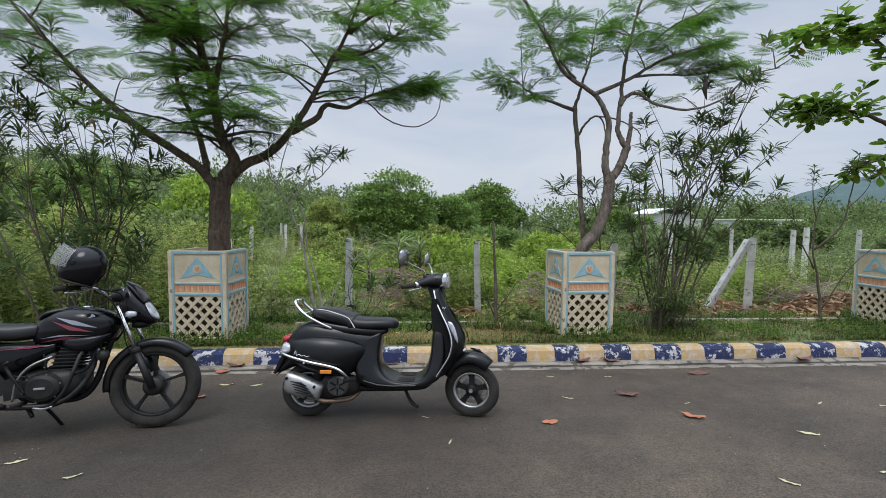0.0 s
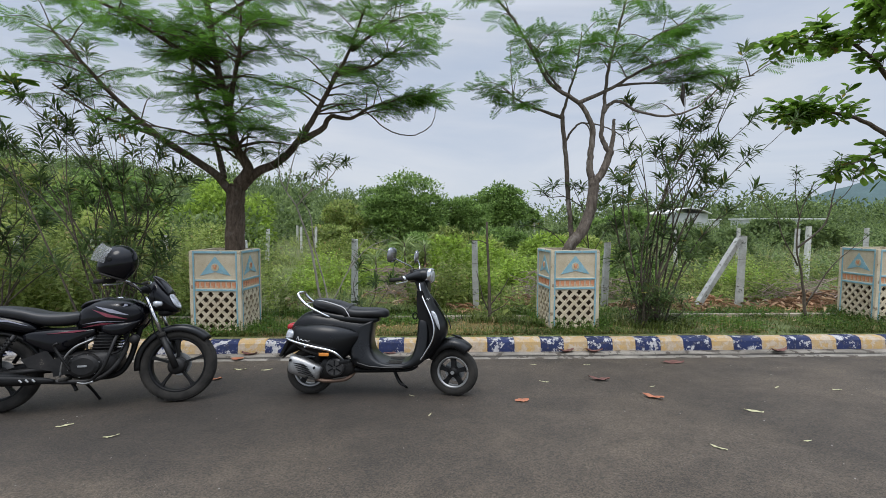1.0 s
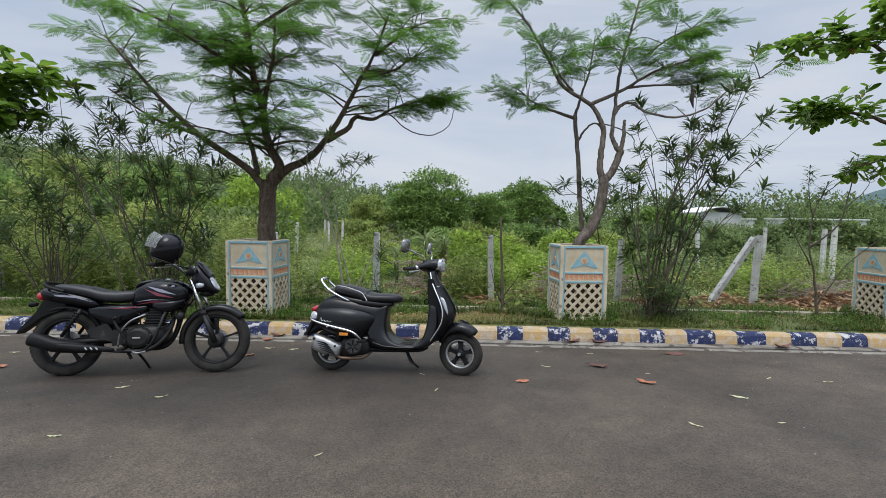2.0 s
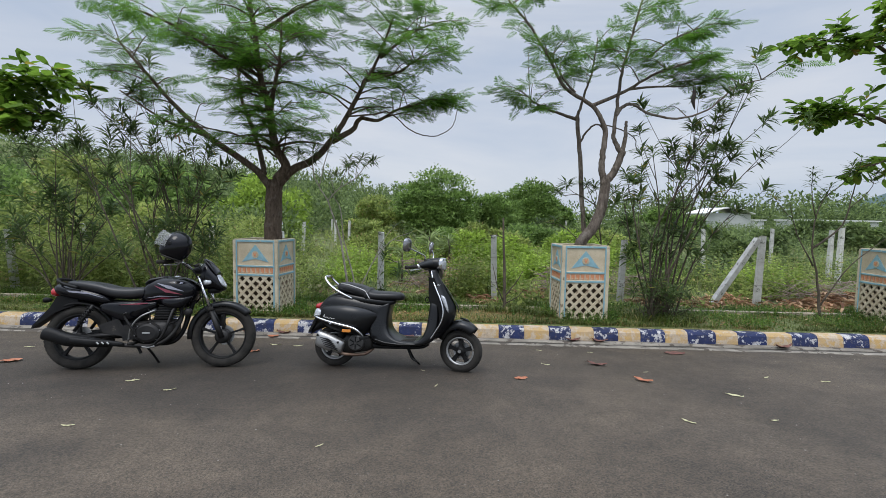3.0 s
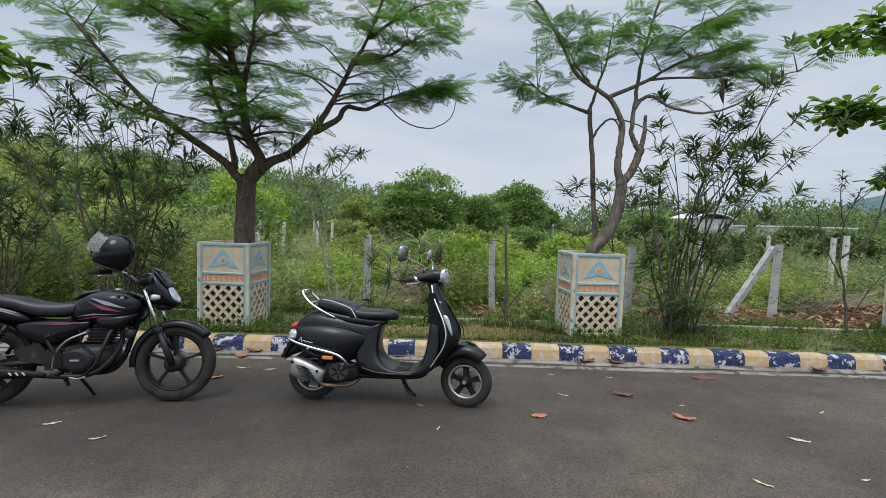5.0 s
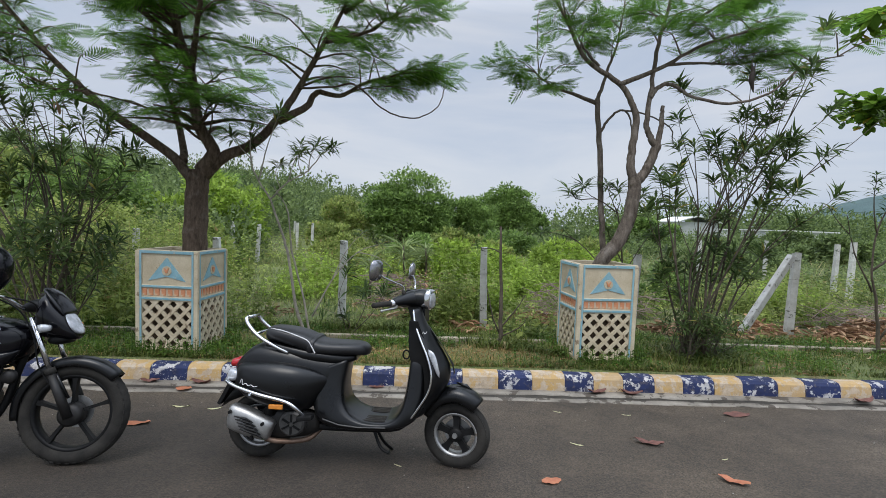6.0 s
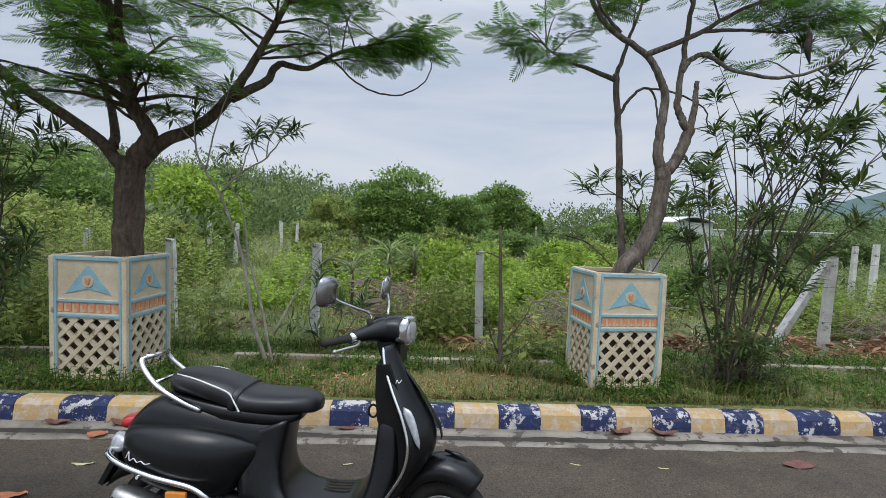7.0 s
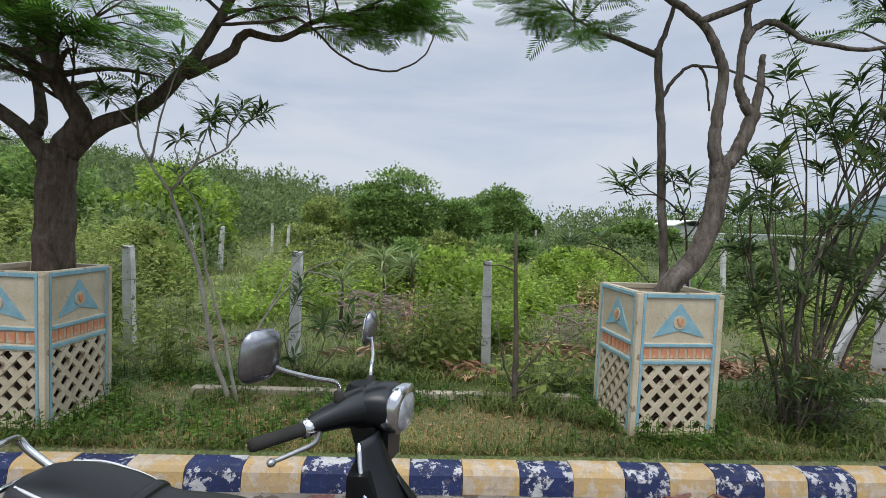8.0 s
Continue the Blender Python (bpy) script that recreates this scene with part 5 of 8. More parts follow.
for args in (
        (-1.5, 25, 3.0, 2.2, 4.4, 26000, 0.19, BUSH, 61, "large round leafy green bush in the field", 20),
        (6.2, 40, 3.4, 2.8, 5.2, 16000, 0.28, BUSH, 62, "dark rounded tree beyond the field", 18),
        (1.9, 27, 2.2, 1.8, 3.0, 11000, 0.19, BUSH, 63, "leafy green bush beside a larger one", 9),
        (16, 36, 4.5, 2.5, 2.6, 7000, 0.38, BUSH, 64, "spreading green tree in the distance", 12),
        (9.6, 42, 2.2, 2, 2.8, 3500, 0.4, BUSH, 65, "small dark tree far across the field", 8),
        (-5.3, 26, 2.4, 2, 2.6, 6500, 0.19, WEED, 66, "low green bush near the slope", 9),
        (-8.5, 17, 2.3, 1.8, 3.0, 6500, 0.2, BRIGHT, 67, "bright green creeper-covered bush on the slope", 11),
        (-12.0, 16, 2.6, 1.8, 3.6, 6500, 0.2, BUSH, 68, "tall dark green bush on the slope", 11),
        (-10.0, 21, 3.0, 2, 3.4, 5500, 0.24, BUSH, 69, "dark green bush on the slope", 10),
        (-16.5, 17, 3.0, 2, 4.0, 6000, 0.24, WEED, 70, "dense green thicket on the slope", 10),
        (-6.0, 11, 1.1, 0.9, 1.5, 2600, 0.15, WEED, 71, "low weedy bush behind the fence", 8),
        (-8.4, 10.5, 1.5, 1.1, 1.9, 3500, 0.16, WEED, 72, "weedy bush behind the oleanders", 8),
        (-11.5, 10.5, 2.0, 1.2, 2.5, 4500, 0.17, WEED, 73, "tall weedy thicket behind the oleanders", 9),
        (-15, 12, 2.2, 1.4, 3.2, 4500, 0.18, BUSH, 74, "tall dark thicket behind the oleanders", 9),
        (9.0, 14, 1.3, 1.0, 1.3, 2600, 0.15, FARWOOD, 75, "low green bush by far fence posts", 8),
        (12.5, 17, 1.6, 1.4, 1.3, 3000, 0.18, FARWOOD, 76, "round green bush across the field", 8),
        (4.9, 9.6, 0.8, 0.6, 0.85, 1500, 0.12, BUSH, 77, "low weed clump near the strut post", 7),
        (14.5, 11.5, 1.6, 1.2, 1.3, 3000, 0.16, FARWOOD, 78, "leafy bush at the edge of the field", 8),
        (20, 22, 3.0, 2, 1.6, 4000, 0.24, FARWOOD, 79, "dark green bush far across the field", 9),
        (0.35, 9.0, 0.75, 0.6, 1.25, 2600, 0.12, BRIGHT, 101, "bright green leafy shrub in the open field", 9),
        (1.15, 9.9, 0.9, 0.7, 1.15, 2600, 0.12, BRIGHT, 102, "bright green leafy shrub beside a fence post", 9),
        (-0.5, 10.6, 0.9, 0.7, 1.0, 2200, 0.12, WEED, 103, "spreading green shrub in the field", 9),
        (3.3, 12.2, 1.1, 0.8, 1.25, 2600, 0.13, BRIGHT, 104, "yellow-green shrub in the field", 9),
        (-1.9, 11.6, 0.9, 0.7, 0.8, 1800, 0.12, WEED, 105, "low green shrub in the field", 8),
        (1.6, 13.2, 1.2, 0.9, 1.1, 2400, 0.14, WEED, 106, "green scrubby shrub in the field", 9),
        (-0.6, 14.8, 1.4, 1.0, 1.2, 2600, 0.14, BUSH, 107, "dark green shrub in the field", 9),
        (5.2, 15.0, 1.5, 1.0, 1.2, 2600, 0.14, WEED, 108, "broad green shrub across the field", 9),
        (-3.4, 16.5, 1.4, 1.0, 1.0, 2400, 0.14, WEED, 109, "low scrubby shrub towards the slope", 9),
        (3.0, 18.0, 1.8, 1.2, 1.3, 2800, 0.16, BUSH, 110, "dark scrubby shrub across the field", 10),
        (0.6, 19.5, 1.8, 1.2, 1.3, 2800, 0.16, WEED, 111, "pale green shrub across the field", 10),
        (7.0, 21.0, 2.2, 1.4, 1.3, 2800, 0.18, FARWOOD, 112, "dull green shrub across the field", 10),
        (-4.8, 20.5, 1.8, 1.2, 1.3, 2600, 0.18, WEED, 113, "green shrub near the slope", 10),
        (10.5, 25.0, 2.4, 1.5, 1.3, 2800, 0.2, FARWOOD, 114, "dull green scrub towards the sheds", 10),
        (24, 30, 4, 2.5, 1.8, 4000, 0.3, FARWOOD, 80, "broad green bush in the distance", 9)):
    bush(*args)


def wood(name, label, spots, leaf, material, seed, per=150):
    """Far trees as one mass: spots of (x, y, radius, height)."""
    rng = np.random.default_rng(seed)
    pos, fwd, size = [], [], []
    for x, y, r, h in spots:
        z0 = field_height(x, y)
        d = unit(rng.normal(0, 1, (per, 3)))
        d[:, 2] = np.abs(d[:, 2])
        k = 1 + 0.25 * np.sin(d[:, 0] * 6 + x) + 0.2 * np.sin(d[:, 2] * 7 + y)
        p = np.stack([x + d[:, 0] * r * k, y + d[:, 1] * r * k, z0 + d[:, 2] * h * k * rng.uniform(0.5, 1.0, per) ** 0.5], 1)
        pos.append(p), fwd.append(d + rng.normal(0, 0.6, (per, 3))), size.append(np.full(per, leaf * (0.5 + 0.5 * h / 3)) * rng.uniform(0.6, 1.3, per))
    pos, fwd, size = np.vstack(pos), np.vstack(fwd), np.concatenate(size)
    up = np.tile((0.0, 0, 1), (len(pos), 1)) + rng.normal(0, 0.5, (len(pos), 3))
    tv, tf = diamond_template()
    v, f = strew(tv, tf, frames_along(pos, fwd, up, size))
    tagged(new(name, raw_mesh(name, v, f, material)), label, "woodland", kind="stuff")


rnd_w = random.Random(91)
spots = []
for _ in range(420):
    y = rnd_w.uniform(26, 78)
    x = -6 - 0.05 * y - abs(rnd_w.gauss(0, 0.55)) * y - rnd_w.uniform(0, 6)
    spots.append((x, y, rnd_w.uniform(1.2, 2.6), rnd_w.uniform(1.4, 3.2)))
wood("slope_woodland", "scrub woodland covering the green slope", spots, 0.4, FARWOOD, 92, 330)
spots = []
for i in range(150):
    x = -40 + i * 1.25 + rnd_w.uniform(-1, 1)
    spots.append((x, rnd_w.uniform(72, 100), rnd_w.uniform(2, 4), rnd_w.uniform(2.0, 4.6) + max(-x, 0) * 0.03 + min(max(x - 18, 0) * 0.1, 2.0)))
for i in range(70):
    spots.append((40 + i * 2.2, rnd_w.uniform(85, 130), rnd_w.uniform(3, 5), rnd_w.uniform(5.0, 8.0)))
wood("tree_line", "distant line of trees across the horizon", spots, 0.5, FARWOOD, 93, 330)
spots = []
for _ in range(420):
    y = rnd_w.uniform(22, 62)
    x = rnd_w.uniform(-0.12, 1.15) * y
    spots.append((x, y, rnd_w.uniform(0.7, 1.6), rnd_w.uniform(0.5, 1.3)))
for i in range(60):
    spots.append((20 + i * 0.8 + rnd_w.uniform(-0.4, 0.4), rnd_w.uniform(48, 56), rnd_w.uniform(0.8, 1.5), rnd_w.uniform(1.1, 1.7)))
wood("field_scrub", "low scrub across the far field", spots, 0.3, FARWOOD, 94, 160)
spots = []
for _ in range(200):
    y = rnd_w.uniform(13, 26)
    x = -5 - 0.35 * (y - 10) - abs(rnd_w.gauss(0, 8))
    spots.append((x, y, rnd_w.uniform(0.7, 1.4), rnd_w.uniform(0.8, 1.8)))
wood("slope_scrub", "weedy scrub on the near part of the slope", spots, 0.26, FARWOOD, 95, 260)


def hills():
    # Blue-teal tint in the base colour stands for distance haze over forest green.
    m = surface("hazy_hill_forest", (0.045, 0.082, 0.082), (0.07, 0.115, 0.112), 0.95, 0.03, 0.4, bump=0.3, depth=2.0)
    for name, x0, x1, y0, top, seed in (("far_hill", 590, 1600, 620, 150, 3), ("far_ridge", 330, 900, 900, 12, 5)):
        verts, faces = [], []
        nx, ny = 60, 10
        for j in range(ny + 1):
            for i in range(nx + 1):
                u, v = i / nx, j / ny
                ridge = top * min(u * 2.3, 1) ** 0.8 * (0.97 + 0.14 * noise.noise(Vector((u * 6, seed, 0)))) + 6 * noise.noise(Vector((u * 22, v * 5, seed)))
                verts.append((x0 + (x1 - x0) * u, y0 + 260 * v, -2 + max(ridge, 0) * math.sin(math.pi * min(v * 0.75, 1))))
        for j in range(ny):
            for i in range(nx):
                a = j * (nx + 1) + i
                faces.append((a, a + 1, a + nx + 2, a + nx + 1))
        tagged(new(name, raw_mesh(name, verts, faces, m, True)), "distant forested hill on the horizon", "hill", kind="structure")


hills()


def sheds():
    roof = surface("pale_sheeting", (0.62, 0.63, 0.62), (0.78, 0.78, 0.76), 0.6, 0.8, 8, bump=0.1)
    wall = surface("grey_sheeting", (0.4, 0.42, 0.42), (0.55, 0.56, 0.55), 0.7, 0.6, 8, bump=0.1)
    ob = thing("shed", "low shed with an arched white roof beyond the field", "shed")
    pts = [(-2.9 + 5.8 * i / 12, 2.5 + 0.75 * math.sin(math.pi * i / 12)) for i in range(13)]
    part("roof", prism(pts + [(x, z - 0.12) for x, z in pts[::-1]], 58, 64), roof, ob, at=Matrix.Translation((34.5, 0, 0.35)))
    part("wall", box(31.8, 37.2, 58.6, 63.4, 0.0, 2.83), wall, ob)
    ob = thing("netting_shed", "long low pale netting shelter beyond the field", "shed")
    part("roof", box(45, 53, 58, 66, 2.05, 2.2), roof, ob)
    part("wall", box(45.2, 52.8, 58.2, 65.8, 0.0, 2.05), wall, ob)
    ob = thing("netting_shed", "pale netting shelter among far scrub", "shed")
    part("roof", box(39, 44, 66, 70, 2.0, 2.15), roof, ob)
    part("wall", box(39.2, 43.8, 66.2, 69.8, 0.0, 2.0), wall, ob)


sheds()

# ---- dry litter, brush and fallen leaves ----


def litter(name, label, patches, seed, size):
    rng = np.random.default_rng(seed)
    pos, n_all = [], 0
    for cx, cy, rx, ry, n, hump in patches:
        a, q = rng.uniform(0, 6.28, n), rng.random(n) ** 0.6
        x, y = cx + rx * q * np.cos(a), cy + ry * q * np.sin(a)
        z = np.array([field_height(float(i), float(j)) for i, j in zip(x, y)]) + 0.012 + hump * (1 - q) * rng.random(n)
        pos.append(np.stack([x, y, z], 1))
    pos = np.vstack(pos)
    n = len(pos)
    a = rng.uniform(0, 6.28, n)
    fwd = np.stack([np.cos(a), np.sin(a), rng.normal(0, 0.25, n)], 1)
    up = np.tile((0.0, 0, 1), (n, 1)) + rng.normal(0, 0.4, (n, 3))
    tv, tf = oval_template()
    tv = tv * np.array((1.25, 0.6, 2.5))
    v, f = strew(tv, tf, frames_along(pos, fwd, up, size * rng.uniform(0.5, 1.3, n)))
    tagged(new(name, raw_mesh(name, v, f, DRYLEAF)), label, "litter", kind="stuff")


litter("leaf_litter", "reddish-brown dry leaves lying in the field and verge", [
    (4.5, 6.7, 0.45, 0.4, 210, 0.16), (5.25, 7.1, 0.5, 0.35, 200, 0.18), (6.3, 6.5, 0.55, 0.35, 360, 0.3), (7.0, 7.0, 0.5, 0.35, 260, 0.3), (7.9, 7.3, 0.8, 0.4, 420, 0.3), (5.8, 6.9, 2.4, 0.8, 260, 0.1), (3.6, 6.7, 0.5, 0.35, 260, 0.14), (-0.5, 6.9, 0.8, 0.35, 240, 0.22), (0.3, 6.3, 0.6, 0.25, 150, 0.18), (1.6, 7.2, 0.7, 0.4, 160, 0.22),
    (6.3, 6.1, 1.5, 0.5, 160, 0.05), (-2.7, 7.2, 0.4, 0.3, 40, 0.12), (-1.0, 8.2, 0.7, 0.4, 60, 0.15)], 81, 0.14)


litter("verge_litter", "small dry leaves and bits scattered over the verge", [(0.0, 4.9, 2.2, 0.4, 130, 0.0), (4.0, 5.0, 2.6, 0.5, 140, 0.0), (-3.5, 4.9, 2.5, 0.4, 90, 0.0), (7.0, 5.0, 2.0, 0.5, 80, 0.0)], 82, 0.05)


def brush_pile(cx, cy, rx, h, n, seed, label):
    rnd = random.Random(seed)
    ob = thing("brush_pile", label, "brush pile", "brush piles")
    z0 = field_height(cx, cy)
    for _ in range(n):
        a = rnd.gauss(0, 0.8) + (math.pi if rnd.random() < 0.5 else 0)
        x, y, z = cx + rnd.uniform(-1, 1) * rx * 0.6, cy + rnd.uniform(-0.35, 0.35), z0 + rnd.random() ** 1.3 * h
        L = rnd.uniform(0.4, 1.0) * rx
        d = Vector((math.cos(a), math.sin(a) * 0.7, rnd.uniform(-0.3, 0.6)))
        p = Vector((x, y, z))
        pts = smooth_line([p - d * L / 2, p + Vector((0, 0, rnd.uniform(-0.05, 0.08))), p + d * L / 2], 2)
        for q in pts:
            q.z = max(q.z, z0 + 0.01)
        r = rnd.uniform(0.004, 0.011)
        part("stick", tube(pts, [r, r * 0.9, r * 0.75, r * 0.6, r * 0.4], 5), DRYWOOD, ob)


brush_pile(-0.65, 8.0, 0.95, 0.62, 130, 1, "heap of dry pinkish cut branches in the field")
brush_pile(1.95, 7.6, 0.6, 0.55, 90, 2, "heap of grey dry branches in the field")
brush_pile(3.4, 7.9, 0.8, 0.4, 55, 3, "heap of dry twigs behind a planter")
brush_pile(7.2, 7.5, 1.4, 0.3, 60, 4, "scattered dry branches and litter in the field")
brush_pile(-0.6, 7.0, 0.7, 0.12, 25, 5, "dry fronds lying behind the verge")


def spiky_plant(x, y, h, n, length, seed, label):
    """A stem topped by a rosette of long narrow drooping leaves."""
    rng = np.random.default_rng(seed)
    z0 = field_height(x, y)
    ob = thing("spiky_plant", label, "plant", "spiky plants")
    part("stem", tube([(x, y, z0 - 0.05), (x + 0.02, y, z0 + h * 0.5), (x, y, z0 + h)], [0.03, 0.025, 0.02], 7), STEM, ob, smooth=True)
    a, el = rng.uniform(0, 6.28, n), rng.uniform(-0.2, 1.3, n)
    fwd = np.stack([np.cos(a), np.sin(a), el], 1)
    pos = np.tile((x, y, z0 + h), (n, 1)) - np.stack([np.zeros(n), np.zeros(n), rng.uniform(0, 0.3 * h, n)], 1)
    tv, tf = lance_template()
    tv = tv * np.array((1, 0.5, 1.6))
    v, f = strew(tv, tf, frames_along(pos, fwd, np.tile((0.0, 0, 1), (n, 1)), length * rng.uniform(0.6, 1.2, n)))
    tagged(part("foliage", raw_mesh("foliage", v, f, SPIKY), None, ob), kind="stuff")


spiky_plant(-0.75, 8.9, 1.1, 60, 0.5, 1, "spiky pale green plant with drooping leaves in the field")
spiky_plant(-0.3, 9.2, 1.05, 50, 0.46, 2, "smaller spiky pale green plant in the field")
spiky_plant(-1.4, 8.8, 0.8, 40, 0.45, 3, "spiky pale green plant near dry branches")
spots = []
for cx, cy, n in ((3.1, 10.2, 9), (-0.15, 7.6, 6), (5.9, 11.0, 7)):
    for _ in range(n):
        x, y = cx + rnd_g.uniform(-0.15, 0.15), cy + rnd_g.uniform(-0.1, 0.1)
        spots.append((x, y, field_height(x, y), rnd_g.uniform(0.4, 0.9)))
herbs("dry_weeds", "withered red-brown weeds standing in the field", spots, DRYLEAF, 55, 0.11)


def dead_stem():
    ob = thing("dead_sapling", "thin bare dead sapling with broken side twigs", "sapling")
    for pts, r0, r1 in (([(0.72, 5.35, 0.15), (0.7, 5.36, 0.6), (0.68, 5.38, 1.2), (0.66, 5.4, 1.68)], 0.032, 0.014), ([(0.7, 5.36, 0.4), (0.85, 5.3, 0.62), (0.98, 5.25, 0.85)], 0.013, 0.005), ([(0.69, 5.37, 0.35), (0.58, 5.3, 0.6), (0.5, 5.28, 0.95)], 0.013, 0.004), ([(0.68, 5.38, 1.35), (0.56, 5.38, 1.4), (0.42, 5.38, 1.4)], 0.01, 0.004), ([(0.71, 5.35, 0.3), (0.9, 5.2, 0.45), (1.0, 5.15, 0.6)], 0.01, 0.003)):
        part("stem", tube(*limb(pts, r0, r1, 4, 0.006), 7), STEM, ob, smooth=True)


dead_stem()


def fallen_leaf(x, y, length, width, turn, material, label, curl=0.25):
    """A single curled leaf on the road."""
    z = road_height(y) + 0.006 if y < 3.93 else 0.018
    ob = thing("fallen_leaf", label, "leaf", "fallen leaves", pose(x, y, z, 0, 0, turn))
    bm = bmesh.new()
    n, rows = 8, []
    for i in range(n + 1):
        t = i / n
        w = width / 2 * math.sin(math.pi * min(t * 0.92 + 0.05, 1)) ** 0.8 * (1 + 0.22 * noise.noise(Vector((t * 5, x * 3, 1))))
        zz = curl * length * 0.35 * (2 * t - 1) ** 2
        rows.append([bm.verts.new((length * (t - 0.5), s * w * (1 + 0.2 * noise.noise(Vector((t * 7, s * 2, y)))), max(zz + curl * 0.9 * abs(s) * w + length * 0.09 * noise.noise(Vector((t * 4.5, s * 2.2, x))), 0.0))) for s in (-1, -0.5, 0, 0.5, 1)])
    for a, b in zip(rows, rows[1:]):
        for k in range(4):
            bm.faces.new((a[k], a[k + 1], b[k + 1], b[k]))
    part("blade", bm, material, ob, smooth=True)
    part("stalk", tube([(-length / 2, 0, curl * length * 0.35), (-length * 0.68, 0.01, 0.004)], 0.002, 5), STEM, ob)


LEAF_ORANGE = surface("orange_dry_leaf", (0.32, 0.1, 0.05), (0.45, 0.18, 0.09), 0.6, 20, 90, bump=0.3)
LEAF_BROWN = surface("brown_dry_leaf", (0.09, 0.04, 0.032), (0.2, 0.085, 0.065), 0.65, 20, 90, bump=0.4)
LEAF_PALE = surface("pale_dry_leaf", (0.4, 0.38, 0.2), (0.55, 0.52, 0.32), 0.6, 25, 90, bump=0.2)
for x, y, L, W, a, mat, lab, c in (
        (0.61, 2.48, 0.13, 0.075, 10, LEAF_ORANGE, "orange dry leaf lying on the asphalt", 0.15),
        (1.53, 3.09, 0.21, 0.075, -22, LEAF_BROWN, "curled dark brown leaf on the asphalt", 0.4),
        (1.81, 2.52, 0.18, 0.07, -35, LEAF_ORANGE, "orange-brown dry leaf on the asphalt", 0.35),
        (-2.53, 4.07, 0.14, 0.11, 10, LEAF_ORANGE, "reddish leaf by the gutter", 0.2),
        (-2.45, 3.24, 0.2, 0.08, 8, LEAF_ORANGE, "red-orange leaf behind the motorcycle wheel", 0.2),
        (-4.67, 2.53, 0.2, 0.1, 30, LEAF_ORANGE, "reddish leaf on the road", 0.25),
        (-2.95, 4.24, 0.18, 0.08, 5, LEAF_BROWN, "brown leaf at the kerb foot", 0.5), (-2.45, 4.24, 0.2, 0.08, -5, LEAF_BROWN, "brown leaf in the gutter", 0.5),
        (1.55, 4.25, 0.2, 0.08, 8, LEAF_BROWN, "brown curled leaf in the gutter", 0.6), (1.9, 4.24, 0.22, 0.08, -12, LEAF_BROWN, "long brown leaf in the gutter", 0.6), (2.7, 3.8, 0.26, 0.1, 4, LEAF_BROWN, "flat brown leaf on the road edge", 0.1),
        (-0.7, 4.24, 0.15, 0.06, 8, LEAF_BROWN, "small brown leaf in the gutter", 0.4), (4.3, 4.2, 0.25, 0.1, 12, LEAF_BROWN, "dry brown leaf in the gutter", 0.5)):
    fallen_leaf(x, y, L, W, a, mat, lab, c)
for x, y, L, a in ((-2.99, 2.03, 0.11, 30), (-2.5, 1.82, 0.1, 35), (2.47, 2.15, 0.14, -25), (1.75, 1.5, 0.11, -50), (-0.21, 2.16, 0.07, 70), (0.95, 3.04, 0.1, -25), (1.0, 3.75, 0.08, -20), (1.62, 3.71, 0.08, -10), (2.44, 1.58, 0.07, 10), (-0.37, 2.64, 0.06, -30),
                   (-2.32, 3.64, 0.14, 8), (-2.02, 3.61, 0.12, 20), (3.67, 2.68, 0.09, -5), (3.15, 2.77, 0.08, 30), (1.96, 2.84, 0.06, 15), (-0.9, 0.89, 0.06, 50), (-2.73, 1.05, 0.09, 10), (-5.07, 3.15, 0.12, 5), (-0.6, 3.7, 0.07, 20)):
    fallen_leaf(x, y, L, L * 0.2, a, LEAF_PALE, "thin yellowish fallen leaf on the asphalt", 0.15)


def pebbles():
    rng = np.random.default_rng(4)
    n = 420
    pos = np.stack([rng.uniform(-6, 6, n), 4.0 - 5.5 * rng.random(n) ** 1.2, np.zeros(n)], 1)
    pos[:, 2] = [road_height(float(y)) + 0.003 for y in pos[:, 1]]
    tv = np.array([(1, 0, 0), (0, 0.8, 0), (-0.9, 0.1, 0), (0, -0.9, 0), (0.1, 0, 0.6), (0, 0, -0.5)], float)
    tf = np.array([(0, 1, 4), (1, 2, 4), (2, 3, 4), (3, 0, 4), (1, 0, 5), (2, 1, 5), (3, 2, 5), (0, 3, 5)])
    a = rng.uniform(0, 6.28, n)
    m = frames_along(pos, np.stack([np.cos(a), np.sin(a), np.zeros(n)], 1), np.tile((0.0, 0, 1), (n, 1)), rng.uniform(0.002, 0.008, n))
    v, f = strew(tv, tf, m)
    tagged(new("road_grit", raw_mesh("road_grit", v, f, CONCRETE)), "loose pale grit scattered on the asphalt", "grit", kind="stuff")


pebbles()

# ---- vehicles ----
SATIN = surface("satin_black_paint", (0.003, 0.0033, 0.004), (0.0065, 0.007, 0.008), 0.3, 5, 160, bump=0.04, depth=0.001, spec=0.4)
GLOSS = surface("gloss_black_paint", (0.003, 0.003, 0.0045), (0.006, 0.006, 0.008), 0.16, 4, 120, bump=0.03, depth=0.001, spec=0.32)
PLASTIC = surface("black_plastic", (0.004, 0.004, 0.0045), (0.011, 0.011, 0.011), 0.5, 8, 160, bump=0.2, depth=0.001, spec=0.2)
VINYL = surface("black_vinyl", (0.008, 0.008, 0.0095), (0.016, 0.0165, 0.018), 0.42, 5, 220, bump=0.3, depth=0.001, spec=0.48)
RUBBER = surface("tyre_rubber", (0.014, 0.013, 0.012), (0.042, 0.039, 0.034), 0.88, 8, 120, bump=0.4, depth=0.002, spec=0.25)
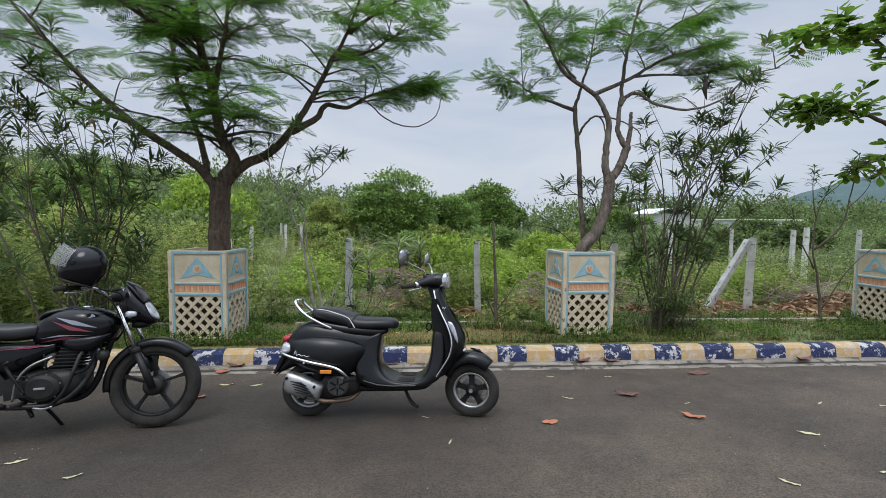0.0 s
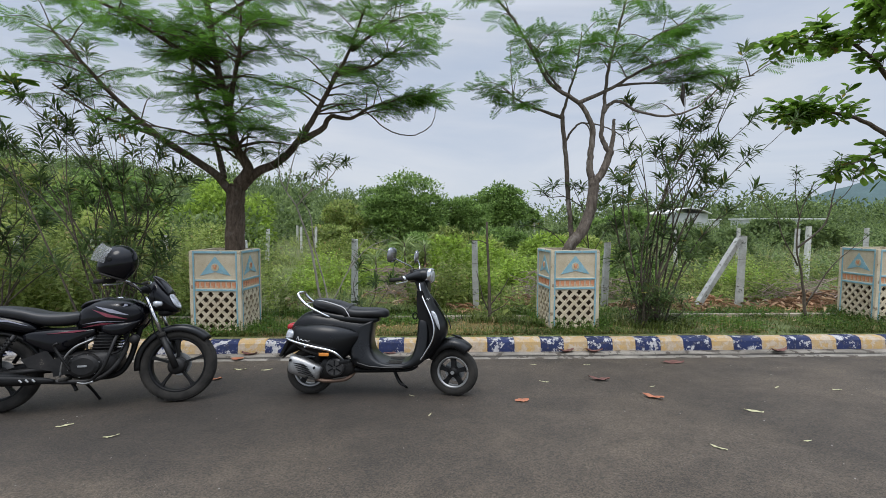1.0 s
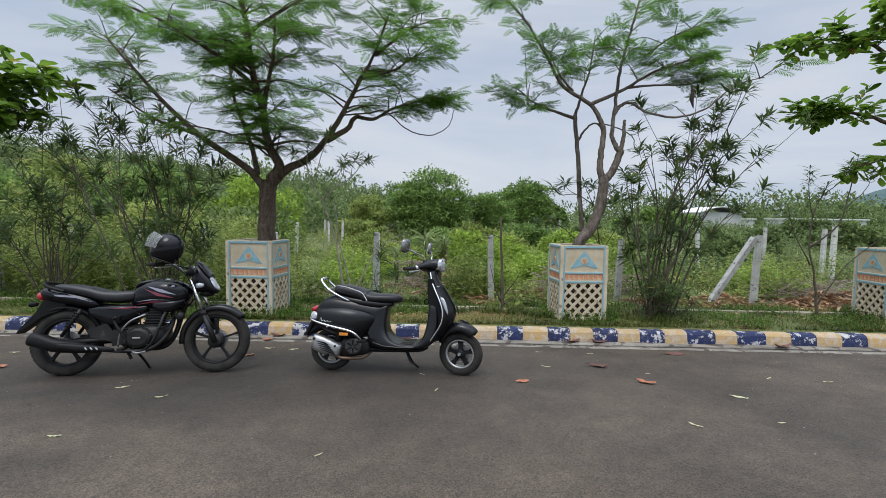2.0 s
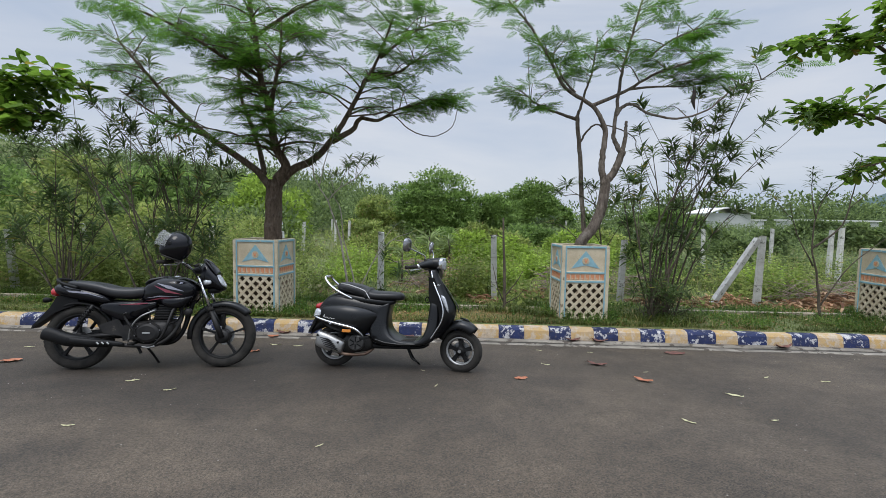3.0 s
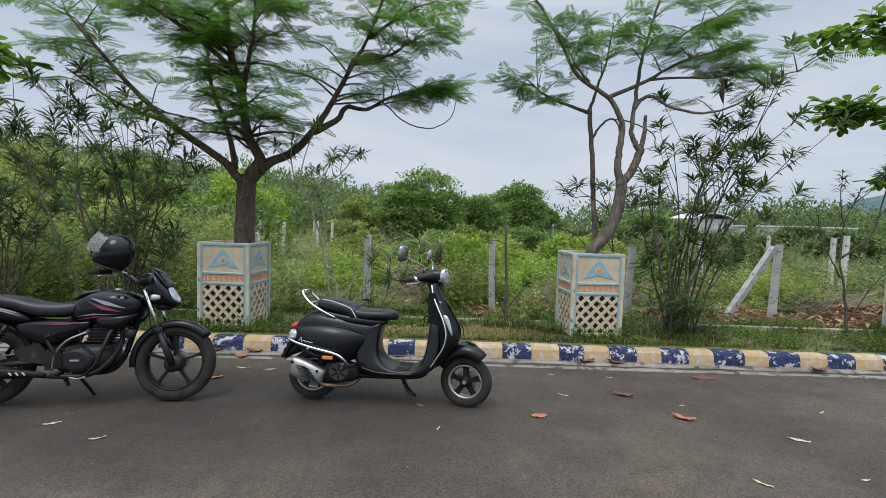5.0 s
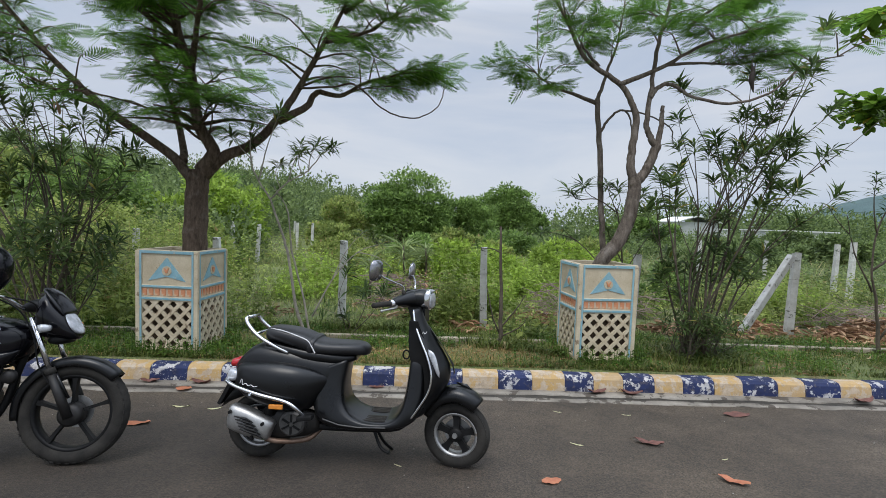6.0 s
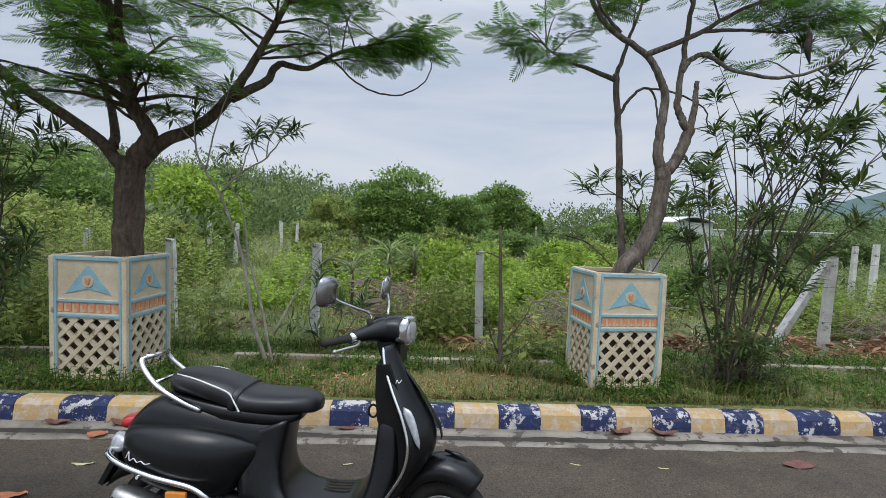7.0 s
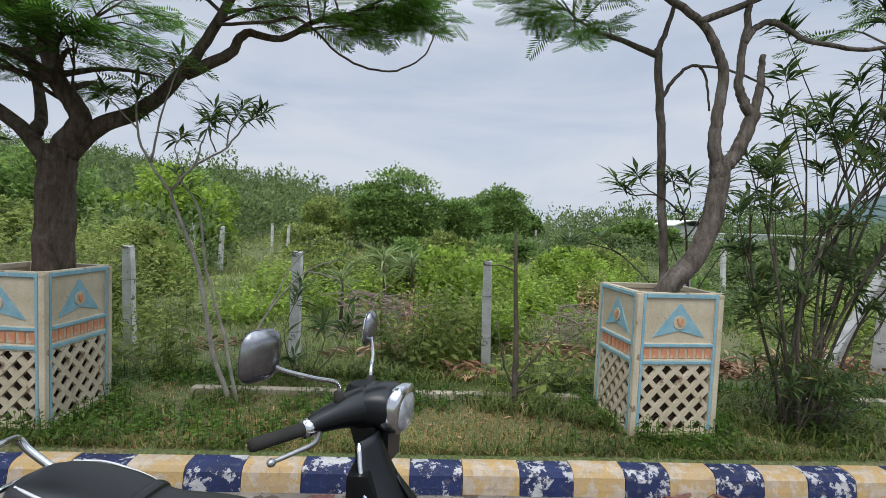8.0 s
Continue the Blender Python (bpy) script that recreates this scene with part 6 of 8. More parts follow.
CHROME = surface("chrome", (0.62, 0.63, 0.65), (0.78, 0.78, 0.79), 0.16, 6, 90, metal=1.0, bump=0.02, depth=0.0005)
ALLOY = surface("dull_alloy", (0.3, 0.3, 0.3), (0.46, 0.46, 0.45), 0.42, 7, 90, metal=0.85, bump=0.15, depth=0.001, wear=(0.2, 0.16, 0.12), wear_at=0.66)
ENGINE = surface("engine_black", (0.006, 0.006, 0.006), (0.024, 0.022, 0.021), 0.5, 9, 90, metal=0.2, bump=0.3, depth=0.001, wear=(0.1, 0.085, 0.07), wear_at=0.66, spec=0.4)
FAN_METAL = surface("grimy_cast_metal", (0.05, 0.05, 0.05), (0.11, 0.105, 0.1), 0.5, 9, 90, metal=0.4, bump=0.3, depth=0.001)
RUST = surface("heat_tinted_pipe", (0.1, 0.06, 0.04), (0.22, 0.15, 0.11), 0.5, 12, 80, metal=0.6, bump=0.2, depth=0.001)
REDLENS = surface("red_lens", (0.35, 0.01, 0.015), (0.45, 0.02, 0.025), 0.15, 6, 60, bump=0, coat=0.6)
AMBER = surface("amber_lens", (0.6, 0.2, 0.03), (0.7, 0.28, 0.05), 0.2, 6, 60, bump=0, coat=0.5)
CLEAR = surface("clear_lens", (0.3, 0.31, 0.33), (0.6, 0.62, 0.65), 0.12, 20, 60, metal=0.3, bump=0, coat=0.8)
WHITE_TRIM = surface("pale_trim", (0.5, 0.5, 0.5), (0.68, 0.68, 0.68), 0.4, 10, 90, bump=0.05, depth=0.001)
MAROON = surface("maroon_decal", (0.16, 0.02, 0.04), (0.24, 0.04, 0.06), 0.3, 8, 90, bump=0.02, depth=0.001, coat=0.3)
GREY_DECAL = surface("grey_decal", (0.22, 0.22, 0.27), (0.34, 0.34, 0.4), 0.35, 8, 90, bump=0.02, depth=0.001, coat=0.3)
MIRROR_BACK = surface("worn_chrome", (0.2, 0.2, 0.21), (0.38, 0.38, 0.39), 0.22, 9, 60, metal=0.95, bump=0.05, depth=0.001)
MIRROR = surface("mirror_glass", (0.85, 0.86, 0.88), (0.9, 0.9, 0.9), 0.03, 3, 40, metal=1.0, bump=0)


def ring_band(r0, r1, a0, a1, half, n=20, drop=0.0, thick=0.006):
    """A mudguard: a bowed band round the wheel's axle from angle a0 to a1 (degrees, 0 ahead, 90 up)."""
    bm = bmesh.new()
    grid = {}
    m = 10
    for side in (0, 1):
        for i in range(n + 1):
            a = radians(a0 + (a1 - a0) * i / n)
            taper = 1 - 0.25 * abs(2 * i / n - 1) ** 3
            for j in range(m + 1):
                u = -1 + 2 * j / m
                r = r0 + (r1 - r0) * math.cos(u * math.pi / 2) ** 0.7 - drop * abs(u) ** 4 - thick * side
                y = (half - thick * side) * taper * math.sin(u * math.pi / 2)
                grid[side, i, j] = bm.verts.new((r * math.cos(a), y, r * math.sin(a)))
    for i in range(n):
        for j in range(m):
            bm.faces.new((grid[0, i, j], grid[0, i + 1, j], grid[0, i + 1, j + 1], grid[0, i, j + 1]))
            bm.faces.new((grid[1, i, j + 1], grid[1, i + 1, j + 1], grid[1, i + 1, j], grid[1, i, j]))
        for j in (0, m):
            bm.faces.new((grid[0, i, j], grid[1, i, j], grid[1, i + 1, j], grid[0, i + 1, j]))
    for j in range(m):
        for i in (0, n):
            bm.faces.new((grid[0, i, j], grid[0, i, j + 1], grid[1, i, j + 1], grid[1, i, j]))
    return bm


def wheel(parent, x, z, r, width, rim_r, spokes, spoke_mat, rim_mat, at=None, slim=1.0):
    """A wheel about y with tyre, rim, spokes and hub."""
    w = width / 2
    prof = [(-w * 0.75, rim_r - 0.005), (-w, rim_r + (r - rim_r) * 0.35), (-w * 0.97, rim_r + (r - rim_r) * 0.62), (-w * 0.72, r - (r - rim_r) * 0.14), (-w * 0.35, r - 0.002), (0, r), (w * 0.35, r - 0.002), (w * 0.72, r - (r - rim_r) * 0.14), (w * 0.97, rim_r + (r - rim_r) * 0.62), (w, rim_r + (r - rim_r) * 0.35), (w * 0.75, rim_r - 0.005)]
    tyre = part("wheel", lathe(prof, 48, close=True), RUBBER, parent, "black rubber tyre on a cast wheel", smooth=True, at=at or Matrix.Translation((x, 0, z)))
    # tread blocks: short lugs round the shoulder
    bm = bmesh.new()
    for k in range(44):
        a = 2 * math.pi * k / 44
        for s in (-1, 1):
            b2 = bmesh.new()
            box(-0.011, 0.011, s * w * 0.62 - 0.014, s * w * 0.62 + 0.014, -0.0022, 0.0022, b2)
            bmesh.ops.transform(b2, matrix=Matrix.Rotation(-a, 4, "Y") @ Matrix.Translation((0, 0, r - (r - rim_r) * 0.1 - 0.0078)), verts=b2.verts)
            me = bpy.data.meshes.new("t")
            b2.to_mesh(me)
            b2.free()
            bm.from_mesh(me)
            bpy.data.meshes.remove(me)
    tagged(part("tread", bm, RUBBER, tyre), kind="stuff")
    rim = lathe([(-w * 0.7, rim_r), (-w * 0.78, rim_r - 0.004), (-w * 0.7, rim_r - 0.02), (-w * 0.3, rim_r - 0.026), (w * 0.3, rim_r - 0.026), (w * 0.7, rim_r - 0.02), (w * 0.78, rim_r - 0.004), (w * 0.7, rim_r)], 48, close=True)
    part("rim", rim, rim_mat, tyre, smooth=True)
    part("hub", lathe([(-w * 0.95, 0.0), (-w * 0.95, 0.016), (-w * 0.8, 0.03), (-w * 0.75, 0.045), (w * 0.75, 0.05), (w * 0.9, 0.03), (w * 0.9, 0.0)], 24), spoke_mat, tyre, smooth=True)
    part("axle_nut", lathe([(-w * 1.2, 0.0), (-w * 1.2, 0.016), (-w * 0.9, 0.018), (-w * 0.9, 0.0)], 12), ALLOY, tyre)
    for k in range(spokes):
        a = 360 * k / spokes + 90
        L = rim_r - 0.022
        bm = bmesh.new()
        rows = []
        for i, (rr, hw, hd) in enumerate(((0.03, 0.022, 0.022), (L * 0.45, 0.019, 0.017), (L * 0.8, 0.021, 0.015), (L, 0.032, 0.017))):
            rows.append([bm.verts.new((rr, sy * hd - 0.012, sz * hw * slim)) for sy, sz in ((-1, -1), (1, -1), (1, 1), (-1, 1))])
        for p, q in zip(rows, rows[1:]):
            for j in range(4):
                bm.faces.new((p[j], p[(j + 1) % 4], q[(j + 1) % 4], q[j]))
        bm.faces.new(rows[0][::-1]), bm.faces.new(rows[-1])
        part("spoke", bm, spoke_mat, tyre, bevel=0.006, at=pose(0, 0, 0, 0, -a, 0))
    part("brake_disc", lathe([(w * 0.5, 0.03), (w * 0.5, min(0.1, rim_r * 0.62)), (w * 0.56, min(0.1, rim_r * 0.62)), (w * 0.56, 0.03)], 32), ALLOY, tyre)
    return tyre


def swept_tub(stations):
    """A step-through shell: rounded sections between a top and a bottom line; stations: (top, bottom, half width)."""
    tops = smooth_line([(t[0], w, t[1]) for t, b, w in stations], 4)
    bots = smooth_line([(b[0], w, b[1]) for t, b, w in stations], 4)
    bm = bmesh.new()
    rings, m = [], 28
    for t, b in zip(tops, bots):
        ring = []
        for k in range(m):
            a = 2 * math.pi * k / m
            u = math.copysign(abs(math.cos(a)) ** 0.45, math.cos(a))
            v = math.copysign(abs(math.sin(a)) ** 0.45, math.sin(a))
            ring.append(bm.verts.new(((t.x + b.x) / 2 + v * (t.x - b.x) / 2, t.y * u, (t.z + b.z) / 2 + v * (t.z - b.z) / 2)))
        rings.append(ring)
    for p, q in zip(rings, rings[1:]):
        for k in range(m):
            bm.faces.new((p[k], p[(k + 1) % m], q[(k + 1) % m], q[k]))
    bm.faces.new(rings[0][::-1]), bm.faces.new(rings[-1])
    bmesh.ops.recalc_face_normals(bm, faces=bm.faces)
    return bm


def scooter():
    sc = thing("scooter", "black scooter with chrome rails parked on its stand on the road", "scooter", at=pose(-1.318, 2.765, 0.083, -6, 0, -3.9) @ Matrix.Diagonal((1, 1, 0.965, 1)))
    wheel(sc, 0, 0.22, 0.222, 0.115, 0.15, 5, PLASTIC, ALLOY)
    # engine and drive under the cowl
    part("drive_case", loft([(-0.06, -0.07, 0.24, 0.03, 0.07, 0), (0.05, -0.08, 0.25, 0.05, 0.1, 0), (0.2, -0.08, 0.27, 0.06, 0.11, 0), (0.34, -0.07, 0.27, 0.05, 0.09, 0), (0.42, -0.06, 0.27, 0.03, 0.06, 0)]), ENGINE, sc, "grimy dark engine case", smooth=True)
    fan = part("fan_cover", lathe([(-0.165, 0.0), (-0.165, 0.07), (-0.155, 0.083), (-0.11, 0.088), (-0.1, 0.0)], 28), FAN_METAL, sc, at=Matrix.Translation((0.265, -0.01, 0.285)), smooth=False)
    for k in range(6):
        part("fan_rib", box(-0.006, 0.006, -0.172, -0.16, 0.015, 0.066), PLASTIC, fan, at=pose(0, 0, 0, 0, 60 * k, 0))
    part("shock_cover", tube([(0.13, -0.12, 0.5), (0.1, -0.12, 0.33)], 0.04, 14), PLASTIC, sc, smooth=True)
    # silencer with its pressed heat shield
    mf = part("silencer", loft([(-0.235, -0.17, 0.265, 0.012, 0.05, 0.01), (-0.21, -0.17, 0.262, 0.05, 0.078, 0.01), (-0.1, -0.17, 0.235, 0.06, 0.085, 0.012), (0.02, -0.17, 0.2, 0.056, 0.075, 0.015), (0.085, -0.165, 0.185, 0.045, 0.06, 0.02), (0.1, -0.16, 0.182, 0.02, 0.04, 0.02)], power=2.9), ALLOY, sc, "silver exhaust silencer with slotted heat shield", smooth=True, at=Matrix.Translation((0.05, 0.02, 0.04)) @ Matrix.Diagonal((0.88, 1, 1.05, 1)))
    for k in range(5):
        a = tube([(-0.165 + 0.012 * k, -0.232, 0.278 - 0.02 * k), (-0.075 + 0.022 * k, -0.237, 0.265 - 0.023 * k), (-0.02 + 0.02 * k, -0.232, 0.243 - 0.024 * k)], [0.003, 0.0095, 0.003], 6)
        part("slot", a, PLASTIC, mf)
    for x, z in ((-0.2, 0.3), (0.045, 0.235), (-0.03, 0.15)):
        part("bolt", lathe([(-0.236, 0.0), (-0.236, 0.011), (-0.21, 0.012), (-0.21, 0.0)], 10), PLASTIC, mf, at=Matrix.Translation((x, 0, z)))
    part("exhaust_pipe", tube(smooth_line([(0.06, -0.15, 0.19), (0.14, -0.13, 0.155), (0.26, -0.11, 0.15), (0.36, -0.08, 0.165), (0.42, -0.04, 0.22)]), 0.018, 12), RUST, sc, "rusty brown exhaust pipe", smooth=True)
    # rear guard, plate holder
    part("rear_mudguard", loft([(-0.24, 0, 0.36, 0.07, 0.03, 0.03), (-0.2, 0, 0.42, 0.085, 0.06, 0.03), (-0.12, 0, 0.47, 0.09, 0.07, 0.02), (-0.02, 0, 0.5, 0.09, 0.05, 0)]), PLASTIC, sc, smooth=True)
    part("plate_holder", prism([(-0.2, 0.53), (-0.185, 0.5), (-0.255, 0.36), (-0.275, 0.37)], -0.09, 0.09), PLASTIC, sc, "black plate holder", bevel=0.004)
    # rear body
    part("body", loft([(-0.185, 0, 0.6, 0.03, 0.05, 0), (-0.15, 0, 0.6, 0.085, 0.085, 0), (-0.07, 0, 0.63, 0.125, 0.135, 0), (0.04, 0, 0.63, 0.145, 0.175, 0), (0.22, 0, 0.595, 0.15, 0.195, 0), (0.38, 0, 0.56, 0.138, 0.195, 0), (0.46, 0, 0.56, 0.125, 0.17, 0.05), (0.51, 0, 0.585, 0.108, 0.14, 0.05), (0.535, 0, 0.6, 0.06, 0.1, 0.05)], power=2.7, sides=28), SATIN, sc, "satin black steel rear body", smooth=True)
    for s in (-1, 1):
        part("side_cowl", loft([(-0.165, s * 0.07, 0.575, 0.02, 0.03, 0), (-0.12, s * 0.1, 0.57, 0.06, 0.085, 0), (-0.02, s * 0.13, 0.555, 0.082, 0.125, 0.01), (0.12, s * 0.145, 0.54, 0.094, 0.148, 0.02), (0.26, s * 0.14, 0.52, 0.092, 0.15, 0.03), (0.36, s * 0.12, 0.5, 0.075, 0.135, 0.05), (0.42, s * 0.095, 0.485, 0.05, 0.11, 0.06), (0.455, s * 0.07, 0.475, 0.015, 0.07, 0.06)], power=2.35, sides=28, steps=4), SATIN, sc, "bulging satin black side cowl", smooth=True)
    part("badge", tube(smooth_line([(-0.075, -0.2, 0.545), (-0.06, -0.205, 0.575), (-0.052, -0.21, 0.54), (-0.03, -0.215, 0.55), (-0.01, -0.222, 0.538), (0.01, -0.226, 0.545), (0.03, -0.23, 0.535), (0.055, -0.233, 0.54)]), 0.0024, 6), WHITE_TRIM, sc, "pale script-like badge strip")
    for s in (-1, 1):
        part("crash_bar", tube(smooth_line([(-0.19, s * 0.12, 0.56), (-0.17, s * 0.18, 0.55), (-0.08, s * 0.222, 0.525), (0.08, s * 0.25, 0.49), (0.24, s * 0.248, 0.455), (0.31, s * 0.25, 0.42), (0.37, s * 0.2, 0.34)]), 0.0125, 12), CHROME, sc, "chrome side guard rail", smooth=True)
    part("crash_bar", tube([(-0.19, -0.12, 0.56), (-0.2, 0, 0.562), (-0.19, 0.12, 0.56)], 0.0125, 12), CHROME, sc, smooth=True)
    part("rail_stay", tube([(0.02, -0.26, 0.49), (0.03, -0.18, 0.47)], 0.008, 8), CHROME, sc)
    part("reflector", box(0.145, 0.235, -0.262, -0.245, 0.405, 0.435), AMBER, sc, "amber side reflector", bevel=0.006)
    part("tail_lamp", loft([(-0.225, 0, 0.635, 0.03, 0.02, 0), (-0.21, 0, 0.64, 0.05, 0.03, 0), (-0.17, 0, 0.648, 0.058, 0.036, 0.01), (-0.13, 0, 0.66, 0.05, 0.026, 0)]), REDLENS, sc, "red tail lamp", smooth=True)
    for s in (-1, 1):
        part("rear_indicator", loft([(-0.2, s * 0.1, 0.585, 0.02, 0.03, 0.01), (-0.185, s * 0.11, 0.585, 0.035, 0.043, 0.01), (-0.14, s * 0.13, 0.58, 0.035, 0.04, 0.01), (-0.105, s * 0.145, 0.575, 0.01, 0.015, 0.01)]), CLEAR, sc, "clear rear indicator", smooth=True)
    # saddle in two steps with pale piping
    seat = part("saddle", loft([(0.02, 0, 0.86, 0.06, 0.03, 0), (0.05, 0, 0.862, 0.105, 0.05, 0), (0.15, 0, 0.855, 0.13, 0.058, 0), (0.28, 0, 0.825, 0.135, 0.064, 0), (0.36, 0, 0.795, 0.135, 0.06, 0), (0.42, 0, 0.783, 0.138, 0.05, 0), (0.54, 0, 0.783, 0.135, 0.046, 0), (0.64, 0, 0.782, 0.115, 0.045, 0), (0.695, 0, 0.776, 0.085, 0.04, 0), (0.725, 0, 0.77, 0.04, 0.024, 0)], power=2.8, sides=24), VINYL, sc, "two-level black vinyl saddle with pale piping", smooth=True)
    for s in (-1, 1):
        part("piping", tube(smooth_line([(0.06, s * 0.082, 0.9), (0.15, s * 0.118, 0.895), (0.25, s * 0.128, 0.867), (0.33, s * 0.131, 0.835), (0.365, s * 0.139, 0.79), (0.385, s * 0.139, 0.755)]), 0.0042, 6), WHITE_TRIM, seat)
    part("saddle_strap", loft([(0.335, 0, 0.8, 0.139, 0.066, 0.02), (0.35, 0, 0.795, 0.141, 0.068, 0.02), (0.365, 0, 0.79, 0.139, 0.064, 0.02)], power=2.8), VINYL, seat, smooth=True)
    part("seat_base", loft([(0.04, 0, 0.785, 0.1, 0.04, 0), (0.3, 0, 0.735, 0.128, 0.05, 0), (0.55, 0, 0.715, 0.108, 0.04, 0), (0.64, 0, 0.725, 0.07, 0.025, 0)], power=3), SATIN, sc, smooth=True)
    for s in (-1, 1):
        part("grab_rail", tube(smooth_line([(0.2, s * 0.12, 0.745), (0.12, s * 0.135, 0.785), (0.0, s * 0.13, 0.85), (-0.08, s * 0.11, 0.92), (-0.105, s * 0.095, 0.962), (-0.1, s * 0.07, 0.972)]), 0.012, 12), CHROME, sc, "chrome pillion grab rail", smooth=True)
    part("grab_rail", tube([(-0.1, -0.075, 0.972), (-0.095, 0, 0.972), (-0.1, 0.075, 0.972)], 0.012, 12), CHROME, sc, smooth=True)
    part("grab_rail", tube([(-0.02, -0.125, 0.865), (-0.025, 0, 0.865), (-0.02, 0.125, 0.865)], 0.009, 12), CHROME, sc, smooth=True)
    # floor and tunnel
    fl = part("floorboard", swept_tub([
        ((0.605, 0.72), (0.4, 0.64), 0.115), ((0.595, 0.64), (0.38, 0.54), 0.125), ((0.585, 0.56), (0.37, 0.46), 0.138), ((0.587, 0.49), (0.38, 0.39), 0.152), ((0.605, 0.425), (0.42, 0.31), 0.17),
        ((0.65, 0.37), (0.51, 0.272), 0.186), ((0.72, 0.335), (0.63, 0.266), 0.192), ((0.81, 0.325), (0.78, 0.268), 0.195), ((0.88, 0.332), (0.92, 0.282), 0.195), ((0.93, 0.365), (1.02, 0.31), 0.195),
        ((0.967, 0.43), (1.08, 0.36), 0.19), ((0.99, 0.53), (1.11, 0.45), 0.17), ((1.0, 0.63), (1.12, 0.56), 0.15), ((1.01, 0.73), (1.11, 0.69), 0.13), ((1.03, 0.82), (1.09, 0.8), 0.08)]), SATIN, sc, "satin black step-through footboard with ribbed mat", smooth=True)
    for k in range(4):
        for s in (-1, 1):
            part("mat_strip", box(0.68, 0.87, s * (0.05 + 0.03 * k) - 0.009, s * (0.05 + 0.03 * k) + 0.009, 0.314, 0.331), RUBBER, fl, bevel=0.003)
    for s in (-1, 1):
        part("sill_strip", tube([(0.47, s * 0.186, 0.335), (0.58, s * 0.194, 0.305), (0.7, s * 0.198, 0.297), (0.88, s * 0.199, 0.302)], 0.005, 8), FAN_METAL, fl)
        part("footpeg", box(0.37, 0.47, s * 0.235 - 0.035, s * 0.235 + 0.035, 0.285, 0.315), PLASTIC, sc, "folding pillion footrest", bevel=0.008, at=pose(0, 0, 0, 0, -8, 0))
    part("underside", loft([(0.3, 0, 0.25, 0.05, 0.05, 0), (0.5, 0, 0.24, 0.09, 0.03, 0), (0.9, 0, 0.25, 0.09, 0.025, 0), (1.0, 0, 0.29, 0.05, 0.03, 0)]), PLASTIC, sc, smooth=True)
    part("stand", tube(smooth_line([(0.76, 0.06, 0.25), (0.82, 0.12, 0.1), (0.88, 0.19, 0.012)]), 0.011, 8), PLASTIC, sc, "black side stand", smooth=True)
    part("stand", tube(smooth_line([(0.78, -0.06, 0.25), (0.84, -0.1, 0.14), (0.9, -0.12, 0.11)]), 0.011, 8), PLASTIC, sc, smooth=True)
    # leg shield: bowed sheet, its edge swept back
    rows = [((1.06, 1.085), (1.015, 1.07), 0.07), ((1.1, 0.99), (1.035, 0.98), 0.105), ((1.165, 0.88), (1.08, 0.875), 0.15), ((1.235, 0.77), (1.13, 0.77), 0.185), ((1.275, 0.68), (1.16, 0.66), 0.205), ((1.27, 0.58), (1.145, 0.55), 0.205), ((1.2, 0.46), (1.085, 0.44), 0.195), ((1.12, 0.36), (1.03, 0.35), 0.18)]
    cen = smooth_line([(c[0], w, c[1]) for c, e, w in rows], 4)
    edg = smooth_line([(e[0], w, e[1]) for c, e, w in rows], 4)
    bm = bmesh.new()
    g, m = {}, 14
    for side in (0, 1):
        for i, (c, e) in enumerate(zip(cen, edg)):
            for j in range(m + 1):
                u = -1 + 2 * j / m
                k = abs(u) ** 1.9
                g[side, i, j] = bm.verts.new((c.x + (e.x - c.x) * k - 0.014 * side, c.y * u * (1 - 0.03 * side), c.z + (e.z - c.z) * k))
    for i in range(len(cen) - 1):
        for j in range(m):
            bm.faces.new((g[0, i, j], g[0, i + 1, j], g[0, i + 1, j + 1], g[0, i, j + 1]))
            bm.faces.new((g[1, i, j + 1], g[1, i + 1, j + 1], g[1, i + 1, j], g[1, i, j]))
        for j in (0, m):
            bm.faces.new((g[0, i, j], g[1, i, j], g[1, i + 1, j], g[0, i + 1, j]))
    for j in range(m):
        for i in (0, len(cen) - 1):
            bm.faces.new((g[0, i, j], g[0, i, j + 1], g[1, i, j + 1], g[1, i, j]))
    sh = part("leg_shield", bm, SATIN, sc, "bowed black leg shield edged with bright trim", smooth=True)
    for s in (-1, 1):
        part("edge_trim", tube([(e.x - 0.002, s * e.y, e.z) for e in edg], 0.0075, 8), CHROME, sh, smooth=True)
        part("front_indicator", loft([(1.13, s * 0.158, 0.8, 0.01, 0.02, 0), (1.165, s * 0.17, 0.76, 0.018, 0.045, 0), (1.19, s * 0.178, 0.71, 0.018, 0.045, 0), (1.21, s * 0.178, 0.66, 0.01, 0.02, 0)]), CLEAR, sh, "clear front indicator", smooth=True)
    part("badge", tube(smooth_line([(1.075, -0.118, 0.92), (1.083, -0.122, 0.905), (1.09, -0.117, 0.93), (1.1, -0.12, 0.917), (1.112, -0.113, 0.932)]), 0.002, 6), WHITE_TRIM, sh)
    part("horn_cover", loft([(1.14, 0, 0.92, 0.02, 0.05, -0.03), (1.21, 0, 0.83, 0.034, 0.06, -0.04), (1.275, 0, 0.72, 0.04, 0.06, -0.03), (1.298, 0, 0.66, 0.03, 0.04, 0)]), SATIN, sh, smooth=True)
    part("knee_panel", prism([(0.995, 1.0), (1.05, 1.0), (1.17, 0.72), (1.13, 0.5), (1.06, 0.36), (1.01, 0.36), (1.05, 0.5), (1.04, 0.68), (1.01, 0.74), (0.995, 0.86)], -0.125, 0.125), PLASTIC, sc, "black glovebox panel behind the leg shield", bevel=0.03, seg=3)
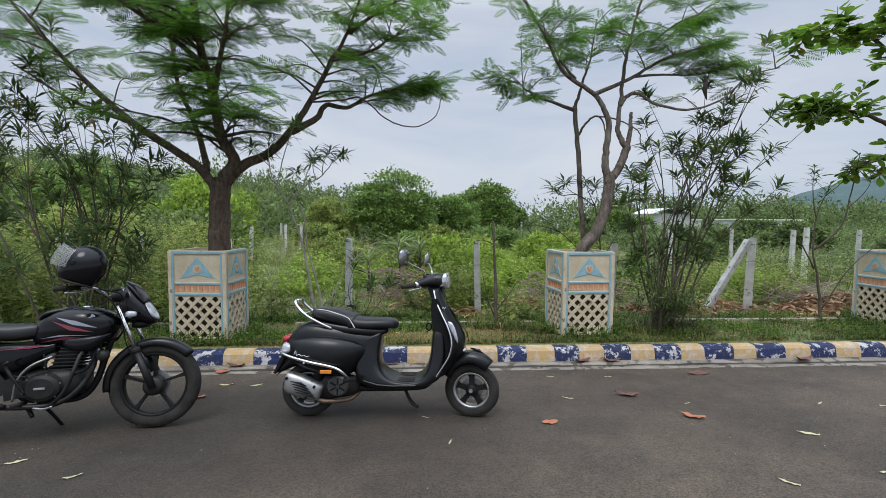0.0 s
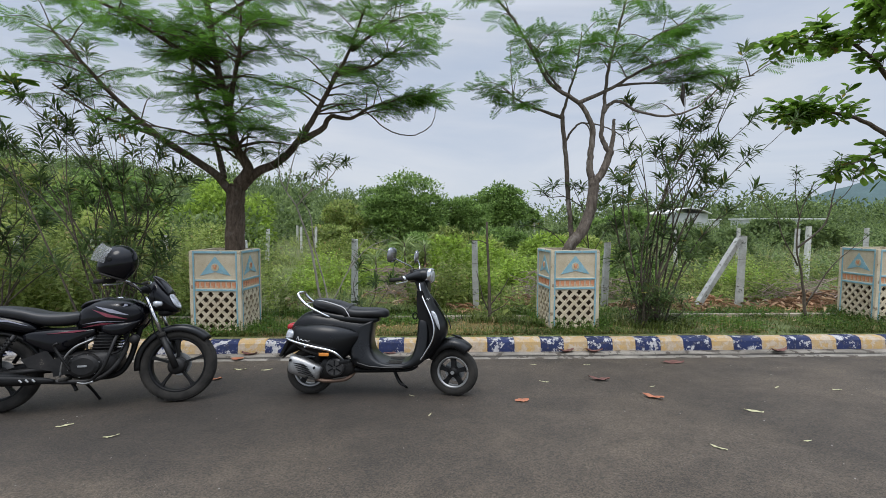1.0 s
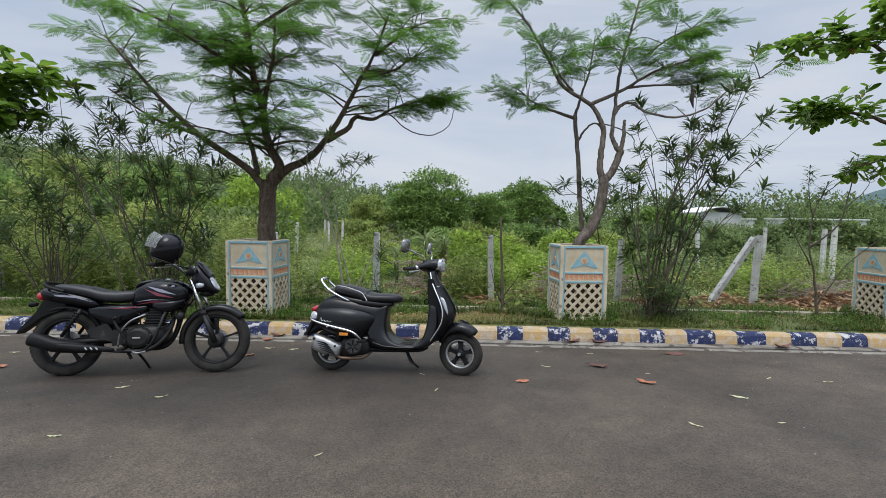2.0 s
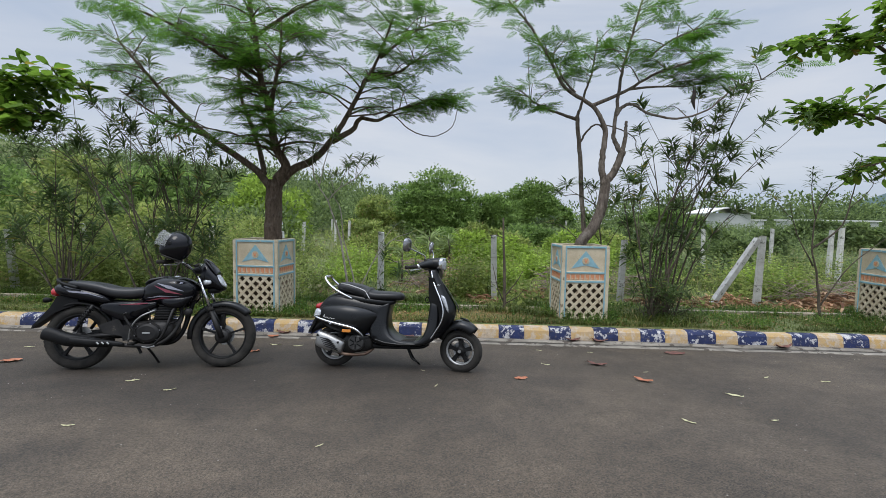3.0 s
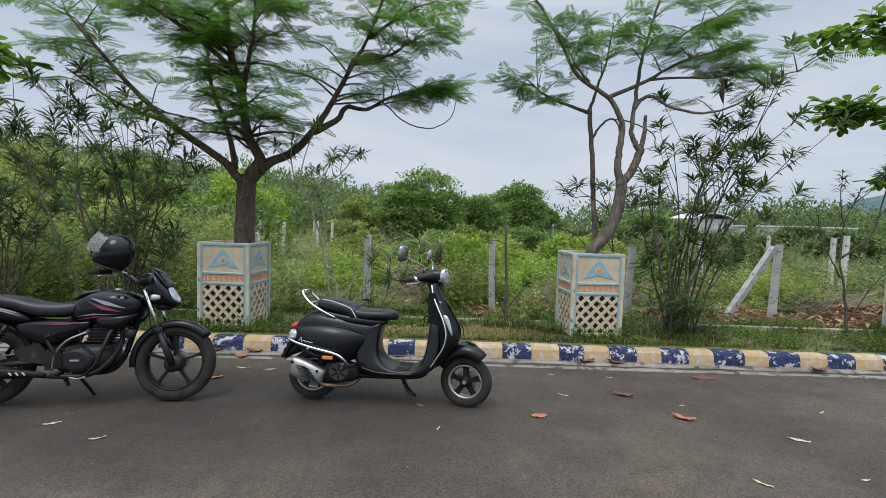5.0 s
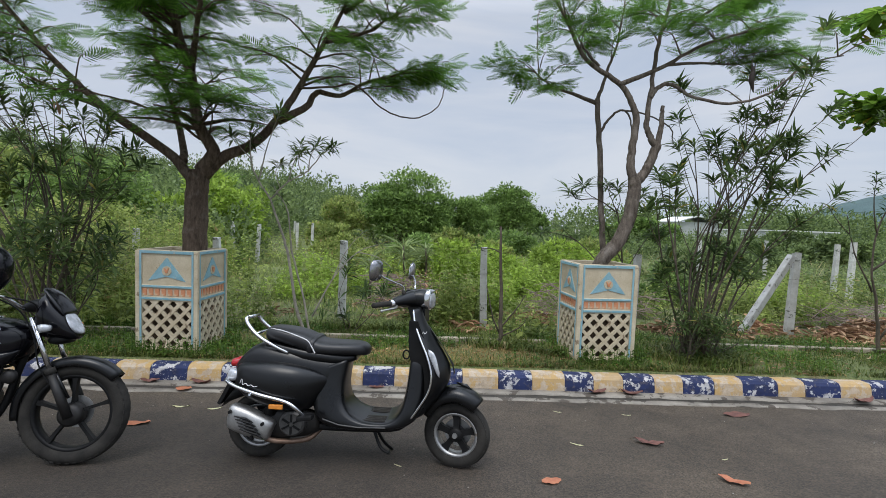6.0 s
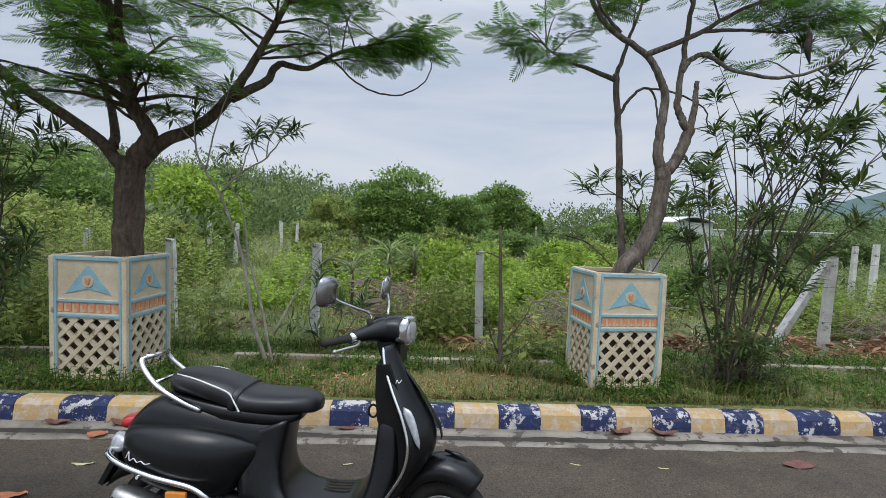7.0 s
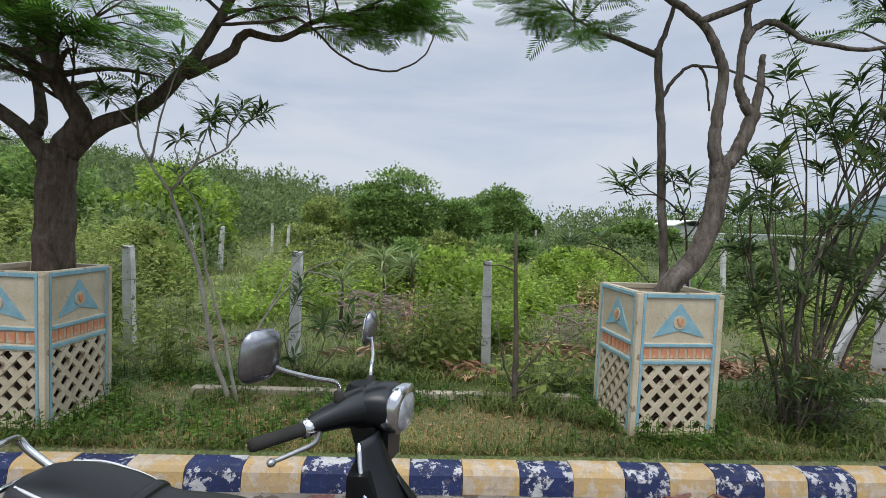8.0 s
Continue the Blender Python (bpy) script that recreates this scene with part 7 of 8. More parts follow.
    part("bag_hook", tube([(0.975 + 0.022 * math.cos(a / 6 * math.pi), -0.03, 0.755 + 0.03 * math.sin(a / 6 * math.pi)) for a in range(13)], 0.006, 6), PLASTIC, sc)
    # steering: wheel, guard and bars turn together
    turn = Matrix.Translation((1.335, 0, 0)) @ pose(0, 0, 0, 0, 0, -14) @ Matrix.Translation((-1.335, 0, 0))
    wheel(sc, 0, 0, 0.226, 0.11, 0.152, 5, PLASTIC, ALLOY, at=turn @ Matrix.Translation((1.335, 0, 0.224)))
    part("front_mudguard", ring_band(0.21, 0.268, 46, 160, 0.098, 24, drop=0.02), SATIN, sc, "deep satin black front mudguard", smooth=True, at=turn @ Matrix.Translation((1.33, 0, 0.25)) @ Matrix.Diagonal((0.95, 1, 1.14, 1)))
    part("mudguard_crest", tube([(1.43, 0, 0.525), (1.39, 0, 0.556), (1.32, 0, 0.572)], [0.005, 0.014, 0.006], 8), SATIN, sc, smooth=True, at=turn)
    part("suspension_arm", tube([(1.335, 0.085, 0.224), (1.31, 0.085, 0.33), (1.25, 0.04, 0.5)], 0.022, 10), PLASTIC, sc, smooth=True, at=turn)
    head = part("headset", loft([(0.9, 0, 1.105, 0.05, 0.02, 0), (0.93, 0, 1.12, 0.1, 0.05, 0), (1.0, 0, 1.14, 0.1, 0.066, 0.01), (1.06, 0, 1.145, 0.09, 0.068, 0.0), (1.1, 0, 1.14, 0.08, 0.066, -0.01), (1.112, 0, 1.135, 0.07, 0.058, -0.015)], power=2.5), SATIN, sc, "satin black handlebar housing", smooth=True, at=turn)
    part("steering_neck", prism([(0.95, 1.11), (1.09, 1.11), (1.09, 0.98), (1.0, 0.98)], -0.05, 0.05), SATIN, sc, bevel=0.02, at=turn)
    part("lamp_rim", loft([(1.08, 0, 1.145, 0.08, 0.07, 0.02), (1.11, 0, 1.14, 0.083, 0.072, 0.012), (1.125, 0, 1.135, 0.076, 0.066, 0.006)], power=3.4), CHROME, head, smooth=True)
    part("headlamp", loft([(1.118, 0, 1.135, 0.068, 0.058, 0.004), (1.131, 0, 1.132, 0.06, 0.05, 0.0), (1.137, 0, 1.13, 0.03, 0.026, 0.0)], power=3.2), CLEAR, head, "clear headlamp glass", smooth=True)
    part("instrument_dial", lathe([(1.195, 0.0), (1.2, 0.045), (1.18, 0.055), (1.15, 0.055)], 20, axis="z"), PLASTIC, head, at=Matrix.Translation((0.98, 0, 0.003)))
    for s in (-1, 1):
        part("bar_housing", tube(smooth_line([(1.0, s * 0.04, 1.14), (0.965, s * 0.1, 1.135), (0.925, s * 0.155, 1.122), (0.9, s * 0.2, 1.11)], 4), [0.064, 0.062, 0.058, 0.053, 0.047, 0.043, 0.04, 0.037, 0.034, 0.031, 0.028, 0.025, 0.022], 14), SATIN, head, smooth=True)
        bar0, bar1 = Vector((0.9, s * 0.2, 1.11)), Vector((0.83, s * 0.335, 1.1))
        part("grip_collar", tube([bar0 - (bar1 - bar0) * 0.16, bar0 + (bar1 - bar0) * 0.04], 0.027, 14), CHROME, head, smooth=True)
        part("grip", tube([bar0, bar0.lerp(bar1, 0.05), bar0.lerp(bar1, 0.95), bar1], [0.017, 0.0185, 0.018, 0.016], 14), RUBBER, head, "black rubber grip", smooth=True)
        part("brake_lever", tube(smooth_line([(0.93, s * 0.17, 1.1), (0.945, s * 0.22, 1.085), (0.925, s * 0.28, 1.078), (0.9, s * 0.325, 1.07), (0.895, s * 0.335, 1.068)]), 0.0065, 8), ALLOY, head, smooth=True)
        part("lever_ball", lathe([(-0.011, 0.001), (-0.007, 0.009), (0.002, 0.0115), (0.009, 0.007), (0.011, 0.001)], 10), ALLOY, head, at=Matrix.Translation((0.895, s * 0.337, 1.068)), smooth=True)
        part("switch_block", loft([(0.9, s * 0.16, 1.13, 0.02, 0.016, 0), (0.93, s * 0.15, 1.132, 0.026, 0.02, 0), (0.96, s * 0.13, 1.135, 0.02, 0.016, 0)]), PLASTIC, head, smooth=True)
        y = s * 0.33
        part("mirror_stem", tube(smooth_line([(0.955, s * 0.11, 1.17), (0.95, s * 0.12, 1.225), (0.92, s * 0.2, 1.255), (0.875, s * 0.285, 1.29), (0.86, s * 0.31, 1.31)]), 0.007, 8), CHROME, head, "chrome mirror stem", smooth=True)
        part("mirror_boot", tube([(0.956, s * 0.108, 1.16), (0.952, s * 0.116, 1.2)], [0.02, 0.013], 10), RUBBER, head, smooth=True)
        mir = part("mirror", loft([(0.0, 0, 0, 0.062, 0.07, 0), (0.006, 0, 0, 0.07, 0.079, 0), (0.018, 0, 0, 0.069, 0.077, 0), (0.034, 0, 0, 0.05, 0.056, 0), (0.04, 0, 0, 0.02, 0.024, 0)], power=3.2), MIRROR_BACK, head, "rounded dull chrome mirror", smooth=True, at=Matrix.Translation((0.83, y, 1.335)) @ pose(0, 0, 0, 0, 6, s * 14) @ Matrix.Diagonal((1, 0.86, 0.9, 1)))
        part("mirror_glass", loft([(-0.004, 0, 0, 0.058, 0.066, 0), (0.0, 0, 0, 0.06, 0.068, 0)], power=3.2, steps=1), MIRROR, mir)
    return sc


scooter()


def motorcycle():
    mb = thing("motorcycle", "black motorcycle with maroon decals parked on its side stand", "motorcycle", at=pose(-3.78, 2.345, 0.109, -9, 0.5, 9.8))
    wheel(mb, 0, 0, 0.316, 0.1, 0.228, 5, PLASTIC, PLASTIC, at=Matrix.Translation((0, 0, 0.31)), slim=0.55)
    turn = Matrix.Translation((1.36, 0, 0)) @ pose(0, 0, 0, 0, 0, -3) @ Matrix.Translation((-1.36, 0, 0))
    wheel(mb, 0, 0, 0.322, 0.09, 0.24, 5, PLASTIC, PLASTIC, at=turn @ Matrix.Translation((1.36, 0, 0.318)), slim=0.5)
    part("brake_drum", lathe([(-0.075, 0.0), (-0.075, 0.05), (-0.06, 0.07), (0.0, 0.075), (0.0, 0.0)], 24), ENGINE, mb, at=turn @ Matrix.Translation((1.36, 0, 0.31)), smooth=True)
    # frame and swing arm
    part("frame_tube", tube(smooth_line([(1.1, 0, 0.82), (1.03, 0, 0.6), (0.96, 0, 0.36), (0.85, 0, 0.25), (0.6, 0, 0.24)]), 0.022, 10), PLASTIC, mb, smooth=True)
    part("frame_tube", tube(smooth_line([(1.08, 0, 0.8), (0.7, 0, 0.66), (0.3, 0, 0.66), (-0.1, 0, 0.72)]), 0.022, 10), PLASTIC, mb, smooth=True)
    for s in (-1, 1):
        part("swing_arm", tube([(0.55, s * 0.1, 0.36), (0.0, s * 0.1, 0.31)], [0.026, 0.02], 10), ENGINE, mb, smooth=True)
        sh = part("rear_shock", tube([(0.17, s * 0.13, 0.63), (0.02, s * 0.13, 0.38)], 0.016, 10), ENGINE, mb, smooth=True)
        coil = [(0.16 - 0.1 * i / 60 + 0.028 * math.cos(i * 0.75) * 0.8, s * 0.13 + 0.028 * math.sin(i * 0.75), 0.615 - 0.17 * i / 60 + 0.028 * math.cos(i * 0.75) * -0.45) for i in range(61)]
        part("shock_spring", tube(coil, 0.006, 6), PLASTIC, sh, smooth=True)
    part("chain_case", prism([(0.0, 0.36), (0.45, 0.42), (0.5, 0.36), (0.45, 0.29), (0.0, 0.27), (-0.06, 0.31)], 0.09, 0.12), PLASTIC, mb, bevel=0.01)
    # engine
    en = part("engine", loft([(0.5, 0, 0.36, 0.09, 0.07, 0), (0.55, 0, 0.36, 0.13, 0.11, 0), (0.68, 0, 0.36, 0.145, 0.125, 0), (0.82, 0, 0.37, 0.14, 0.115, 0), (0.9, 0, 0.39, 0.1, 0.08, 0)], power=3), ENGINE, mb, "dark oily engine block", smooth=True)
    part("clutch_cover", lathe([(-0.175, 0.0), (-0.175, 0.075), (-0.165, 0.1), (-0.14, 0.112), (-0.1, 0.115), (-0.1, 0.0)], 32), ENGINE, en, at=Matrix.Translation((0.69, 0, 0.36)) @ Matrix.Diagonal((1.15, 1, 0.9, 1)), smooth=False)
    for i in range(7):
        part("cylinder_fin", box(0.69 + 0.012 * i, 0.86 + 0.014 * i, -0.1, 0.1, 0.47 + 0.025 * i, 0.48 + 0.025 * i), ENGINE, en, bevel=0.003)
    part("cylinder_barrel", loft([(0.72, 0, 0.55, 0.07, 0.1, 0.03), (0.78, 0, 0.56, 0.08, 0.11, 0.03), (0.86, 0, 0.56, 0.07, 0.1, 0.03)], power=3), ENGINE, en, smooth=True)
    part("cylinder_head", loft([(0.76, 0, 0.65, 0.08, 0.03, 0), (0.84, 0, 0.66, 0.095, 0.05, 0), (0.94, 0, 0.655, 0.07, 0.04, 0)], power=3), ENGINE, en, smooth=True)
    part("carburettor", tube([(0.6, -0.04, 0.57), (0.72, -0.03, 0.58)], [0.035, 0.028], 12), ALLOY, en, smooth=True)
    part("air_duct", loft([(0.5, -0.05, 0.56, 0.04, 0.04, 0), (0.58, -0.06, 0.57, 0.06, 0.055, 0), (0.66, -0.04, 0.57, 0.04, 0.04, 0)]), PLASTIC, mb, smooth=True)
    part("crash_guard", tube(smooth_line([(0.93, -0.08, 0.62), (0.92, -0.16, 0.58), (0.9, -0.21, 0.46), (0.85, -0.21, 0.33), (0.74, -0.16, 0.235), (0.62, -0.08, 0.23)]), 0.013, 10), ENGINE, mb, "dark engine guard bar", smooth=True)
    part("crash_guard", tube(smooth_line([(0.93, 0.08, 0.62), (0.92, 0.16, 0.58), (0.9, 0.21, 0.46), (0.85, 0.21, 0.33), (0.74, 0.16, 0.235), (0.62, 0.08, 0.23)]), 0.013, 10), ENGINE, mb, smooth=True)
    part("crash_guard", tube(smooth_line([(0.52, -0.15, 0.28), (0.56, -0.19, 0.42), (0.64, -0.2, 0.52), (0.76, -0.18, 0.58)]), 0.008, 8), ALLOY, mb, smooth=True)
    part("air_box", prism([(0.28, 0.66), (0.6, 0.68), (0.6, 0.5), (0.52, 0.42), (0.34, 0.44)], -0.085, 0.085), PLASTIC, mb, "dark air box under the seat", bevel=0.03, seg=2)
    part("sprocket_cover", prism([(0.44, 0.42), (0.56, 0.46), (0.58, 0.3), (0.46, 0.28)], -0.13, 0.13), ENGINE, en, bevel=0.02)
    part("kick_lever", tube(smooth_line([(0.6, -0.17, 0.33), (0.56, -0.2, 0.42), (0.5, -0.21, 0.53), (0.53, -0.23, 0.56)]), 0.011, 8), ENGINE, mb, smooth=True)
    part("horn", lathe([(-0.05, 0.0), (-0.05, 0.035), (-0.02, 0.045), (0.0, 0.03), (0.0, 0.0)], 18), ENGINE, mb, at=Matrix.Translation((1.03, -0.06, 0.56)), smooth=True)
    for pts in ([(0.98, -0.06, 0.72), (0.99, -0.1, 0.6), (0.95, -0.12, 0.48), (0.86, -0.12, 0.44)], [(0.62, -0.09, 0.66), (0.68, -0.12, 0.58), (0.7, -0.13, 0.48)], [(1.06, -0.04, 0.74), (1.02, -0.08, 0.66), (0.9, -0.1, 0.63), (0.78, -0.09, 0.66)], [(0.44, -0.12, 0.56), (0.5, -0.14, 0.46), (0.6, -0.15, 0.44)]):
        part("hose", tube(smooth_line(pts), 0.008, 7), PLASTIC, mb, smooth=True)
    part("engine_badge", box(0.655, 0.725, -0.182, -0.174, 0.352, 0.368), ALLOY, en, bevel=0.003)
    for k in range(6):
        a = k * math.pi / 3 + 0.3
        part("cover_bolt", lathe([(-0.16, 0.0), (-0.16, 0.007), (-0.14, 0.008), (-0.14, 0.0)], 8), ALLOY, en, at=Matrix.Translation((0.69 + 0.115 * math.cos(a), 0, 0.36 + 0.09 * math.sin(a))))
    # exhaust
    ex = part("silencer", loft([(-0.22, -0.17, 0.36, 0.035, 0.04, 0.01), (-0.21, -0.17, 0.36, 0.052, 0.058, 0.012), (-0.14, -0.17, 0.35, 0.058, 0.064, 0.012), (0.0, -0.17, 0.3, 0.056, 0.06, 0.012), (0.2, -0.165, 0.275, 0.045, 0.048, 0.01), (0.36, -0.16, 0.255, 0.026, 0.028, 0.006)], power=2.3), PLASTIC, mb, "long dull black silencer", smooth=True)
    part("heat_guard", loft([(0.02, -0.2, 0.3, 0.03, 0.03, 0), (0.15, -0.205, 0.285, 0.03, 0.036, 0), (0.42, -0.19, 0.262, 0.024, 0.026, 0), (0.5, -0.185, 0.255, 0.01, 0.012, 0)]), PLASTIC, ex, smooth=True)
    for k in range(3):
        part("guard_slot", tube([(0.28 + 0.045 * k, -0.232, 0.283), (0.3 + 0.045 * k, -0.232, 0.262)], 0.007, 6), ALLOY, ex)
    part("exhaust_pipe", tube(smooth_line([(0.36, -0.16, 0.255), (0.6, -0.15, 0.235), (0.78, -0.13, 0.245), (0.9, -0.1, 0.34), (0.96, -0.05, 0.5), (0.93, -0.02, 0.62)]), 0.019, 12), ENGINE, mb, smooth=True)
    # bodywork
    part("tank", loft([(0.57, 0, 0.72, 0.06, 0.06, 0), (0.62, 0, 0.742, 0.1, 0.108, 0), (0.72, 0, 0.765, 0.138, 0.136, 0), (0.86, 0, 0.778, 0.155, 0.142, 0), (0.98, 0, 0.772, 0.15, 0.132, 0.01), (1.06, 0, 0.752, 0.115, 0.1, 0.02), (1.1, 0, 0.742, 0.05, 0.055, 0.02)], power=2.6, sides=28), GLOSS, mb, "gloss black fuel tank with maroon streaks", smooth=True)
    for pts, mat in (([(1.0, 0.735), (0.85, 0.785), (0.72, 0.825), (0.84, 0.757)], MAROON), ([(1.02, 0.765), (0.88, 0.822), (0.74, 0.85), (0.86, 0.795)], GREY_DECAL), ([(0.62, 0.668), (0.78, 0.69), (1.0, 0.7), (0.8, 0.708)], MAROON), ([(0.64, 0.7), (0.78, 0.725), (0.98, 0.716), (0.8, 0.715)], GREY_DECAL), ([(0.9, 0.858), (0.96, 0.868), (1.01, 0.852), (0.95, 0.84)], GREY_DECAL)):
        bm = bmesh.new()
        top, bot = [], []
        n = 10
        (ax, az), (bx, bz), (cx, cz), (dx, dz) = pts
        for i in range(n + 1):
            t = i / n
            ux, uz = (ax + (bx - ax) * 2 * t, az + (bz - az) * 2 * t) if t < 0.5 else (bx + (cx - bx) * (2 * t - 1), bz + (cz - bz) * (2 * t - 1))
            lx, lz = (ax + (dx - ax) * 2 * t, az + (dz - az) * 2 * t) if t < 0.5 else (dx + (cx - dx) * (2 * t - 1), dz + (cz - dz) * (2 * t - 1))

            def skin(x, z):
                w = np.interp(x, (0.57, 0.62, 0.72, 0.86, 0.98, 1.06, 1.1), (0.06, 0.1, 0.138, 0.155, 0.15, 0.115, 0.05))
                h = np.interp(x, (0.57, 0.62, 0.72, 0.86, 0.98, 1.06, 1.1), (0.06, 0.108, 0.136, 0.142, 0.132, 0.1, 0.055))
                zc = np.interp(x, (0.57, 0.62, 0.72, 0.86, 0.98, 1.06, 1.1), (0.72, 0.742, 0.765, 0.778, 0.772, 0.752, 0.742))
                k = max(1 - (abs(z - zc) / h) ** 2.6, 0.01)
                return -w * k ** (1 / 2.6) - 0.004
            top.append(bm.verts.new((ux, skin(ux, uz), uz)))
            bot.append(bm.verts.new((lx, skin(lx, lz), lz)))
        for i in range(n):
            bm.faces.new((top[i], top[i + 1], bot[i + 1], bot[i]))
        part("decal", bm, mat, mb, smooth=True)
    part("filler_cap", lathe([(0.865, 0.0), (0.885, 0.035), (0.89, 0.025), (0.893, 0.0)], 20, axis="z"), CHROME, mb, at=Matrix.Translation((0.88, 0, 0.036)), smooth=True)
    part("tank_cover", loft([(0.6, 0, 0.845, 0.06, 0.02, 0), (0.66, 0, 0.88, 0.09, 0.022, 0), (0.8, 0, 0.912, 0.06, 0.016, 0)]), VINYL, mb, smooth=True)
    part("seat", loft([(-0.12, 0, 0.83, 0.05, 0.02, 0), (-0.08, 0, 0.83, 0.095, 0.04, 0), (0.05, 0, 0.82, 0.12, 0.048, 0), (0.2, 0, 0.795, 0.13, 0.052, 0), (0.33, 0, 0.755, 0.13, 0.06, 0), (0.46, 0, 0.745, 0.12, 0.06, 0), (0.58, 0, 0.755, 0.1, 0.055, 0), (0.64, 0, 0.765, 0.07, 0.035, 0)], power=3, sides=24), VINYL, mb, "black ribbed dual seat", smooth=True)
    part("tail_cowl", loft([(-0.24, 0, 0.78, 0.05, 0.035, 0), (-0.2, 0, 0.78, 0.085, 0.055, 0), (-0.1, 0, 0.76, 0.11, 0.065, 0), (0.08, 0, 0.73, 0.125, 0.07, 0), (0.24, 0, 0.69, 0.12, 0.06, 0), (0.3, 0, 0.67, 0.08, 0.03, 0)], power=2.7), GLOSS, mb, "gloss black tail panel with silver graphics", smooth=True)
    part("tail_graphic", prism([(-0.08, 0.772), (0.1, 0.757), (0.26, 0.7), (0.12, 0.738), (-0.05, 0.755)], -0.131, -0.118), GREY_DECAL, mb)
    part("tail_lamp", loft([(-0.265, 0, 0.755, 0.04, 0.03, 0), (-0.25, 0, 0.755, 0.07, 0.042, 0), (-0.2, 0, 0.755, 0.08, 0.045, 0)]), REDLENS, mb, "red tail lamp", smooth=True)
    for s in (-1, 1):
        part("grab_handle", tube(smooth_line([(0.02, s * 0.13, 0.8), (-0.1, s * 0.135, 0.835), (-0.17, s * 0.11, 0.87), (-0.19, s * 0.05, 0.88), (-0.19, 0, 0.88)]), 0.014, 10), PLASTIC, mb, smooth=True)
        part("rear_indicator", loft([(-0.25, s * 0.15, 0.68, 0.025, 0.02, 0), (-0.23, s * 0.16, 0.68, 0.035, 0.026, 0), (-0.19, s * 0.15, 0.68, 0.02, 0.016, 0)]), PLASTIC, mb, smooth=True)
        part("side_panel", loft([(0.22, s * 0.1, 0.605, 0.012, 0.03, 0), (0.3, s * 0.108, 0.595, 0.025, 0.06, 0), (0.44, s * 0.112, 0.572, 0.034, 0.095, 0.02), (0.56, s * 0.112, 0.57, 0.034, 0.09, 0.05), (0.66, s * 0.105, 0.6, 0.026, 0.06, 0.04), (0.74, s * 0.1, 0.64, 0.012, 0.025, 0)]), GLOSS, mb, "gloss black side panel", smooth=True)
        part("tank_shroud", loft([(0.8, s * 0.125, 0.665, 0.02, 0.03, 0), (0.9, s * 0.135, 0.655, 0.03, 0.05, 0.02), (1.0, s * 0.13, 0.66, 0.028, 0.055, 0.03), (1.07, s * 0.11, 0.69, 0.015, 0.035, 0.02)]), GLOSS, mb, smooth=True)
    part("panel_stripe", prism([(0.4, 0.632), (0.62, 0.655), (0.7, 0.65), (0.6, 0.637)], -0.15, -0.135), MAROON, mb)
    part("footrest_plate", prism([(0.22, 0.43), (0.4, 0.5), (0.5, 0.36), (0.55, 0.34), (0.52, 0.31), (0.28, 0.36)], -0.125, -0.11), ENGINE, mb, bevel=0.006)
    part("rear_mudguard", prism([(-0.02, 0.72), (0.0, 0.64), (-0.2, 0.56), (-0.41, 0.4), (-0.4, 0.43), (-0.26, 0.6), (-0.2, 0.72)], -0.06, 0.06), PLASTIC, mb, "long black rear mudguard", bevel=0.02)
    part("inner_mudguard", ring_band(0.33, 0.36, 20, 120, 0.075, 16), PLASTIC, mb, smooth=True, at=Matrix.Translation((0, 0, 0.31)))
    for s in (-1, 1):
        part("footrest", tube([(0.57, s * 0.1, 0.26), (0.57, s * 0.24, 0.265)], 0.016, 10), RUBBER, mb, smooth=True)
    part("brake_pedal", tube(smooth_line([(0.55, -0.13, 0.25), (0.7, -0.17, 0.22), (0.78, -0.19, 0.235)]), 0.008, 8), ALLOY, mb, smooth=True)
    part("side_stand", tube(smooth_line([(0.56, 0.06, 0.24), (0.62, 0.14, 0.12), (0.66, 0.21, 0.01)]), 0.012, 8), PLASTIC, mb, smooth=True)
    part("centre_stand", tube(smooth_line([(0.58, -0.1, 0.23), (0.61, -0.11, 0.19), (0.63, -0.12, 0.16)]), 0.014, 8), PLASTIC, mb, smooth=True)
    # front end
    for s in (-1, 1):
        leg = part("fork_leg", tube([(1.37, s * 0.085, 0.3), (1.25, s * 0.085, 0.58)], [0.027, 0.026], 14), ENGINE, mb, "black fork slider", smooth=True, at=turn)
        part("fork_tube", tube([(1.25, s * 0.085, 0.58), (1.115, s * 0.085, 0.92)], 0.0155, 14), CHROME, leg, smooth=True)
        part("dust_seal", tube([(1.255, s * 0.085, 0.57), (1.24, s * 0.085, 0.605)], 0.03, 14), RUBBER, leg, smooth=True)
        part("handlebar", tube(smooth_line([(1.08, 0, 0.97), (1.07, s * 0.1, 0.98), (1.02, s * 0.2, 1.05), (0.96, s * 0.28, 1.06), (0.87, s * 0.39, 1.05)]), 0.011, 10), CHROME, mb, smooth=True, at=turn)
        part("grip", tube([(0.955, s * 0.285, 1.06), (0.86, s * 0.4, 1.05)], 0.018, 12), RUBBER, mb, smooth=True, at=turn)
        part("lever", tube(smooth_line([(1.0, s * 0.26, 1.04), (0.99, s * 0.33, 1.03), (0.93, s * 0.41, 1.02)]), 0.006, 8), ALLOY, mb, smooth=True, at=turn)
        part("front_indicator", loft([(1.2, s * 0.15, 0.86, 0.02, 0.02, 0), (1.23, s * 0.16, 0.86, 0.03, 0.026, 0), (1.27, s * 0.155, 0.86, 0.015, 0.016, 0)]), AMBER if s > 0 else CLEAR, mb, smooth=True, at=turn)
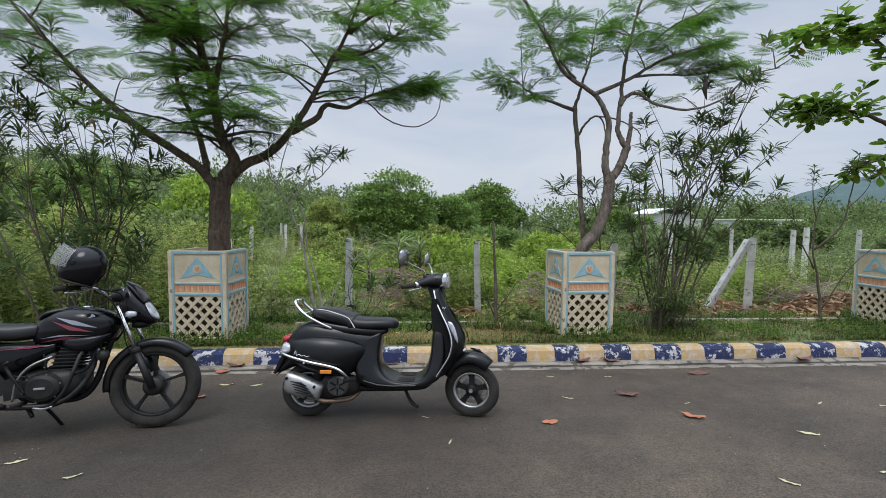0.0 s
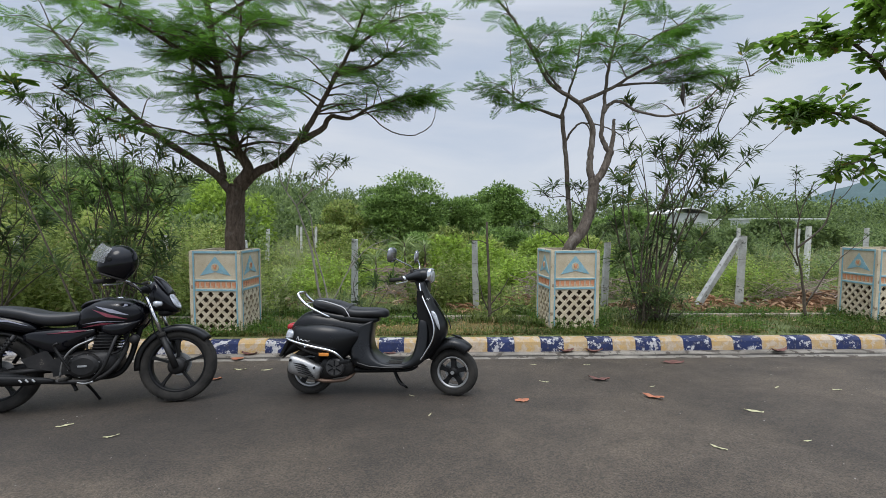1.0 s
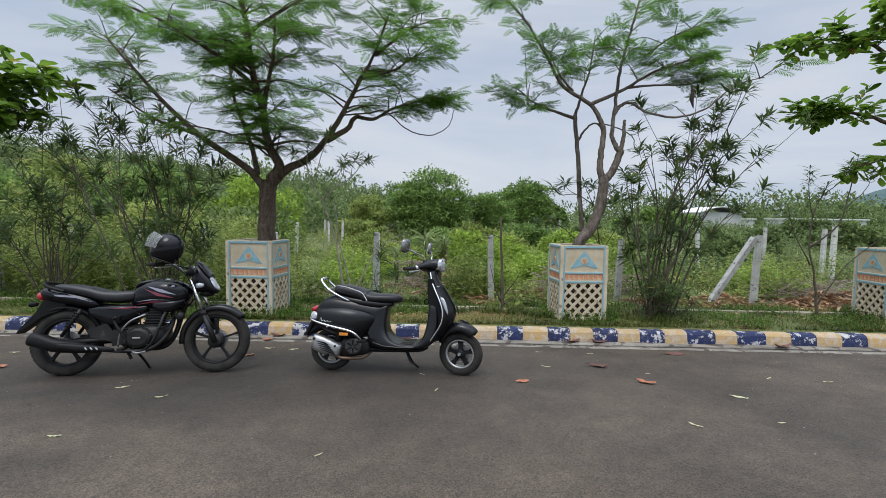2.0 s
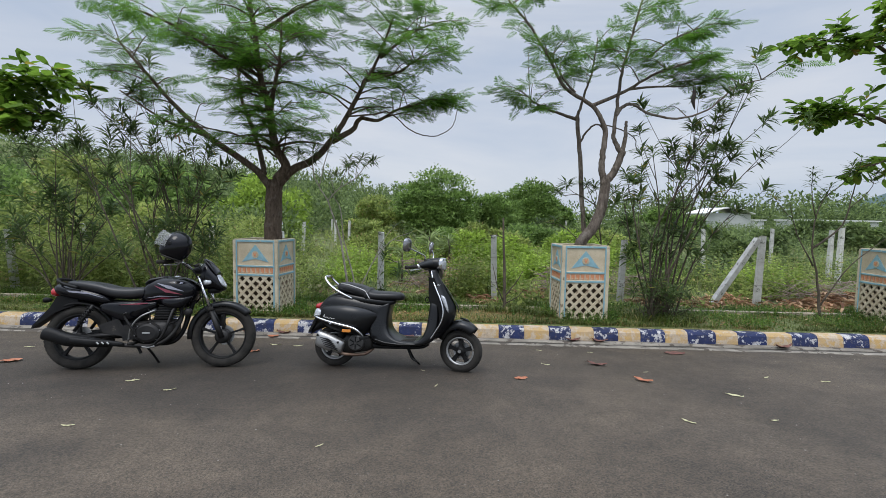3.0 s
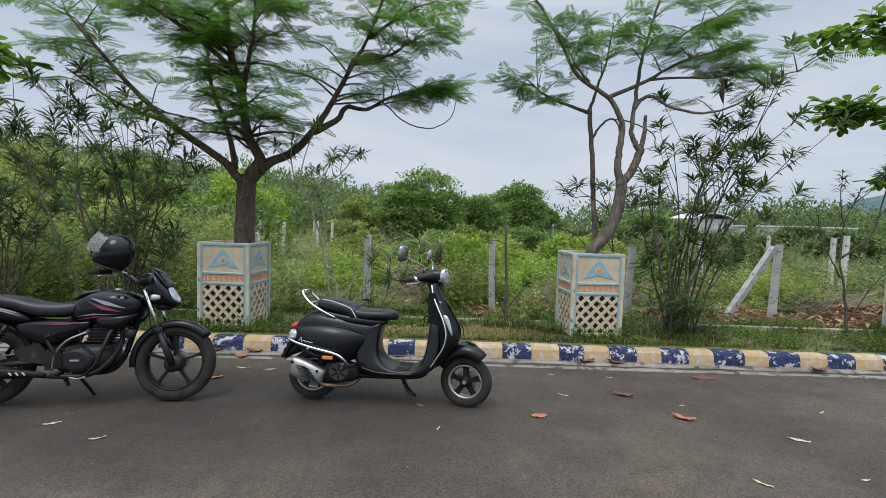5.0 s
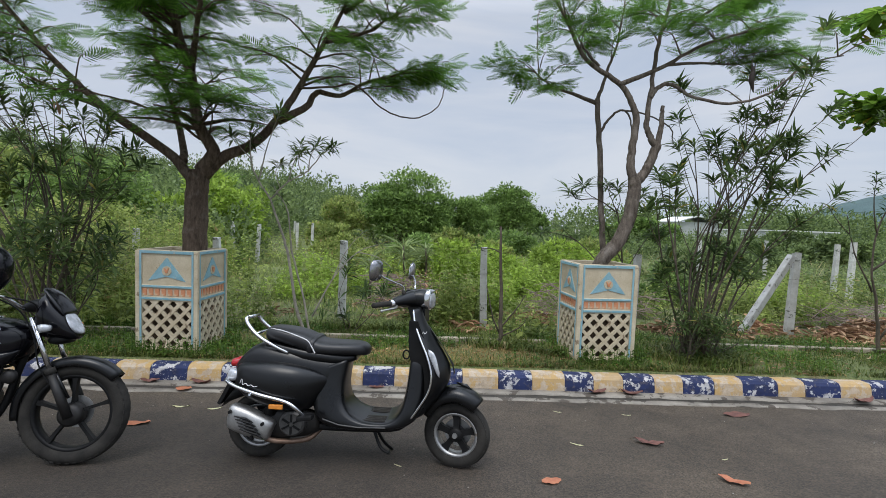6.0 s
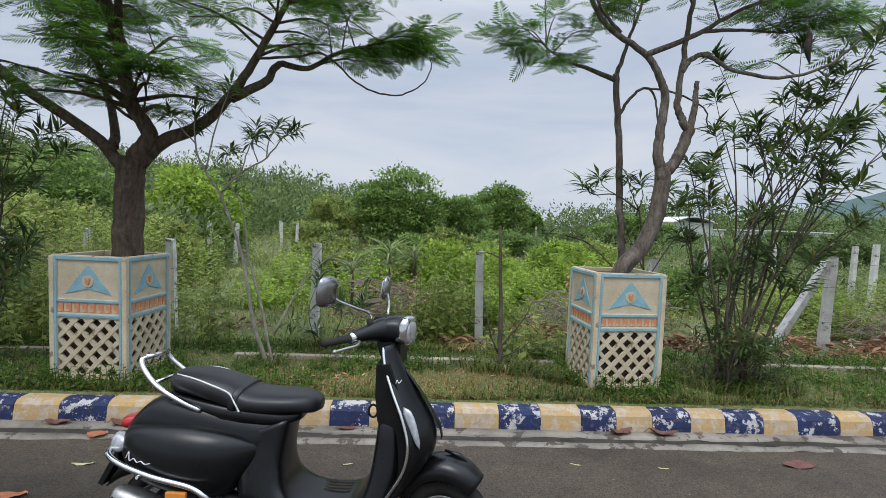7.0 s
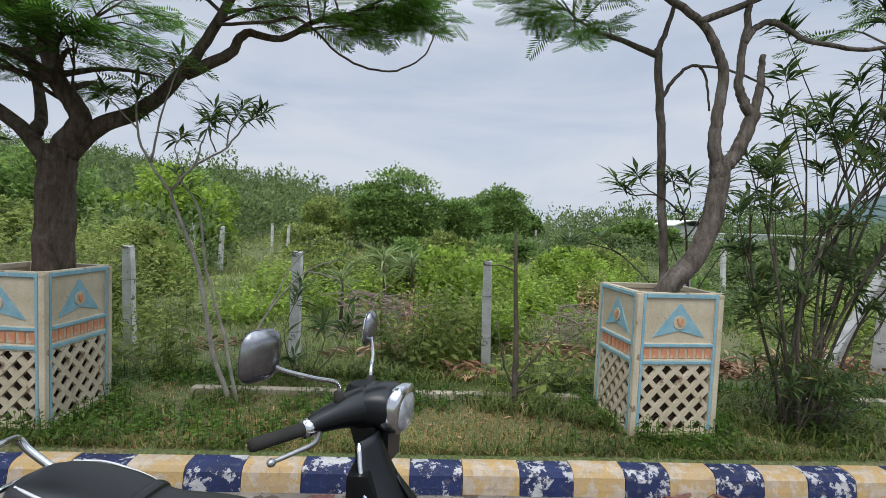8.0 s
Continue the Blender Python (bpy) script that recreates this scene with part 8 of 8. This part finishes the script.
    part("front_mudguard", ring_band(0.333, 0.358, 42, 186, 0.066, 26, drop=0.03), SATIN, mb, "black front mudguard", smooth=True, at=turn @ Matrix.Translation((1.36, 0, 0.315)))
    part("mudguard_stay", tube([(1.26, -0.075, 0.6), (1.36, -0.078, 0.42)], 0.009, 8), SATIN, mb, at=turn, smooth=True)
    hl = part("headlamp_cowl", loft([(1.1, 0, 0.88, 0.06, 0.08, 0), (1.14, 0, 0.88, 0.1, 0.12, 0), (1.22, 0, 0.87, 0.115, 0.125, -0.03), (1.3, 0, 0.845, 0.105, 0.105, -0.06), (1.345, 0, 0.83, 0.075, 0.075, -0.05)], power=2.4), GLOSS, mb, "gloss black headlamp cowl", smooth=True, at=turn @ Matrix.Translation((1.11, 0, 0.91)) @ Matrix.Diagonal((0.84, 0.96, 1.14, 1)) @ Matrix.Translation((-1.1, 0, -0.86)))
    part("headlamp", loft([(1.3, 0, 0.855, 0.078, 0.08, -0.06), (1.34, 0, 0.845, 0.068, 0.07, -0.06), (1.358, 0, 0.835, 0.04, 0.045, -0.04), (1.364, 0, 0.83, 0.015, 0.02, -0.01)], power=2.3), CLEAR, hl, "clear headlamp glass", smooth=True)
    part("fly_screen", loft([(1.125, 0, 1.025, 0.03, 0.01, 0), (1.15, 0, 1.015, 0.065, 0.016, 0), (1.2, 0, 0.985, 0.088, 0.024, 0), (1.26, 0, 0.935, 0.096, 0.026, 0), (1.31, 0, 0.885, 0.08, 0.02, 0)], power=2.2), GLOSS, hl, "smoked fly screen", smooth=True)
    part("cowl_chin", loft([(1.2, 0, 0.74, 0.05, 0.02, 0), (1.26, 0, 0.745, 0.075, 0.03, 0), (1.33, 0, 0.745, 0.05, 0.02, 0)]), PLASTIC, hl, smooth=True)
    part("instrument_pod", loft([(1.05, 0, 0.98, 0.08, 0.03, 0), (1.1, 0, 0.99, 0.1, 0.045, 0), (1.17, 0, 0.98, 0.09, 0.04, 0)]), PLASTIC, mb, smooth=True, at=turn)
    part("cable", tube(smooth_line([(1.0, -0.2, 1.04), (1.1, -0.16, 0.96), (1.16, -0.12, 0.8), (1.2, -0.1, 0.6), (1.36, -0.07, 0.35)]), 0.005, 6), PLASTIC, mb, smooth=True)
    part("cable", tube(smooth_line([(1.02, -0.18, 1.05), (1.14, -0.1, 1.0), (1.1, -0.06, 0.85), (0.9, -0.03, 0.68)]), 0.005, 6), PLASTIC, mb, smooth=True)
    part("mirror_stem", tube(smooth_line([(0.98, -0.24, 1.07), (0.97, -0.3, 1.13), (0.95, -0.34, 1.17)]), 0.007, 8), PLASTIC, mb, smooth=True, at=turn)


motorcycle()


def visor_plastic():
    """Clear plastic gone dull grey with scratches."""
    m = bpy.data.materials.new("scratched_visor")
    m.use_nodes = True
    nt = m.node_tree
    b, out = nt.nodes["Principled BSDF"], nt.nodes["Material Output"]
    b.inputs["Base Color"].default_value = (0.42, 0.43, 0.42, 1)
    b.inputs["Roughness"].default_value = 0.3
    clear, mix, noise, ramp = (nt.nodes.new(k) for k in ("ShaderNodeBsdfTransparent", "ShaderNodeMixShader", "ShaderNodeTexNoise", "ShaderNodeMapRange"))
    noise.inputs["Scale"].default_value = 9
    ramp.inputs["To Min"].default_value, ramp.inputs["To Max"].default_value = 0.22, 0.42
    nt.links.new(noise.outputs[0], ramp.inputs["Value"])
    nt.links.new(ramp.outputs[0], mix.inputs[0])
    nt.links.new(clear.outputs[0], mix.inputs[1])
    nt.links.new(b.outputs[0], mix.inputs[2])
    nt.links.new(mix.outputs[0], out.inputs["Surface"])
    return m


VISOR = visor_plastic()


def helmet():
    hm = thing("helmet", "scuffed black full-face helmet hung on the motorcycle's mirror", "helmet", at=pose(-2.78, 2.405, 1.343, 12, -20, 186) @ Matrix.Diagonal((0.84, 0.9, 0.98, 1)))
    bm = bmesh.new()
    bmesh.ops.create_uvsphere(bm, u_segments=32, v_segments=20, radius=0.16)
    for v in bm.verts:
        x, y, z = v.co
        v.co.y *= 0.82
        v.co.z = z * 0.92 if z > 0 else z * 1.05
        if x > 0 and z < 0:
            v.co.x += 0.035 * min(-z / 0.1, 1)
    low = [v for v in bm.verts if v.co.z < -0.125]
    bmesh.ops.delete(bm, geom=low, context="VERTS")
    shell = part("shell", bm, GLOSS, hm, smooth=True)
    bm = bmesh.new()
    g = {}
    for i in range(7):
        for j in range(17):
            e, a = radians(-16 + 8 * i), radians(-74 + 148 * j / 16)
            r = 0.168 + 0.06 * math.cos(a) ** 2
            g[i, j] = bm.verts.new((r * math.cos(e) * math.cos(a) + 0.012, r * 0.84 * math.cos(e) * math.sin(a), r * 0.93 * math.sin(e) + 0.005))
    for i in range(6):
        for j in range(16):
            bm.faces.new((g[i, j], g[i + 1, j], g[i + 1, j + 1], g[i, j + 1]))
    part("visor", bm, VISOR, hm, "scratched clear visor", smooth=True)
    part("lower_trim", tube([(0.15 * math.cos(a / 12 * math.pi) * 0.72, 0.13 * 0.8 * math.sin(a / 12 * math.pi), -0.128) for a in range(25)], 0.008, 8), RUBBER, hm, smooth=True)
    for s in (-1, 1):
        part("visor_pivot", lathe([(s * 0.128, 0.0), (s * 0.136, 0.018), (s * 0.12, 0.024), (s * 0.11, 0.0)], 16), PLASTIC, hm, at=Matrix.Translation((0.03, 0, 0.005)), smooth=True)
    part("chin_strap", tube(smooth_line([(0.02, -0.09, -0.12), (0.04, -0.05, -0.2), (0.05, 0.0, -0.22), (0.03, 0.06, -0.15)]), 0.007, 6), RUBBER, hm, smooth=True)


helmet()
